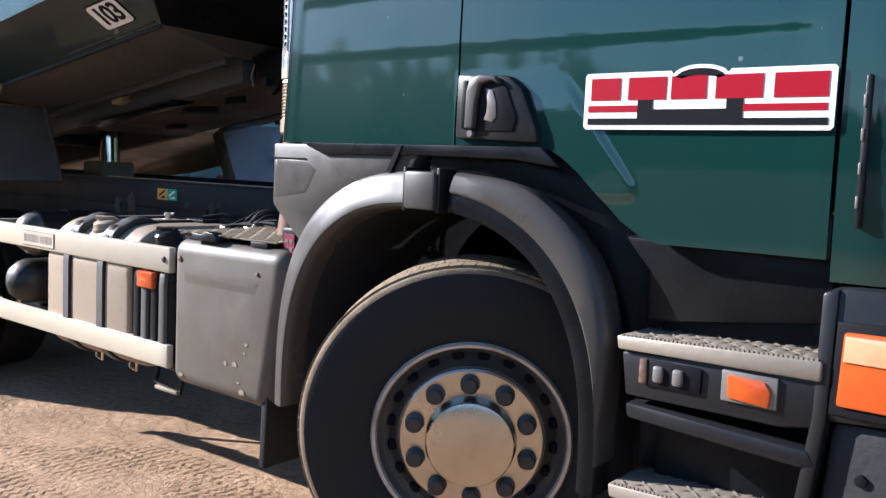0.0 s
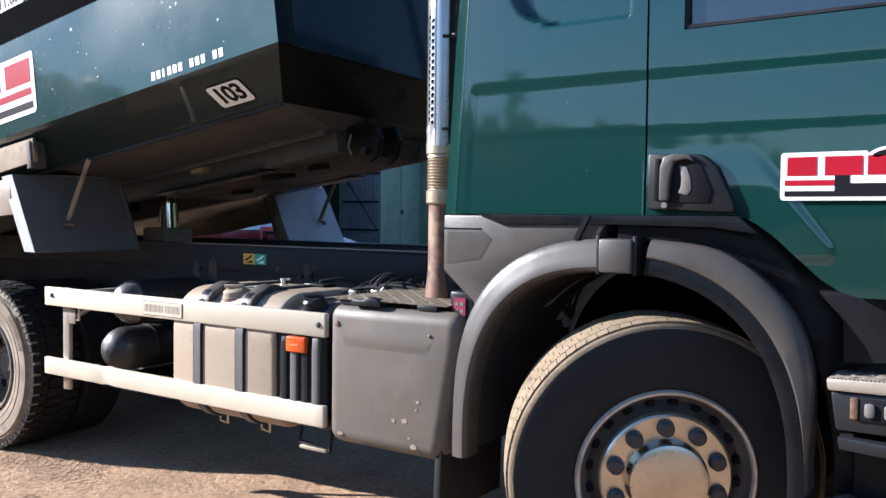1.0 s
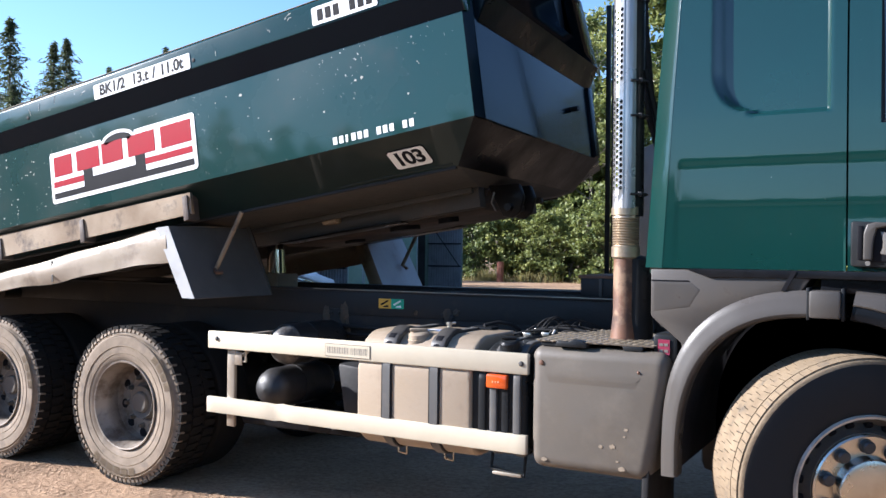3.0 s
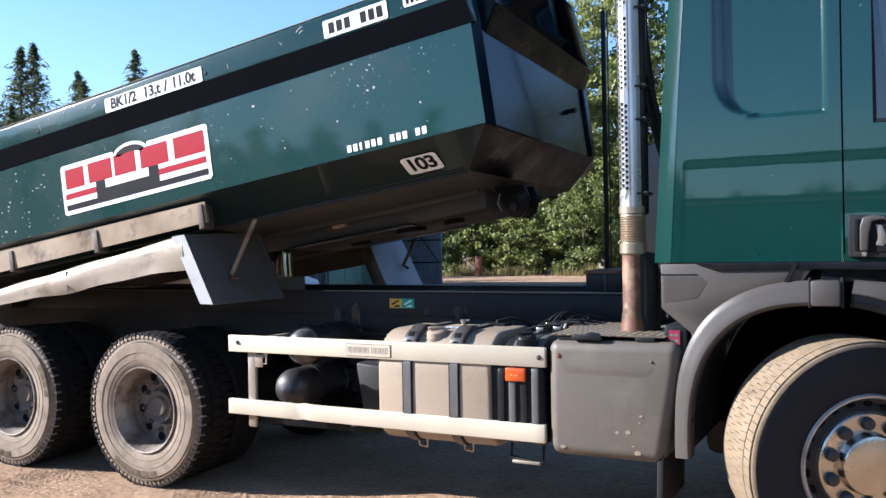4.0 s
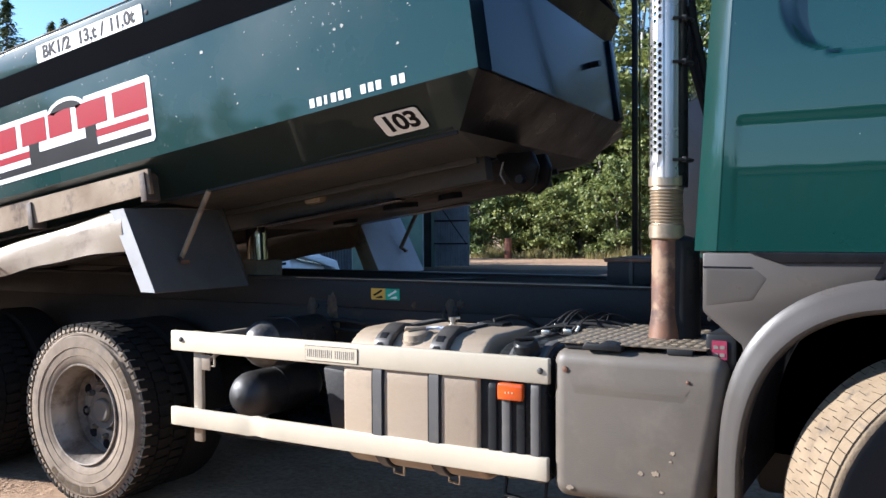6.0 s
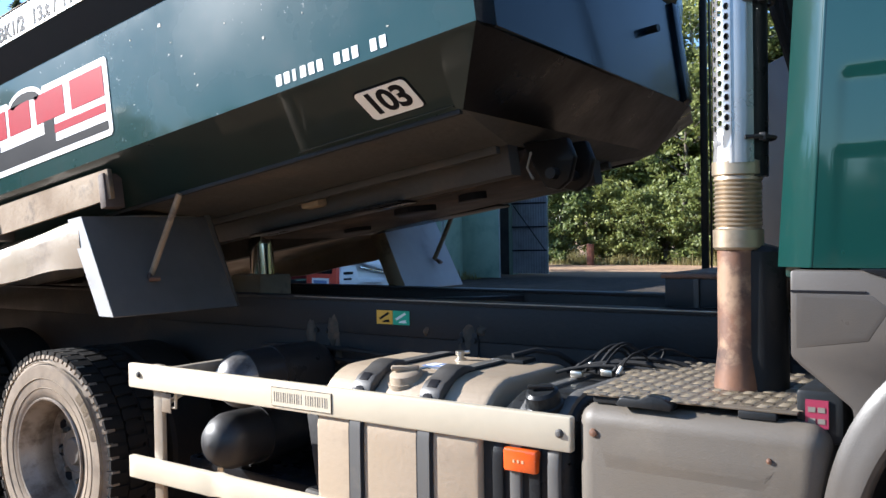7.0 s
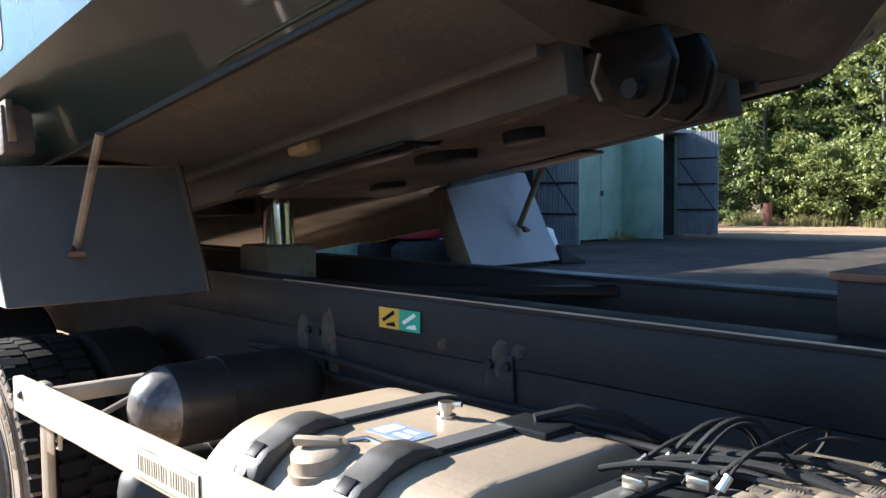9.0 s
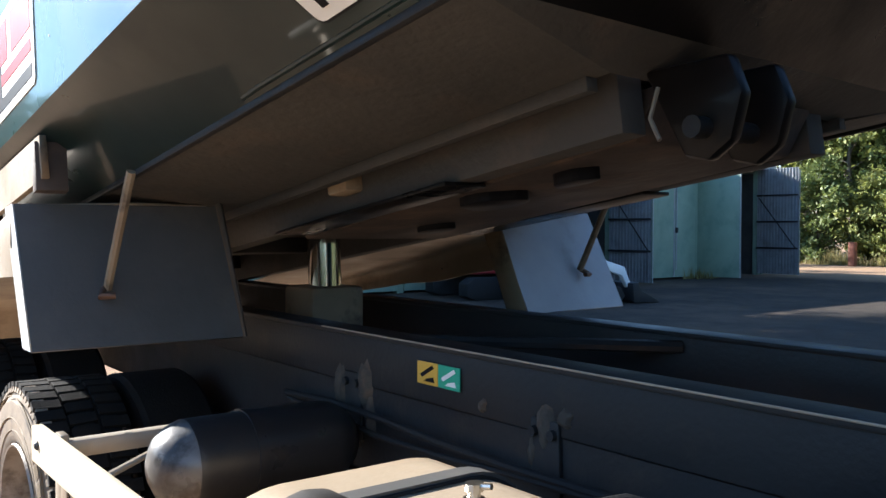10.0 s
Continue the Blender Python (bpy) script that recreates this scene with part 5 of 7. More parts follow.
    blk = part("valve_block", boxes(((-0.745, 0.06, 0.98), (-0.640, 0.40, 1.105), 0.012)), M_BLACK, truck, "black valve block")
    tag = part("tag", boxes(((-0.722, 0.054, 1.018), (-0.672, 0.0595, 1.082))), M_PINK, blk, "red tag with pale marks")
    part("tag_mark", boxes(*[((-0.716 + 0.021 * i, 0.0525, 1.028 + 0.026 * j), (-0.700 + 0.021 * i, 0.054, 1.040 + 0.026 * j)) for i in range(2) for j in range(2)]), M_GREYP, blk)


def side_guard():
    guard = part("side_guard", boxes(((-3.292, 0.0, 0.888), (-1.302, 0.030, 0.985), 0.006)), M_WHITE, truck, "cream-white upper side guard rail")
    low = bmesh.new()
    box(low, (-3.298, 0.0, 0.523), (-1.308, 0.030, 0.612), 0.006)
    bmesh.ops.subdivide_edges(low, edges=[e for e in low.edges if abs(e.verts[0].co.x - e.verts[1].co.x) > 1], cuts=40, use_grid_fill=True)
    for v in low.verts:
        dent = math.exp(-((v.co.x + 2.78) / 0.05) ** 2)
        v.co.y += 0.012 * dent
        v.co.z += 0.006 * dent * math.sin(v.co.x * 90)
    part("lower_rail", low, M_WHITE, guard, "cream-white lower rail with a dent")
    for x in (-3.17,):
        part("rail_post", boxes(((x, 0.030, 0.45), (x + 0.055, 0.052, 0.985), 0.004), ((x + 0.054, 0.030, 0.80), (x + 0.11, 0.034, 0.875), 0.002)), M_ALU, guard, "aluminium rail post")
        part("rail_arm", boxes(((x + 0.005, 0.052, 0.92), (x + 0.045, 0.84, 0.965), 0.004)), M_ALU, guard, "rail arm to the frame")
        part("arm_brace", tube([(x + 0.03, 0.06, 0.82), (x + 0.03, 0.35, 0.93)], 0.010, 8), M_ALU, guard)
    part("rail_post", boxes(((-1.62, 0.032, 0.52), (-1.565, 0.06, 0.97), 0.004)), M_BLACK, guard)
    for x, z in ((-3.22, 0.944), (-1.335, 0.938)):
        part("rail_bolt", moved(lathe([(0.0001, -0.010), (0.007, -0.009), (0.012, -0.004), (0.013, 0.002), (0.0001, 0.003)], 14), pose(x, 0.0, z)), M_UNDER, guard, "rusty domed bolt")
    lab = part("maker_plate", boxes(((-2.452, -0.003, 0.900), (-2.170, 0.0, 0.966))), M_FEND, guard, "framed maker's plate")
    part("plate_face", boxes(((-2.4500, -0.0038, 0.9020), (-2.1720, -0.003, 0.9640))), M_WHITE, lab)
    spans = [(-2.438 + 0.0108 * i, -2.438 + 0.0108 * i + (0.0028, 0.0045, 0.0022)[i % 3]) for i in range(24) if i not in (13,)]
    for a, b in spans:
        part("plate_bar", boxes(((a, -0.0046, 0.916), (b, -0.0038, 0.950))), M_GREYP, lab)
    lamp = part("marker_lamp", boxes(((-1.512, -0.008, 0.815), (-1.405, 0.03, 0.880), 0.008)), M_ORANGE, truck, "amber side marker lamp")
    part("lamp_dots", boxes(*[((-1.478 + 0.014 * i, -0.0095, 0.842), (-1.472 + 0.014 * i, -0.008, 0.850)) for i in range(3)]), M_CLEAR, lamp)


def air_tanks():
    for x, z, r, y0, y1 in ((-2.96, 0.902, 0.117, 0.20, 0.80), (-3.05, 0.640, 0.118, 0.20, 0.80)):
        prof = [(0.0001, 0.0), (r * 0.35, 0.05 * r), (r * 0.65, 0.2 * r), (r * 0.88, 0.5 * r), (r * 0.99, 0.8 * r), (r, r)]
        length = y1 - y0
        full = prof + [(a, length - d) for a, d in reversed(prof)]
        m = pose(x, y0, z)
        t = part("air_tank", moved(lathe(full, 36), m), M_TANK_SHADE, truck, "air tank with rounded ends, darkened for its shade", 35)
        if z > 0.8:
            part("tank_end", moved(lathe([(a + 0.0012, d - 0.0012) for a, d in prof[:5]] + [(prof[4][0] - 0.004, prof[4][1] + 0.004), (0.0001, 0.5 * r)], 36), m), M_TANK_SUN, t, "scuffed grey tank end, lightened for the sun on it", 35)
        part("tank_band", moved(lathe([(r + 0.001, 0.25), (r + 0.006, 0.25), (r + 0.003, 0.285), (r + 0.001, 0.285)], 36, closed=True), m), M_TANK_SHADE, t)
    part("rail_loop", tube([(-3.135, 0.04, 0.895), (-3.135, 0.04, 0.818), (-3.04, 0.04, 0.822), (-3.04, 0.04, 0.895)], 0.006, 8), M_WHITE, truck, "small bent loop under the rail")
    part("tank_drain", tube([(-3.05, 0.26, 0.54), (-3.05, 0.26, 0.51)], 0.014, 8), M_STEEL, truck)
    box_low = prism([(-2.55, 0.52), (-2.35, 0.50), (-2.35, 0.80), (-2.60, 0.82)], "y", 0.30, 0.75, 0.02)
    part("valve_unit", box_low, M_FRAME, truck, "dirty valve cluster")
    # Block added to keep the sun off the ground behind the tanks.
    low = part("tank_cradle", prism([(-3.36, 0.385), (-2.50, 0.395), (-2.42, 0.50), (-3.40, 0.52)], "y", 0.36, 1.0, 0.02), M_PANEL, truck, "black block added below the air tanks to shade the ground")
    part("bent_bracket", prism([(-2.63, 0.500), (-2.44, 0.485), (-2.50, 0.462), (-2.66, 0.430)], "y", 0.33, 0.355, 0.004), M_UNDER, low, "pale bent bracket")


def exhaust():
    cx, cy = -0.945, 0.300
    bm = bmesh.new()
    tube([(cx, cy, 1.053), (cx, cy, 1.075), (cx, cy, 1.16), (cx, cy, 1.435)], [0.068, 0.066, 0.056, 0.055], 28, bm)
    stack = part("exhaust_pipe", bm, M_RUST, truck, "rusty upright exhaust pipe", 40)
    # Black shell added behind the pipe to darken its right side.
    part("pipe_dark_shell", tube([(cx + 0.045, cy + 0.035, 1.045), (cx + 0.045, cy + 0.035, 1.42), (cx + 0.05, cy + 0.035, 1.44)], [0.074, 0.070, 0.05], 24), M_BLACK, stack, "black shell darkening the right side of the pipe", 40)
    bel = bmesh.new()
    levels = [(0.060, 1.425), (0.066, 1.432), (0.066, 1.478), (0.060, 1.482)]
    for i in range(11):
        levels += [(0.058, 1.486 + 0.012 * i), (0.064, 1.492 + 0.012 * i)]
    levels += [(0.060, 1.622), (0.067, 1.626), (0.067, 1.660), (0.060, 1.664)]
    tube([(cx, cy, l) for r, l in levels], [r for r, l in levels], 32, bel)
    part("bellows", bel, M_BRASS, stack, "bright steel exhaust bellows", 25)
    up = tube([(cx + 0.02, cy + 0.015, 1.62), (cx + 0.02, cy + 0.015, 2.92)], 0.056, 24)
    part("silencer_pipe", up, M_BLACK, stack, "dark upper exhaust pipe", 40)
    # heat shield: a bowed sheet with rows of holes along its rear edge
    sh = bmesh.new()
    def on(a, z):
        return sh.verts.new((cx + 0.005 + 0.068 * math.cos(radians(a)), cy + 0.068 * math.sin(radians(a)), z))
    def strip(a0, a1, z0, z1, n):
        row = [(on(a0 + (a1 - a0) * i / n, z0), on(a0 + (a1 - a0) * i / n, z1)) for i in range(n + 1)]
        for p, q in zip(row, row[1:]):
            sh.faces.new((p[0], q[0], q[1], p[1]))
    Z0, Z1, PITCH = 1.655, 2.90, 0.0265
    strip(190, 214, Z0, Z1, 2)
    strip(271, 318, Z0, Z1, 4)
    for c in range(3):
        a0, a1 = 214 + 19 * c, 233 + 19 * c
        z = Z0 + 0.080 + (PITCH / 2 if c % 2 else 0.0)
        strip(a0, a1, Z0, z, 1)
        while z + PITCH < Z1 - 0.03:
            if abs(z + PITCH / 2 - 2.20) < 0.035 or abs(z + PITCH / 2 - 2.60) < 0.03:
                strip(a0, a1, z, z + PITCH, 1)
            else:
                cor = [on(a0, z), on(a1, z), on(a1, z + PITCH), on(a0, z + PITCH)]
                am, zm = (a0 + a1) / 2, z + PITCH / 2
                hole = [on(am + 6.6 * math.cos(radians(a)), zm + 0.0088 * math.sin(radians(a))) for a in (-112.5, -67.5, -22.5, 22.5, 67.5, 112.5, 157.5, 202.5)]
                for k in range(4):
                    sh.faces.new((cor[k], cor[(k + 1) % 4], hole[(2 * k + 1) % 8], hole[2 * k]))
                    sh.faces.new((cor[k], hole[2 * k], hole[(2 * k - 1) % 8]))
            z += PITCH
        strip(a0, a1, z, Z1, 1)
    bmesh.ops.remove_doubles(sh, verts=sh.verts[:], dist=0.0002)
    bmesh.ops.recalc_face_normals(sh, faces=sh.faces[:])
    bmesh.ops.solidify(sh, geom=sh.faces[:], thickness=0.0025)
    part("heat_shield", sh, M_SHIELD, stack, "bright perforated exhaust heat shield", 40)
    for z in (1.72, 2.08, 2.24, 2.62):
        part("clamp", tube([(cx + 0.085 * math.cos(radians(a)) + 0.012, cy + 0.075 * math.sin(radians(a)), z) for a in range(-70, 80, 25)], 0.006, 6), M_FRAME, stack, "dark pipe clamp")
        part("clamp_screw", boxes(((cx + 0.070, cy - 0.050, z - 0.011), (cx + 0.088, cy - 0.02, z + 0.011), 0.004)), M_FRAME, stack)
    part("exhaust_foot", boxes(((cx - 0.06, cy - 0.02, 1.02), (cx + 0.12, cy + 0.14, 1.056), 0.006)), M_BLACK, stack)
    part("stack_stay", tube([(cx + 0.08, cy + 0.02, 2.30), (cx + 0.13, cy + 0.1, 2.0), (cx + 0.16, cy + 0.16, 1.45)], 0.016, 8), M_BLACK, stack, "black stay behind the exhaust")
    for k in range(2):
        part("intake_hose", tube([(-0.955 + 0.03 * k, 0.50, 2.90), (-0.945 + 0.03 * k, 0.49, 2.55), (-0.885 + 0.02 * k, 0.46, 2.10), (-0.82, 0.47, 1.86), (-0.74, 0.55, 1.70)], 0.017 - 0.004 * k, 10), M_RUBBER, truck, "black hose beside the exhaust")
    part("side_deflector", prism([(-1.03, 1.42), (-0.80, 1.42), (-0.74, 2.0), (-0.86, 2.05), (-1.0, 1.99)], "y", 0.74, 0.765, 0.006), M_GREYP, truck, "dusty grey deflector plate behind the cab")
    for k in range(3):
        part("spiral_hose", tube([(-0.76, 0.30 + 0.05 * k, 1.35 - 0.03 * k), (-0.82, 0.36 + 0.05 * k, 1.25), (-0.80, 0.45 + 0.05 * k, 1.15), (-0.85, 0.6, 1.10)], 0.013, 8), M_RUBBER, truck, "black hose behind the cab")


chassis()
fuel_tank()
battery_box()
side_guard()
air_tanks()
exhaust()

# ---- tipper body: its own space, from the rear hinge; Z up from it ----
TILT_DEG = 8.1
TIP = Matrix.Translation((-6.8, 0, 1.05)) @ Matrix.Rotation(radians(-TILT_DEG), 4, "Y")
MID = 1.275


def sheet(quads, thick=0.012):
    bm = bmesh.new()
    for q in quads:
        bm.faces.new([bm.verts.new(p) for p in q])
    bmesh.ops.remove_doubles(bm, verts=bm.verts[:], dist=0.0005)
    # the given face is the outer one: the sheet's back lies towards the middle of the body
    for fc in bm.faces:
        fc.normal_update()
        if fc.normal.dot(fc.calc_center_median() - Vector((2.7, MID, 0.65))) < 0:
            fc.normal_flip()
    back = [(fc, [v.co.copy() for v in fc.verts], fc.normal.copy()) for fc in bm.faces]
    for fc, cos, nrm in back:
        inner = [bm.verts.new(c - nrm * thick) for c in cos]
        bm.faces.new(inner[::-1])
        outer = fc.verts[:]
        for i in range(len(outer)):
            j = (i + 1) % len(outer)
            bm.faces.new((outer[j], outer[i], inner[i], inner[j]))
    return bm


def mirror_y(pts):
    return [(x, 2 * MID - y, z) for x, y, z in pts]


def span_box(f, a, b, bevel):
    """A box between two corners, mirrored by f where the far side asks for it."""
    p, q = f([a, b])
    return (tuple(min(u, v) for u, v in zip(p, q)), tuple(max(u, v) for u, v in zip(p, q)), bevel)


YW, ZF, ZB = 0.05, 0.311, 0.829
RIM_Y, RIM_LOW, RIM_TOP = -0.018, 0.950, 1.098


def nose_x(y):
    """Face of the front wall across the body."""
    return 5.305 - 0.055 * (y - 0.11)


def tipper():
    floor = sheet([[(-0.25, 0.50, 0.12), (4.85, 0.50, 0.12), (4.85, 2.05, 0.12), (-0.25, 2.05, 0.12)]], 0.02)
    body = part("tipper_body", floor, M_UNDER, truck, "raised green steel tipper body", 35, TIP)
    for mir in (False, True):
        f = mirror_y if mir else list
        XF, XL = (5.05, 4.80) if mir else (5.28, 5.03)
        wall = [(-0.25, YW, ZF), (XF, YW, ZF), (XF, YW, ZB), (-0.25, YW, ZB)]
        part("side_wall", sheet([f(wall)], 0.03), M_TIP, body, "chipped dark green tipper side")
        part("lower_side", sheet([f([(-0.25, YW, ZF), (XF, YW, ZF), (XL, 0.30, 0.135), (-0.25, 0.30, 0.135)])], 0.02), M_TIP_SHADE, body, "lower side, tucked inwards, blackish green with its shade coloured in")
        part("lower_lip", boxes(span_box(f, (0.0, 0.294, 0.122), (XL - 0.01, 0.314, 0.142), 0.004)), M_FRAME, body, "dark folded lower edge")
        part("lip_bead", tube(f([(4.28, 0.284, 0.150), (4.36, 0.280, 0.151), (XL - 0.02, 0.280, 0.151)]), 0.007, 8), M_TIP_SHADE, body, "glossy weld bead along the lower edge")
        part("bottom_slope", sheet([f([(-0.25, 0.30, 0.135), (XL, 0.30, 0.135), (XL - 0.13, 0.78, 0.085), (-0.25, 0.78, 0.085)])], 0.02), M_UNDER, body, "mud-brown bottom sheet")
        # rim: slanted underside, label face, top
        rim = [(YW, ZB), (RIM_Y, RIM_LOW), (RIM_Y, RIM_TOP - 0.014), (RIM_Y + 0.014, RIM_TOP), (0.12, RIM_TOP), (0.135, RIM_TOP - 0.02), (0.135, 0.87), (0.085, ZB)]
        rim = [((2 * MID - y) if mir else y, z) for y, z in rim]
        part("rim_beam", prism(rim, "x", -0.25, XF + 0.02, 0.006), M_TIP, body, "scuffed rim beam of the tipper")
        # Pale strip stands in for the sunlit, dusty top of the green rim.
        part("rim_top_light", boxes(span_box(f, (-0.25, RIM_Y + 0.012, RIM_TOP + 0.002), (XF, 0.118, RIM_TOP + 0.007), 0.002)), M_SAND, body, "pale strip for the sun on the dusty, worn top of the rim")
        # Dark skin laid on the rim's underside to hold its shade.
        part("rim_shade", sheet([f([(-0.24, YW - 0.0035, ZB + 0.0005), (XF + 0.015, YW - 0.0035, ZB + 0.0005), (XF + 0.015, RIM_Y - 0.0035, RIM_LOW - 0.001), (-0.24, RIM_Y - 0.0035, RIM_LOW - 0.001)])], 0.002), M_BAND_SHADE, body, "slanted underside of the rim, blackened for its shade")
        # mud-caked strip below the side, with gussets
        st = part("lower_strip", sheet([f([(-0.2, 0.083, 0.112), (3.34, 0.083, 0.140), (3.34, 0.078, 0.268), (-0.2, 0.078, 0.286)])], 0.02), M_SAND, body, "mud-caked steel strip")
        for x in (0.55, 1.48, 2.36, 3.30):
            part("strip_gusset", prism([(x - 0.022, 0.104), (x + 0.022, 0.106), (x + 0.020, 0.255), (x - 0.020, 0.252)], "y", *sorted((f([(0, 0.069, 0)])[0][1], f([(0, 0.16, 0)])[0][1])), 0.004), M_RUSTB, st, "rusty gusset")
        # dented guard over the rear wheels
        fend = bmesh.new()
        nx = 70
        gx = 0.05 if mir else 0.0
        rows = []
        for i in range(nx + 1):
            x = -0.30 + (3.46 + gx) * i / nx
            z = -0.064 + 0.048 * x - 0.30 * smooth(-x, -0.1, 0.3)
            low = min(z - 0.10, -0.118 - 0.30 * smooth(-x, -0.1, 0.3))
            wob = 0.007 * math.sin(x * 5.3) + 0.004 * math.sin(x * 11.0 + 1)
            rows.append([fend.verts.new(p) for p in f([(x, 0.72, z + 0.01), (x, 0.40, z + 0.012), (x, 0.075, z + 0.004 * math.sin(9 * x)), (x, 0.045 + wob * 0.2, z - 0.012), (x, 0.036 + wob * 0.3, z - 0.055), (x, 0.040 + wob, (z + low) / 2 - 0.02), (x, 0.050 - wob, low + wob)])])
        for p, q in zip(rows, rows[1:]):
            for k in range(6):
                fend.faces.new((p[k], p[k + 1], q[k + 1], q[k]))
        bmesh.ops.recalc_face_normals(fend, faces=fend.faces[:])
        bmesh.ops.solidify(fend, geom=fend.faces[:], thickness=0.004)
        guard = part("wheel_guard", fend, M_GSHEET, body, "dented aluminium wheel guard", 60)
        part("guard_seam", sheet([f([(2.072, 0.030, -0.118), (2.086, 0.030, -0.118), (2.094, 0.030, 0.020), (2.080, 0.030, 0.020)])], 0.004), M_UNDER, guard)
        # sheet guard in front of the wheels, with its flange and stay
        plate = [(3.187 + gx, 0.034, 0.088), (3.349 + gx, 0.034, -0.365), (3.385 + gx, 0.66, -0.368), (3.223 + gx, 0.66, 0.085)]
        part("front_guard_plate", sheet([f(plate)], 0.008), M_GUARD_SHADE if mir else M_SHEET_SHADE, body, "pale sheet guard in front of the rear wheels" if mir else "dirty sheet guard in front of the rear wheels, darkened for its shade")
        flange = [(3.083 + gx, 0.030, 0.091), (3.249 + gx, 0.030, -0.350), (3.349 + gx, 0.030, -0.365), (3.187 + gx, 0.030, 0.088)]
        part("guard_flange", sheet([f(flange)], 0.006), M_GUARD, body, "pale outer edge of the guard")
        inner = [(3.250 + gx, 0.668, 0.088), (3.385 + gx, 0.668, -0.368), (3.275 + gx, 0.674, -0.352), (3.120 + gx, 0.674, 0.16)]
        part("guard_inner_edge", sheet([f(inner)], 0.006), M_SAND if mir else M_UNDER, body, "brown inner edge of the guard")
        stay = part("guard_stay", tube(f([(3.555 + gx, 0.27, 0.125), (3.335 + gx, 0.26, -0.165), (3.315 + gx, 0.26, -0.19)]), 0.014, 8), M_SAND, body, "bent stay of the guard")
        part("stay_hook", tube(f([(3.315 + gx, 0.25, -0.19), (3.345 + gx, 0.23, -0.215), (3.355 + gx, 0.27, -0.215)]), 0.011, 8), M_RUST, stay)
        # lengthwise beams of the underside
        part("body_beam", boxes(span_box(f, (0.0, 0.86, -0.02), (4.85, 0.94, 0.12), 0.006)), M_UNDER, body, "dirty lengthwise body beam")
        part("edge_angle", boxes(span_box(f, (1.0, 0.752, 0.056), (4.86, 0.786, 0.088), 0.004)), M_UNDER, body)
        part("beam_flange", boxes(span_box(f, (3.35, 0.815, -0.032), (4.30, 0.955, -0.020), 0.003)), M_CORNER_SHADE, body, "scraped flange below the beam")
        part("beam_bracket", boxes(span_box(f, (3.735, 0.80, 0.035), (3.848, 0.90, 0.165), 0.012)), M_SAND, body, "pale mud-caked bracket on the beam")
    for x in (0.5, 1.3, 2.1, 2.95, 3.8, 4.55):
        part("floor_rib", prism([(0.94, 0.045), (1.61, 0.045), (1.61, 0.13), (0.94, 0.13)], "x", x - 0.04, x + 0.04, 0.006), M_UNDER, body, "dirty cross rib of the floor")
    belly = part("belly_plate", prism([(3.15, 0.09), (3.30, -0.04), (4.80, -0.02), (4.88, 0.09)], "y", 0.96, 1.59, 0.01), M_RUSTB, body, "rust-brown belly plate")
    for cx, cy, rx, ry in ((4.16, 1.10, 0.10, 0.10), (4.50, 1.08, 0.07, 0.045), (3.62, 1.30, 0.08, 0.06)):
        hole = prism([(cx + rx * math.cos(a) * (1 + 0.15 * math.sin(3 * a)), cy + ry * math.sin(a)) for a in [2 * math.pi * i / 16 for i in range(16)]], "z", -0.055, -0.01, 0.004)
        part("belly_hole", hole, M_INK, belly, "dark sooty hole")
    # front: flat wall, its lower facet, far chamfer
    A, B = (5.28, YW, ZF), (nose_x(2.03), 2.03, 0.315)
    C, D = (4.96, 2.12, 0.135), (5.03, 0.30, 0.135)
    E, F = (5.05, 2.50, ZF), (4.80, 2.25, 0.135)
    TOP = 1.42
    part("front_facet", sheet([[A, B, C, D]], 0.02), M_CORNER_SHADE, body, "scraped brown lower facet of the front")
    # Black stands in for the shade on this painted steel facet.
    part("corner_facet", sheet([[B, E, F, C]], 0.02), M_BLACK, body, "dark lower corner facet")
    part("front_bottom", sheet([[D, C, (4.83, 1.77, 0.085), (4.90, 0.78, 0.085)], [C, F, (4.67, 1.77, 0.085)]], 0.02), M_UNDER, body)
    part("corner_post", sheet([[A, (nose_x(0.12), 0.12, 0.302), (nose_x(0.12), 0.12, TOP), (5.28, YW, TOP)]], 0.02), M_FRONT_SHADE, body, "slim dark corner post")
    part("front_wall", sheet([[(nose_x(0.125), 0.125, 0.303), B, (B[0], 2.03, TOP), (nose_x(0.125), 0.125, TOP)]], 0.02), M_FRONT_SHADE, body, "glossy front wall of the tipper, darkened with its shade")
    part("corner_wall", sheet([[B, E, (5.05, 2.50, TOP), (B[0], 2.03, TOP)]], 0.02), M_FRONT_SHADE, body, "dark far corner of the front wall")
    for y in (1.965,):
        x = nose_x(y)
        part("front_stiffener", prism([(x - 0.03, 0.30), (x + 0.022, 0.325), (x + 0.022, 0.80), (x - 0.03, 0.80)], "y", y - 0.03, y + 0.055, 0.006), M_FRONT_SHADE, body, "upright stiffener of the front wall")
    # rim across the front: slanted underside, face with two deep windows, cap
    P = 0.085
    def cut(y, z, out):
        return (nose_x(y) + (out - 0.12 * max(0.0, z - 0.935) if out == P else out), y, z)
    part("front_band", sheet([[cut(0.165, 0.795, 0.002), cut(2.02, 0.795, 0.002), cut(2.02, 0.935, P), cut(0.165, 0.935, P)]], 0.01), M_CORNER_SHADE, body, "slanted underside of the front rim, coloured for its shade")
    face = []
    for y0, y1, open_bay in ((0.165, 0.40, False), (0.40, 0.58, True), (0.58, 1.30, False), (1.30, 1.60, True), (1.60, 2.02, False)):
        face.append([cut(y0, 0.935, P), cut(y1, 0.935, P), cut(y1, 1.05, P), cut(y0, 1.05, P)])
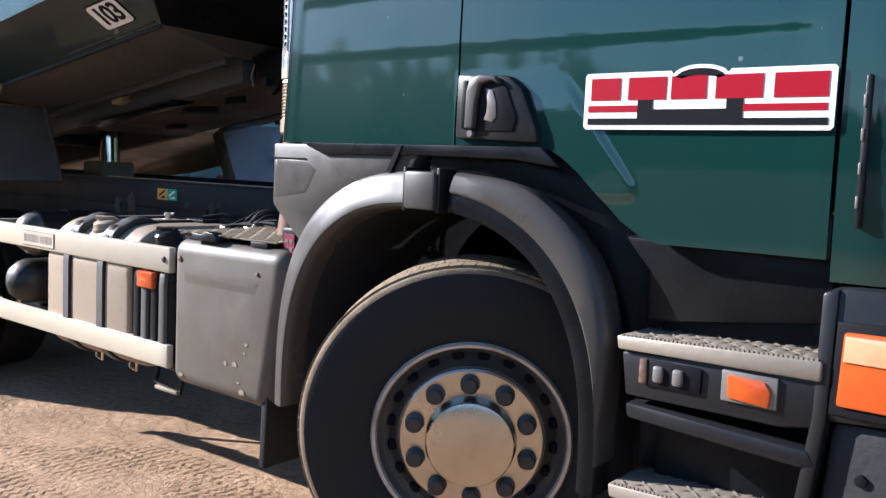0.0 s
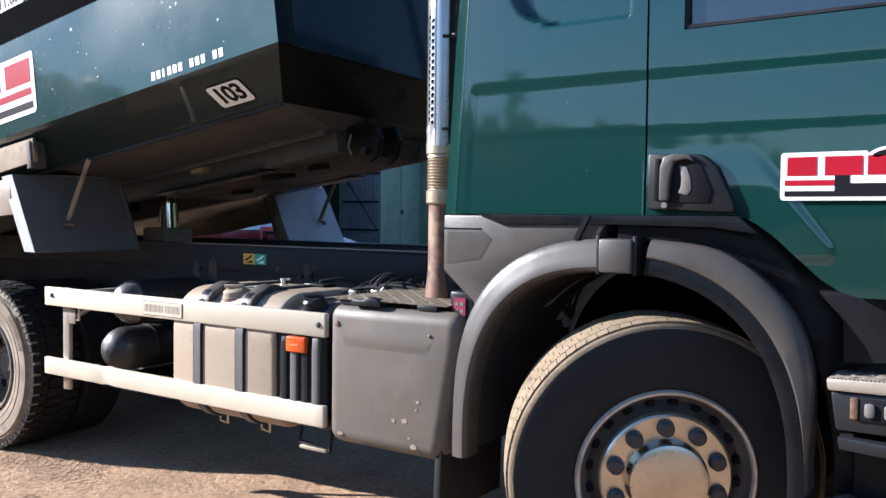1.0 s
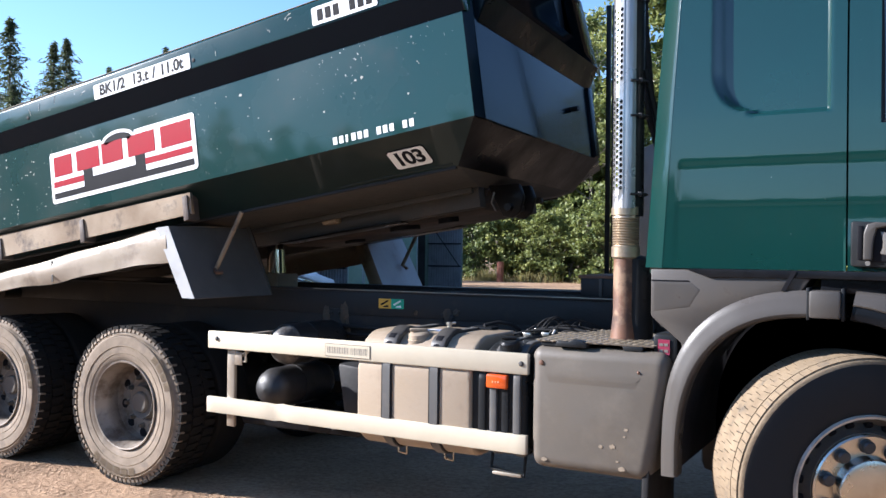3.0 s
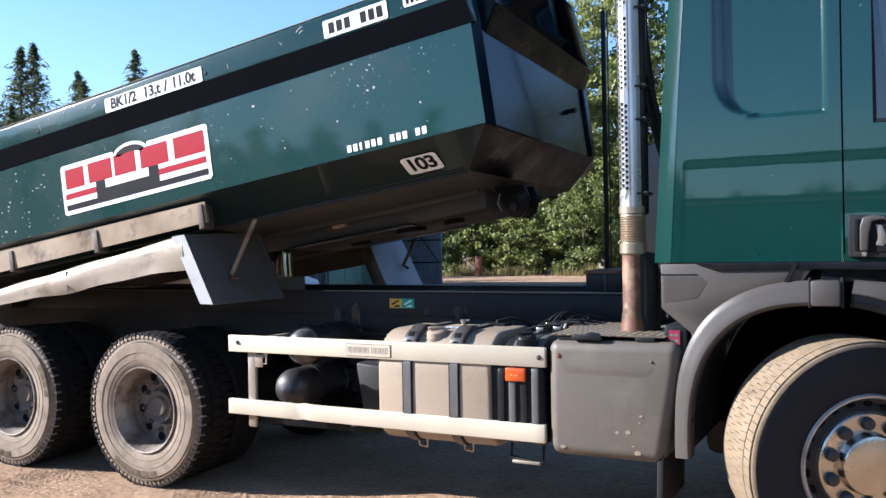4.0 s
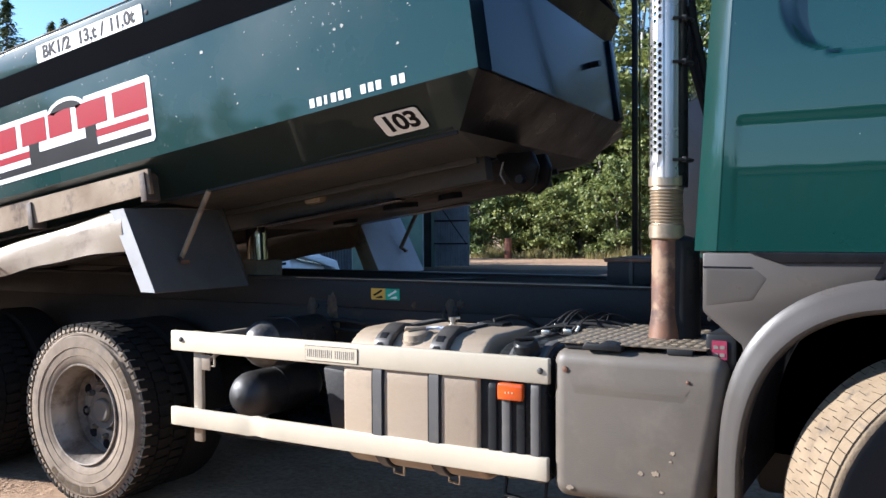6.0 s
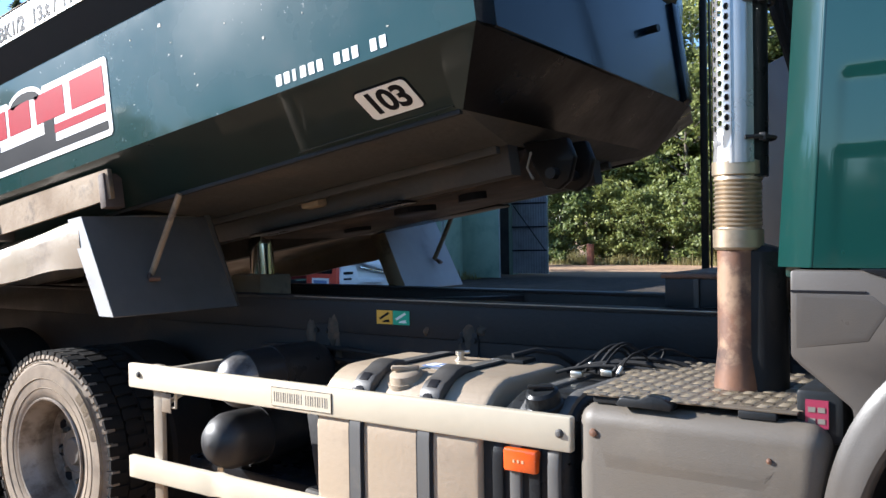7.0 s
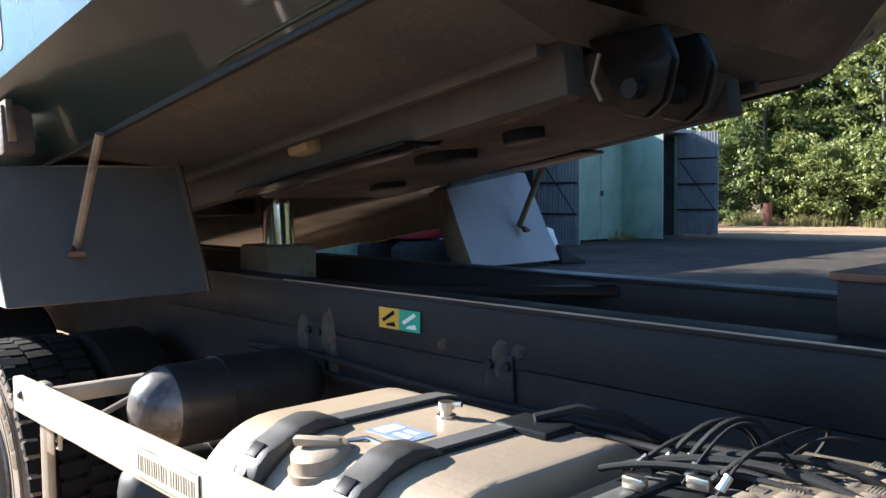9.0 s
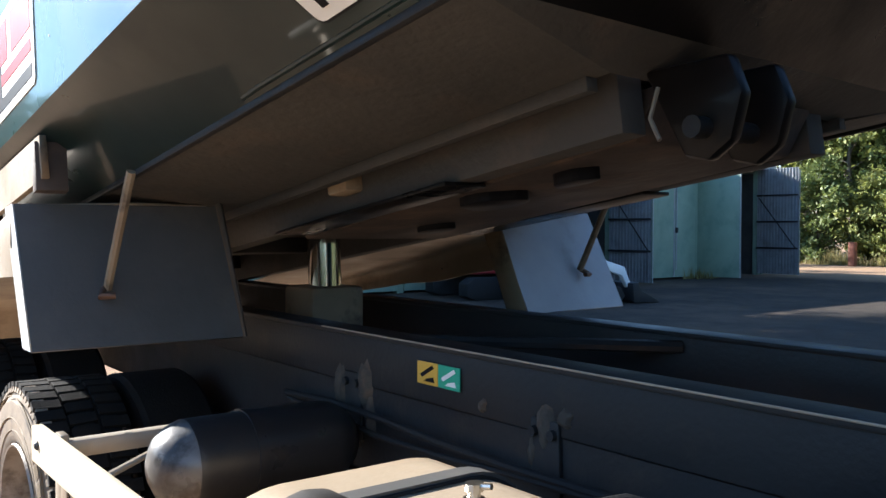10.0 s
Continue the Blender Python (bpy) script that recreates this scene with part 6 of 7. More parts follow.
        if not open_bay:
            face.append([cut(y0, 1.05, P), cut(y1, 1.05, P), cut(y1, 1.36, P), cut(y0, 1.36, P)])
        face.append([cut(y0, 1.36, P), cut(y1, 1.36, P), cut(y1, TOP, P), cut(y0, TOP, P)])
    part("front_rim", sheet(face, 0.02), M_FRONT_SHADE, body, "dark front rim with deep windows")
    # Black back plates put the shade into the rim's windows.
    for y0, y1 in ((0.40, 0.58), (1.30, 1.60)):
        part("recess_shade", sheet([[cut(y0 - 0.01, 1.04, 0.008), cut(y1 + 0.01, 1.04, 0.008), cut(y1 + 0.01, 1.37, 0.008), cut(y0 - 0.01, 1.37, 0.008)]], 0.004), M_INK, body, "black back plate for the shade in the rim window")
    for y in (0.165, 2.02):
        part("rim_end", prism([(nose_x(y), 0.80), (nose_x(y) + P, 0.935), (nose_x(y) + 0.027, TOP), (nose_x(y), TOP)], "y", y - 0.012, y, 0.002), M_FRONT_SHADE, body)
    part("rim_lid", sheet([[cut(0.155, TOP, 0.0), cut(2.02, TOP, 0.0), cut(2.02, TOP, P), cut(0.155, TOP, P)]], 0.01), M_FRONT_SHADE, body)
    part("lock_pin", tube([(nose_x(1.55) - 0.01, 1.55, 0.585), (nose_x(1.55) + 0.055, 1.54, 0.580)], 0.017, 12), M_BLACK, body, "black pin standing out of the front wall")
    # two hanging latch lugs below the front edge
    for y in (0.90, 1.06):
        lug = [(4.90, 0.10), (5.10, 0.08), (5.12, 0.0), (5.085, -0.085), (5.03, -0.115), (4.975, -0.095), (4.95, -0.03)]
        part("latch_lug", prism(lug, "y", y - 0.02, y + 0.02, 0.012), M_CORNER_SHADE, body, "dark rounded latch lug")
    part("latch_bar", tube([(5.03, 0.84, -0.05), (5.03, 1.12, -0.05)], 0.022, 12), M_FRAME, body)
    part("hanging_wire", tube([(4.95, 0.86, 0.05), (4.93, 0.85, -0.01), (4.955, 0.84, -0.06)], 0.005, 6), M_ALU, body)
    tail = sheet([[(-0.25, YW, 0.12), (-0.25, 2.50, 0.12), (-0.32, 2.50, 1.08), (-0.32, YW, 1.08)]], 0.05)
    part("tailgate", tail, M_TIP, body, "green tailgate")
    part("load_floor", sheet([[(-0.2, 0.5, 0.16), (4.80, 0.5, 0.16), (4.80, 2.05, 0.16), (-0.2, 2.05, 0.16)]], 0.01), M_UNDER, body)
    # signs on the side
    company_sign(body, 2.128, 3.460, 0.389, 0.735, YW - 0.0005)
    def bars_b(name, spans, z0, z1, y, mat, label, parent):
        for a, b in spans:
            part(name, boxes(((a, y - 0.0015, z0), (b, y, z1))), mat, parent, label)
    n = [i for i in range(13) if i not in (2, 6, 10)]
    bars_b("phone_bar", [(4.440 + 0.0397 * i, 4.440 + 0.0397 * i + 0.026) for i in n] + [(4.522, 4.536)], 0.332, 0.371, YW - 0.0005, M_SIGNW, "white writing bar", body)
    def rim_sign(name, x0, x1, z0, z1, label):
        bm = bmesh.new()
        r = 0.010
        pts = [(cx + r * math.cos(radians(a)), cz + r * math.sin(radians(a))) for cx, cz, a0 in ((x1 - r, z1 - r, 0), (x0 + r, z1 - r, 90), (x0 + r, z0 + r, 180), (x1 - r, z0 + r, 270)) for a in range(a0, a0 + 91, 30)]
        return part(name, prism(pts, "y", RIM_Y - 0.0045, RIM_Y - 0.001, 0.0, bm), M_SIGNW, body, label)
    weight = rim_sign("weight_sign", 2.700, 3.537, 0.955, 1.047, "white sign with load figures")
    for text, x in (("BK1/2", 2.868), ("13,t", 3.118), ("/", 3.238), ("11,0t", 3.385)):
        words("load_figure", text, 0.094, M_INK, weight, Matrix.Translation((x, RIM_Y - 0.0055, 1.001)) @ FACE, "black load figures")
    plate = rim_sign("plate_sign", 4.437, 4.850, 0.961, 1.058, "white sign with dark bars")
    bars_b("plate_bar", [(4.472 + 0.052 * i, 4.508 + 0.052 * i) for i in range(7) if i != 3], 0.980, 1.040, RIM_Y - 0.0045, M_INK, "dark writing bar", plate)
    maker = rim_sign("maker_sign", 4.950, 5.255, 0.984, 1.053, "white maker's sign")
    bars_b("maker_bar", [(4.966 + 0.029 * i, 4.984 + 0.029 * i) for i in range(10) if i != 5], 0.998, 1.040, RIM_Y - 0.0045, M_INK, "dark bars of writing", maker)
    # fleet number on the tucked lower side
    tilt = math.degrees(math.atan2(0.25, 0.176))
    num = Matrix.Translation((4.812, 0.192, 0.211)) @ Matrix.Rotation(radians(tilt), 4, "X")
    def card(w, h, r, d0, d1):
        pts = [(cx + r * math.cos(radians(a)), cz + r * math.sin(radians(a))) for cx, cz, a0 in ((w - r, h - r, 0), (r - w, h - r, 90), (r - w, r - h, 180), (w - r, r - h, 270)) for a in range(a0, a0 + 91, 30)]
        return prism(pts, "y", d0, d1)
    border = part("number_border", card(0.116, 0.072, 0.022, -0.004, 0.0), M_INK, body, "black rim of the fleet number sign", 35, num)
    part("number_sign", card(0.110, 0.066, 0.018, -0.0055, -0.004), M_SIGNW, border, "white fleet number sign")
    for k, digit in enumerate("103"):
        words("number_digit", digit, 0.132, M_INK, border, Matrix.Translation((0.060 * (k - 1), -0.0065, 0)) @ FACE, "black digit of the fleet number")
    # bolt holes and bare chips in the paint
    for x, z in ((3.562, 0.997), (2.029, 0.985)):
        part("rim_hole", moved(lathe([(0.0001, -0.003), (0.012, -0.002), (0.013, 0.004), (0.0001, 0.004)], 12), pose(x, RIM_Y - 0.001, z)), M_INK, body)
    rnd = random.Random(44)
    chips = [(3.83, 0.742, 0.013), (4.62, 0.640, 0.008), (4.66, 0.645, 0.010), (4.40, 0.520, 0.007), (4.93, 0.500, 0.008), (4.02, 0.450, 0.006)]
    chips += [(rnd.uniform(1.2, 2.1), rnd.uniform(0.36, 0.78), rnd.uniform(0.004, 0.010)) for _ in range(34)] + [(rnd.uniform(3.5, 5.1), rnd.uniform(0.36, 0.78), rnd.uniform(0.003, 0.005)) for _ in range(14)]
    for x, z, r in chips:
        pts = [(x + r * rnd.uniform(0.6, 1.2) * math.cos(2 * math.pi * i / 7), z + r * rnd.uniform(0.5, 1.1) * math.sin(2 * math.pi * i / 7)) for i in range(7)]
        part("paint_chip", prism(pts, "y", YW - 0.0012, YW + 0.002), M_FLAKE, body)
    for k in range(9):
        x, z = rnd.uniform(1.4, 2.6) if k < 5 else rnd.uniform(3.6, 4.3), rnd.uniform(0.965, 1.07)
        a, L = rnd.uniform(0.3, 2.6), rnd.uniform(0.02, 0.06)
        part("scratch", tube([(x, RIM_Y + 0.001, z), (x + L * 0.5 * math.cos(a), RIM_Y + 0.001, z + L * 0.5 * math.sin(a) + 0.006), (x + L * math.cos(a), RIM_Y + 0.001, max(0.955, min(1.08, z + L * math.sin(a))))], 0.003, 5), M_FLAKE, body, "pale scratch in the rim paint")
    return body


tipper()


def lift_cylinder():
    base = boxes(((-3.97, 1.10, 1.00), (-3.73, 1.34, 1.285), 0.02))
    part("cylinder_base", base, M_SAND, truck, "mud-caked cylinder base block")
    c = part("lift_cylinder", tube([(-3.84, 1.22, 1.28), (-3.85, 1.22, 1.50)], 0.066, 28), M_CHROME, truck, "bright chrome lifting cylinder", 40)
    part("cylinder_stage", tube([(-3.85, 1.22, 1.50), (-3.875, 1.22, 1.70)], 0.050, 28), M_CHROME, c, "upper chrome stage", 40)
    part("cylinder_collar", tube([(-3.849, 1.22, 1.492), (-3.851, 1.22, 1.528)], 0.073, 28), M_BLACK, c, "dark collar", 40)
    part("hinge_bar", tube([(-6.3, 0.7, 1.08), (-6.3, 1.85, 1.08)], 0.05, 14), M_FRAME, truck)


lift_cylinder()


# ---- the shed ----
def corrugated(w, h, pitch=0.11, depth=0.028):
    """A ribbed sheet in the xz plane from 0 to w and 0 to h, ribs upright."""
    bm = bmesh.new()
    cols, x = [], 0.0
    while x < w - 0.001:
        for dx, d in ((0.0, 0.0), (0.3, 0.0), (0.42, depth), (0.85, depth), (0.97, 0.0)):
            xx = min(w, x + dx * pitch)
            cols.append((xx, d))
        x += pitch
    vs = [[bm.verts.new((a, d, z)) for a, d in cols] for z in (0.0, h)]
    for i in range(len(cols) - 1):
        if cols[i + 1][0] - cols[i][0] > 1e-5:
            bm.faces.new((vs[0][i], vs[0][i + 1], vs[1][i + 1], vs[1][i]))
    bmesh.ops.solidify(bm, geom=bm.faces[:], thickness=0.006)
    return bm


def shed():
    s = thing("storage_shed", "long green sheet-steel storage shed with open doors", "shed")
    X, H = -17.5, 3.62
    part("roof", prism([(X + 0.35, H + 0.12), (X + 0.35, H + 0.02), (X - 6.2, H - 0.20), (X - 6.2, H - 0.08)], "y", 1.7, 26.9, 0.01), M_SHEDI, s, "flat grey sheet roof")
    part("roof_edge", boxes(((X + 0.34, 1.7, H + 0.02), (X + 0.40, 26.9, H + 0.15), 0.01)), M_SHEDI, s)
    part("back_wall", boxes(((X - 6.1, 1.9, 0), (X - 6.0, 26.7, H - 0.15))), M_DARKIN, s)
    for y in (1.9, 26.65):
        part("end_wall", boxes(((X - 6.0, y, 0), (X, y + 0.1, H - 0.02))), M_SHEDG, s, "green end wall")
    part("fixed_panel", boxes(((X - 0.05, 18.86, 0.0), (X - 0.005, 20.40, H - 0.04), 0.004)), M_SHEDG, s, "fixed green sheet panel")
    for y in (3.2, 7.15, 11.1, 15.40, 18.65, 20.40, 22.75, 26.35):
        part("door_post", boxes(((X - 0.15, y, 0), (X + 0.02, y + 0.20, H + 0.0), 0.01)), M_SHEDG, s, "green door post")
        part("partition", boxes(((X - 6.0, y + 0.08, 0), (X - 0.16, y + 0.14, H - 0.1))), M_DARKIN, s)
    bays = ((3.40, 7.15, False), (7.35, 11.10, False), (11.30, 15.40, False), (15.60, 18.65, True), (20.60, 22.75, False), (22.95, 26.35, True))
    for y0, y1, is_open in bays:
        w = 1.53 if is_open else (y1 - y0) / 2 - 0.01
        for k in (0, 1):
            # a leaf: green outside, ribbed bare sheet inside, hinge at its x = 0
            sign = 1 if k == 0 else -1
            if is_open:
                turn = 90 - sign * (88 if k == 0 else 92)
            else:
                turn = 90
            base = pose(X + 0.02, y0 if k == 0 else y1, 0.06, 0, 0, turn)
            outer = boxes(((0.0, -0.03, 0.0), (w, 0.0, H - 0.10), 0.004))
            if k:
                for v in outer.verts:
                    v.co.x *= -1
                bmesh.ops.reverse_faces(outer, faces=outer.faces[:])
            leaf = part("door_leaf", outer, M_SHEDG, s, "open door leaf, green outside" if is_open else "closed green door leaf", 35, base)
            ribs = corrugated(w - 0.02, H - 0.02)
            for v in ribs.verts:
                v.co.x = (v.co.x + 0.01) * sign
                v.co.y += 0.012
            part("ribbed_lining", ribs, M_SHEDI, leaf, "bare ribbed sheet inside", 30)
            for z in (0.85, 1.75, 2.65):
                x0, x1 = sorted((0.02 * sign, (w - 0.02) * sign))
                part("leaf_rail", boxes(((x0, 0.05, z), (x1, 0.09, z + 0.06), 0.004)), M_FRAME, leaf)
            part("leaf_brace", tube([(0.1 * sign, 0.075, 2.6), ((w - 0.1) * sign, 0.075, 0.9)], 0.02, 6), M_FRAME, leaf)
            part("leaf_edge", boxes(((min((w - 0.02) * sign, w * sign), -0.04, 0.0), (max((w - 0.02) * sign, w * sign), 0.0, H - 0.1))), M_SHEDI, leaf)
        if not is_open:
            ym = (y0 + y1) / 2
            part("lock_bar", tube([(X + 0.075, ym + 0.08, 0.3), (X + 0.075, ym + 0.08, 3.2)], 0.018, 8), M_SHEDI, s, "upright lock bar")
            part("lock_box", boxes(((X + 0.05, ym + 0.03, 1.45), (X + 0.11, ym + 0.14, 1.62), 0.008)), M_FRAME, s)
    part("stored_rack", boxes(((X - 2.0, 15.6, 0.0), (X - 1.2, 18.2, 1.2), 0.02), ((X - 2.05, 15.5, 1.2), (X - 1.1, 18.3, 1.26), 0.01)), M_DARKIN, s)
    return s


shed()


# ---- machines by the shed ----
def skid_steer():
    t = thing("skid_steer_loader", "white compact track loader with a red tailgate", "loader", m=pose(-13.55, 11.75, 0, 0, 0, -11))
    # its own space: tail at y = 0, heads to +y, near side at x = +0.75
    body = prism([(0.02, 0.30), (0.0, 1.05), (0.12, 1.12), (0.55, 1.15), (1.15, 1.12), (1.35, 1.0), (1.60, 0.85), (1.6, 0.30)], "x", -0.52, 0.52, 0.03)
    b = part("body", body, M_MWHITE, t, "white machine body")
    part("cab_glass", prism([(0.36, 1.13), (0.40, 1.62), (0.98, 1.60), (1.18, 1.10)], "x", -0.50, 0.50, 0.03), M_INK, t, "dark caged cab")
    tail = part("tailgate", boxes(((-0.58, -0.06, 0.28), (0.58, 0.05, 1.10), 0.04)), M_MRED, t, "red tailgate")
    part("tail_window", boxes(((-0.44, -0.075, 0.72), (0.44, -0.05, 1.0), 0.02)), M_INK, tail, "dark grille")
    part("tail_grille_bars", boxes(((-0.2, -0.09, 0.80), (0.2, -0.07, 0.92), 0.01), ((-0.40, -0.09, 0.86), (-0.28, -0.07, 0.94), 0.01), ((0.28, -0.09, 0.86), (0.40, -0.07, 0.94), 0.01)), M_MDRED, tail)
    lab = part("tail_sign", boxes(((-0.32, -0.07, 0.32), (0.32, -0.055, 0.62))), M_SIGNW, tail, "white sign with dark bars")
    part("sign_bars", boxes(((-0.25, -0.075, 0.50), (0.25, -0.07, 0.57)), ((-0.28, -0.075, 0.42), (0.28, -0.07, 0.46)), ((-0.28, -0.075, 0.35), (0.28, -0.07, 0.39))), M_BLUE, tail)
    for s in (-1, 1):
        arm = prism([(0.03, 0.98), (0.10, 1.08), (0.50, 1.10), (1.30, 0.92), (1.85, 0.76), (2.08, 0.24), (2.00, 0.20), (1.78, 0.58), (1.25, 0.74), (0.60, 0.93), (0.3, 0.90)], "x", *sorted((s * 0.56, s * 0.70)), 0.025)
        part("lift_arm", arm, M_MWHITE, t, "white lift arm")
        part("arm_link", prism([(0.02, 0.35), (0.05, 0.95), (0.42, 0.98), (0.52, 0.62), (1.25, 0.58), (1.22, 0.48), (0.55, 0.50), (0.40, 0.36)], "x", *sorted((s * 0.54, s * 0.64)), 0.02), M_MWHITE, t)
        part("arm_cylinder", tube([(s * 0.62, 0.55, 0.85), (s * 0.62, 1.5, 0.66)], 0.03, 10), M_CHROME, t)
        part("arm_mark", boxes(((min(s * 0.70, s * 0.706), 0.55, 0.98), (max(s * 0.70, s * 0.706), 0.95, 1.03))), M_MRED, t)
        part("name_bars", boxes(((min(s * 0.64, s * 0.635), 0.10, 0.70), (max(s * 0.64, s * 0.645), 0.36, 0.76)), ((min(s * 0.64, s * 0.635), 0.10, 0.58), (max(s * 0.64, s * 0.645), 0.32, 0.62))), M_INK, t)
        tr = prism([(0.25, 0.0), (1.55, 0.0), (1.72, 0.16), (1.6, 0.36), (1.0, 0.44), (0.45, 0.44), (0.18, 0.36), (0.12, 0.16)], "x", *sorted((s * 0.54, s * 0.90)), 0.03)
        track = part("rubber_track", tr, M_RUBBER, t, "black rubber track")
        for i in range(4):
            part("track_roller", moved(lathe([(0.0001, -0.01), (0.10, -0.01), (0.11, 0.01), (0.0001, 0.02)], 16), pose(s * 0.905, 0.40 + 0.33 * i, 0.15, 0, 0, 90 * s)), M_FRAME, track)
    bucket = prism([(1.95, 0.02), (2.60, 0.0), (2.63, 0.03), (2.15, 0.26), (2.06, 0.44), (1.92, 0.42)], "x", -0.88, 0.88, 0.015)
    part("bucket", bucket, M_FRAME, t, "dark steel bucket")


def excavator():
    t = thing("small_excavator", "white and dark red small excavator parked behind the loader", "excavator", m=pose(-15.6, 12.3, 0, 0, 0, -8))
    part("counterweight", prism([(-0.9, 0.55), (0.9, 0.55), (0.95, 1.0), (-0.95, 1.0)], "y", -0.95, 0.8, 0.08), M_MDRED, t, "dark red counterweight")
    part("weight_bars", boxes(((-0.5, -0.97, 0.72), (-0.05, -0.94, 0.80))), M_MWHITE, t)
    part("engine_hood", prism([(-0.9, 1.0), (0.9, 1.0), (0.7, 1.32), (-0.8, 1.45)], "y", -0.85, 0.8, 0.06), M_MWHITE, t, "white engine hood")
    part("cab_frame", prism([(-0.85, 1.0), (0.15, 1.0), (0.05, 2.2), (-0.75, 2.2)], "y", 0.0, 1.0, 0.05), M_MWHITE, t, "white cab")
    part("cab_window", prism([(0.05, 1.35), (0.158, 1.35), (0.11, 2.05), (0.0, 2.05)], "y", 0.12, 0.9, 0.01), M_INK, t, "dark cab window")
    for a, b in ((-0.55, -0.2), (-0.05, 0.3)):
        part("hood_window", boxes(((a, -0.80, 1.08), (b, -0.72, 1.30), 0.01)), M_INK, t)
    for s in (-1, 1):
        part("track", prism([(-1.1, 0.08), (-0.9, 0.0), (0.9, 0.0), (1.1, 0.1), (1.1, 0.38), (0.9, 0.5), (-0.9, 0.5), (-1.1, 0.36)], "x", *sorted((s * 0.55, s * 0.95)), 0.03), M_RUBBER, t, "rubber track")
    part("boom", tube([(0.4, 0.9, 1.1), (0.4, 1.6, 2.2), (0.4, 2.45, 2.35)], [0.10, 0.10, 0.08], 8), M_MWHITE, t, "white boom")
    part("stick", tube([(0.4, 2.5, 2.40), (0.4, 2.35, 1.15)], [0.06, 0.05], 8), M_MWHITE, t)
    part("digging_bucket", prism([(1.9, 0.75), (2.45, 0.75), (2.5, 1.2), (2.2, 1.25)], "x", 0.15, 0.65, 0.03), M_FRAME, t)


skid_steer()
excavator()


def post(x, y, h, w, name, label):
    p = prism([(x - w, y - w), (x + w, y - w), (x + w, y + w), (x - w, y + w)], "z", -0.1, h, 0.02)
    return tagged(part(name, p, M_POST), label, "post")


post(-19.2, 36.6, 1.05, 0.14, "gate_post", "short rust-red steel post by the trees")
post(-22.6, 37.4, 1.0, 0.14, "gate_post", "short rust-red steel post by the trees")
pole = tagged(part("flag_pole", tube([(-20, 30.6, 0), (-20, 30.6, 7.1)], [0.07, 0.05], 10), M_MWHITE), "tall thin white pole behind the shed", "pole")


# ---- trees ----
def add_leaf(vs, fs, c, size, rnd, flat=0.3):
    n = Vector((rnd.gauss(0, 1), rnd.gauss(0, 1), rnd.gauss(0, 1) + flat)).normalized()
    a = n.orthogonal().normalized()
    a = (Matrix.Rotation(rnd.uniform(0, 6.28), 3, n) @ a) * size
    b = n.cross(a).normalized() * size * 0.55
    i = len(vs)
    vs.extend((c - a, c + b, c + a, c - b))
    fs.append((i, i + 1, i + 2, i + 3))


def raw_mesh(name, vs, fs, mat):
    me = bpy.data.meshes.new(name)
    me.from_pydata([tuple(v) for v in vs], [], fs)
    me.materials.append(mat)
    return me


def broad_tree(seed, h, spread, clumps, leaves, birch, low):
    rnd = random.Random(seed)
    bm = bmesh.new()
    lean = Vector((rnd.uniform(-0.4, 0.4), rnd.uniform(-0.4, 0.4), 0))
    stem = [Vector((0, 0, -0.1)) + lean * (i / 8) ** 1.5 + Vector((0.06 * math.sin(i * 1.3 + seed), 0.06 * math.cos(i * 1.7), h * 0.97 * i / 8)) for i in range(9)]
    tube(stem, [0.16 * h / 10 * (1 - 0.11 * i) for i in range(9)], 8, bm)
    tips = []
    for k in range(26):
        u = low + (0.97 - low) * (k / 25)
        i = min(7, int(u * 8))
        p = stem[i].lerp(stem[i + 1], u * 8 - i)
        a = k * 2.4 + rnd.uniform(-0.5, 0.5)
        env = math.sin(math.pi * min(1, 0.12 + (u - low) / (1 - low) * 0.86)) ** 0.7
        L = spread * env * rnd.uniform(0.6, 1.15)
        d = Vector((math.cos(a), math.sin(a), rnd.uniform(0.25, 0.75)))
        e = p + d * L * 0.6
        f = e + Vector((d.x * 0.4, d.y * 0.4, rnd.uniform(-0.15, 0.35))) * L
        tube([p, e, f], [0.035 * h / 10, 0.022 * h / 10, 0.008], 5, bm)
        tips += [(p.lerp(e, 0.5), L), (e, L), (e.lerp(f, 0.5), L), (f, L)]
    vs, fs = [], []
    for c in range(clumps):
        q, L = tips[rnd.randrange(len(tips))]
        cen = q + Vector((rnd.gauss(0, 0.28), rnd.gauss(0, 0.28), rnd.gauss(0, 0.28))) * (0.5 + 0.4 * L)
        r = rnd.uniform(0.20, 0.52)
        for _ in range(leaves):
            g = Vector((rnd.gauss(0, 1), rnd.gauss(0, 1), rnd.gauss(0, 0.6))) * r * 0.55
            add_leaf(vs, fs, cen + g, rnd.uniform(0.07, 0.15), rnd)
    return bm, raw_mesh("crown", vs, fs, M_LEAF), M_BIRCH if birch else M_BARK


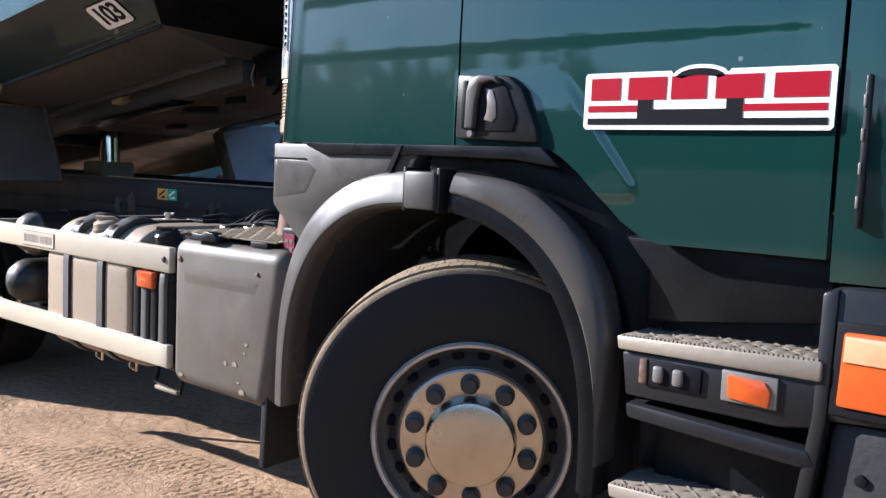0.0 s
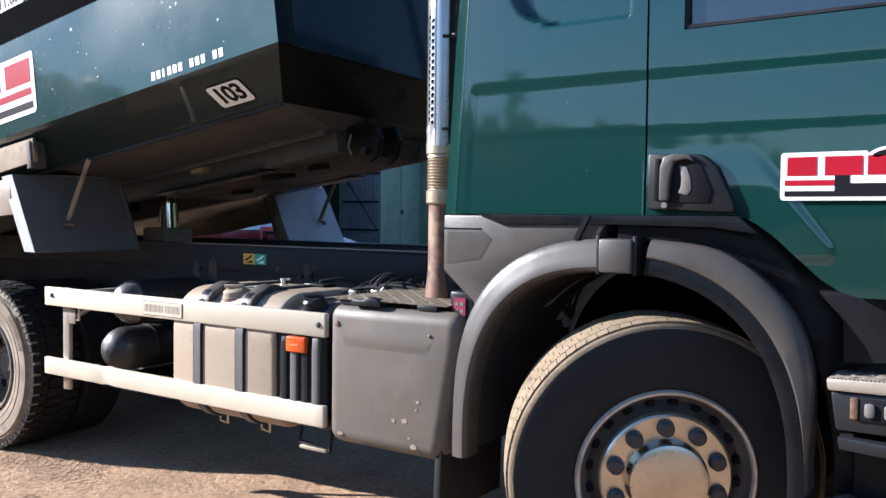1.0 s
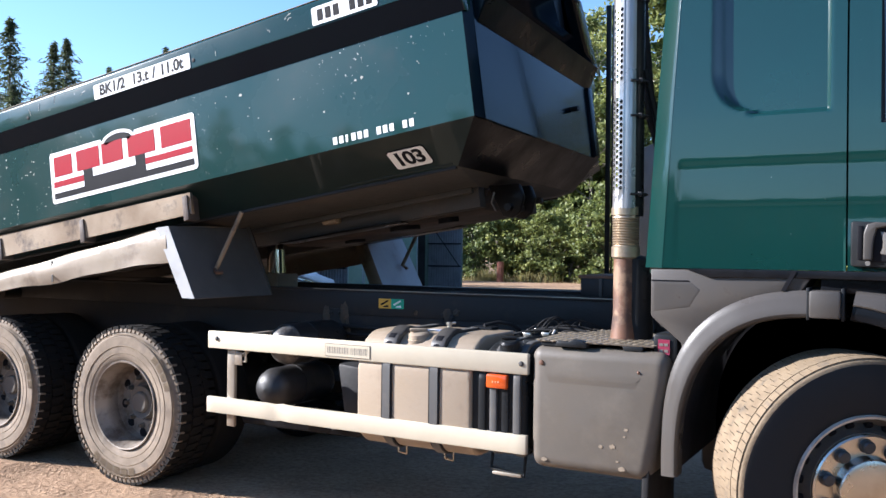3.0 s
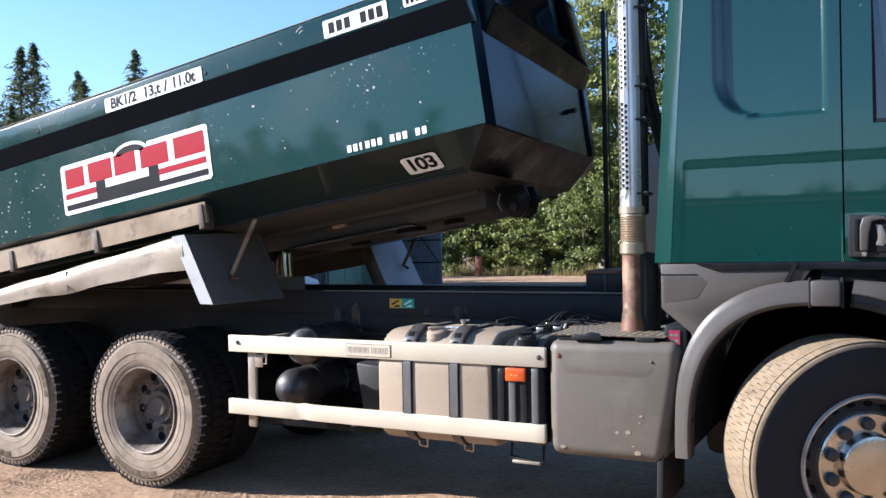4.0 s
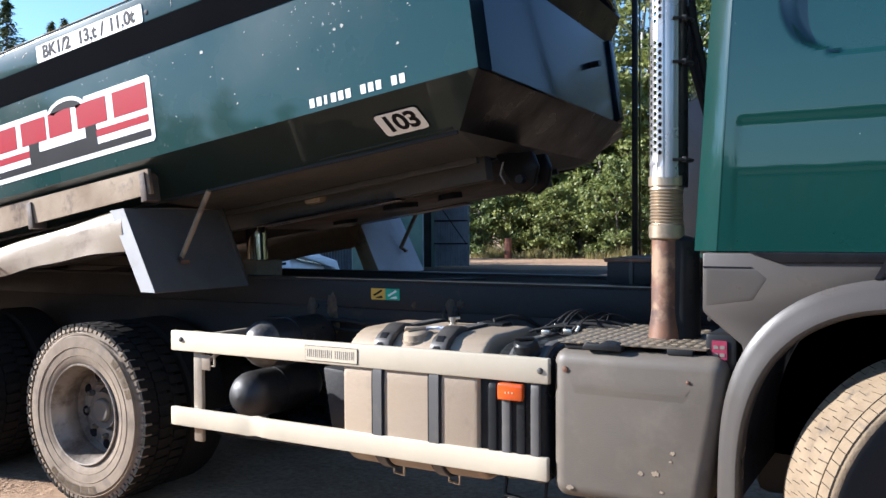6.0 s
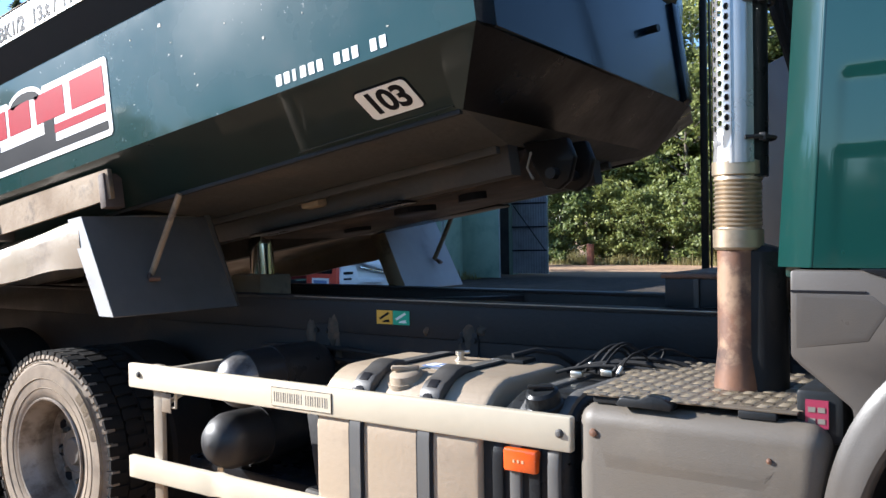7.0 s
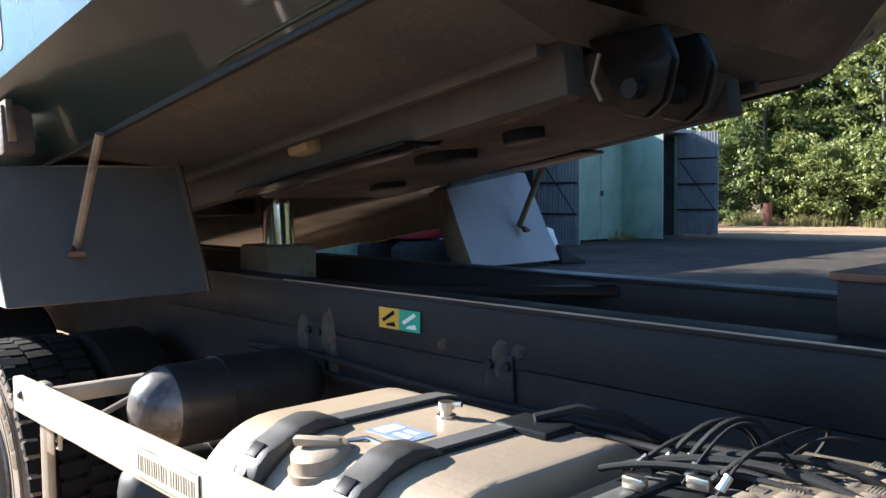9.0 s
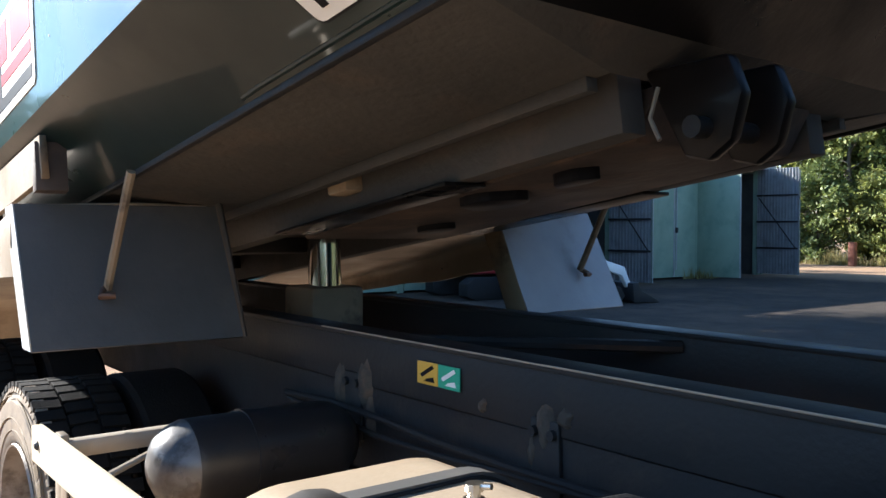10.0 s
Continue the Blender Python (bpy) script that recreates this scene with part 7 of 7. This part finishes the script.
def spruce(seed, h, r0, whorls, leaves):
    rnd = random.Random(seed)
    bm = bmesh.new()
    tube([(0, 0, -0.1), (0, 0, h * 0.5), (0, 0, h)], [0.15 * h / 10, 0.08 * h / 10, 0.01], 8, bm)
    vs, fs = [], []
    for k in range(whorls):
        u = k / (whorls - 1)
        z = h * (0.06 + 0.93 * u)
        R = r0 * (1 - u) ** 0.8 * rnd.uniform(0.75, 1.15) + 0.08
        nb = 9 if u < 0.7 else 6
        for j in range(nb):
            a = 2 * math.pi * j / nb + rnd.uniform(-0.3, 0.3) + k
            d = Vector((math.cos(a), math.sin(a), 0))
            L = R * rnd.uniform(0.35, 1.45)
            z = h * (0.06 + 0.93 * u) + rnd.uniform(-0.35, 0.35) * (1 - 0.6 * u)
            droop = rnd.uniform(0.12, 0.35)
            if u < 0.9 and j % 2 == 0:
                tube([Vector((0, 0, z)), Vector((0, 0, z)) + d * L * 0.95 + Vector((0, 0, -droop * L))], [0.02, 0.004], 4, bm)
            for _ in range(leaves):
                s = rnd.random() ** 0.7
                p = Vector((0, 0, z)) + d * L * s + Vector((0, 0, -droop * L * s * s)) + Vector((rnd.gauss(0, 0.15), rnd.gauss(0, 0.15), rnd.gauss(0, 0.11))) * (0.5 + L * 0.35)
                n = Vector((rnd.gauss(0, 0.6), rnd.gauss(0, 0.6), 1)).normalized()
                t = (d + Vector((rnd.gauss(0, 0.5), rnd.gauss(0, 0.5), rnd.gauss(-0.3, 0.3)))).normalized()
                w = n.cross(t).normalized() * rnd.uniform(0.03, 0.055)
                t = t * rnd.uniform(0.12, 0.24)
                i = len(vs)
                vs.extend((p - t, p + w, p + t, p - w))
                fs.append((i, i + 1, i + 2, i + 3))
    return bm, raw_mesh("crown", vs, fs, M_NEEDLE), M_BARK


def plant(made, name, label, category, group):
    bm, crown, bark = made
    t = thing(name, label, category, group)
    part("trunk", bm, bark, t, "", 60)
    c = new("crown", crown)
    c.parent = t
    return t


birch = plant(broad_tree(1, 12.5, 2.3, 170, 46, True, 0.22), "birch_tree", "tall sunlit birch with yellow-green leaves", "tree", "birches")
alder = plant(broad_tree(2, 9.0, 2.6, 180, 48, False, 0.10), "alder_tree", "dense green broadleaf tree", "tree", "alders")
willow = plant(broad_tree(3, 5.0, 2.1, 140, 46, False, 0.03), "willow_bush", "dense green willow bush", "bush", "bushes")
fir = plant(spruce(4, 13.0, 3.2, 38, 24), "spruce_tree", "dark green spruce at the edge of the yard", "tree", "spruces")
pine = plant(spruce(9, 10.5, 2.7, 32, 22), "young_spruce", "dark green young spruce among the trees", "tree", "spruces")


def put(ob, x, y, s, first):
    m = pose(x, y, 0, 0, 0, (x * 37 + y * 91) % 360)
    if first:
        ob.matrix_basis = m
        ob.scale = (s, s, s)
        return ob
    o = copy_thing(ob, m)
    o.scale = (s, s, s)
    return o


rng = random.Random(21)
used = set()


def scatter(ob, spots):
    for x, y, s in spots:
        put(ob, x, y, s, ob.name not in used)
        used.add(ob.name)


scatter(willow, [(-24.5 + 2.6 * i + rng.uniform(-0.7, 0.7), 38.8 + rng.uniform(-0.5, 0.9), rng.uniform(0.5, 1.1)) for i in range(13)]
        + [(-25.5 + 2.4 * i + rng.uniform(-0.7, 0.7), 44.2 + rng.uniform(-0.8, 0.8), rng.uniform(1.0, 1.4)) for i in range(14)]
        + [(-26 + 2.5 * i + rng.uniform(-0.7, 0.7), 49.5 + rng.uniform(-0.8, 0.8), rng.uniform(1.0, 1.3)) for i in range(13)])
scatter(alder, [(-27 + 5.0 * i + rng.uniform(-1.2, 1.2), 41.6 + rng.uniform(-1.0, 1.4), rng.uniform(0.85, 1.45)) for i in range(9)])
scatter(birch, [(-30 + 4.2 * i + rng.uniform(-1.2, 1.2), 45.5 + rng.uniform(-2, 2.5), rng.uniform(0.95, 1.45)) for i in range(12)]
        + [(-14.6, 43.8, 1.40), (-11.6, 44.6, 1.35), (-17.4, 47.5, 1.35), (-8.6, 46.0, 1.45), (-24.2, 43.0, 1.32), (-21.0, 45.0, 1.40)])
# First row stands out of view, added to throw shade over the yard.
scatter(fir, [(-24.6 + rng.uniform(-0.8, 0.8), 0.2 + 1.25 * i, rng.uniform(1.05, 1.2)) for i in range(6)]
        + [(-25.2, 12.1, 0.508), (-25.8, 13.2, 0.451), (-25.0, 14.0, 0.491), (-25.6, 14.8, 0.471), (-25.0, 15.9, 0.459), (-25.0, 17.2, 0.524), (-25.3, 18.6, 0.500), (-27.0, 22.0, 0.50), (-29.0, 26.0, 0.52), (-30.5, 30.0, 0.50)]
        + [(-40 + 4.2 * i + rng.uniform(-1, 1), 52 + rng.uniform(-2, 3), rng.uniform(1.0, 1.25)) for i in range(11)]
        + [(-52 + rng.uniform(-3, 3), 24 + 3.0 * i, rng.uniform(0.9, 1.3)) for i in range(10)])
scatter(pine, [(-31 + rng.uniform(-2, 2), 8 + 3.4 * i + rng.uniform(-1, 1), rng.uniform(0.62, 0.85)) for i in range(9)]
        + [(-45 + rng.uniform(-3, 3), 22 + 3.0 * i, rng.uniform(0.8, 1.1)) for i in range(8)])


def far_woods():
    """Woods on the far side of the yard, behind the camera, in one mesh."""
    rnd = random.Random(12)
    vs, fs = [], []
    for i in range(1180):
        a = radians(rnd.uniform(-185, 20) if i < 900 else rnd.uniform(20, 84))
        d = rnd.uniform(60, 85)
        c = Vector((d * math.cos(a), d * math.sin(a), 0))
        tall = smooth(-math.degrees(a), 100, 122) + (2.2 if i >= 900 else 0.0)
        h, r = rnd.uniform(4.0, 7.0) + tall * rnd.uniform(2.5, 5.0), rnd.uniform(2.4, 4.0)
        for k in range(110):
            u = rnd.random() ** 1.3
            rr = r * (1 - u) ** 0.8 * rnd.uniform(0.5, 1.1)
            b = rnd.uniform(0, 6.28)
            add_leaf(vs, fs, c + Vector((rr * math.cos(b), rr * math.sin(b), 0.3 + h * u)), rnd.uniform(0.7, 1.2), rnd)
    ob = new("far_woods", raw_mesh("far_woods", vs, fs, M_NEEDLE))
    return tagged(ob, "distant dark woods around the yard", "woods", kind="stuff")


far_woods()


def grass():
    rnd = random.Random(31)
    vs, fs = [], []
    def blade(x, y, h):
        a = rnd.uniform(0, 6.28)
        w = Vector((math.cos(a), math.sin(a), 0)) * rnd.uniform(0.012, 0.028)
        top = Vector((x + rnd.gauss(0, 0.12) * h, y + rnd.gauss(0, 0.12) * h, h))
        i = len(vs)
        b = Vector((x, y, -0.01))
        vs.extend((b - w, b + w, top))
        fs.append((i, i + 1, i + 2))
    tufts = [(rnd.uniform(-24, 6), 37.0 + abs(rnd.gauss(0, 0.8)), rnd.uniform(0.2, 0.9)) for _ in range(46)]
    for _ in range(3600):
        tx, ty, th = tufts[rnd.randrange(len(tufts))]
        blade(tx + rnd.gauss(0, 0.35), ty + rnd.gauss(0, 0.25), th * rnd.uniform(0.4, 1.0))
    for _ in range(130):
        blade(-17.3 + abs(rnd.gauss(0, 0.2)), rnd.gauss(22.8, 0.45), rnd.uniform(0.1, 0.4))
    ob = new("grass", raw_mesh("grass", vs, fs, M_GRASS))
    return tagged(ob, "dry yellow-green grass along the trees", "grass", kind="stuff")


grass()
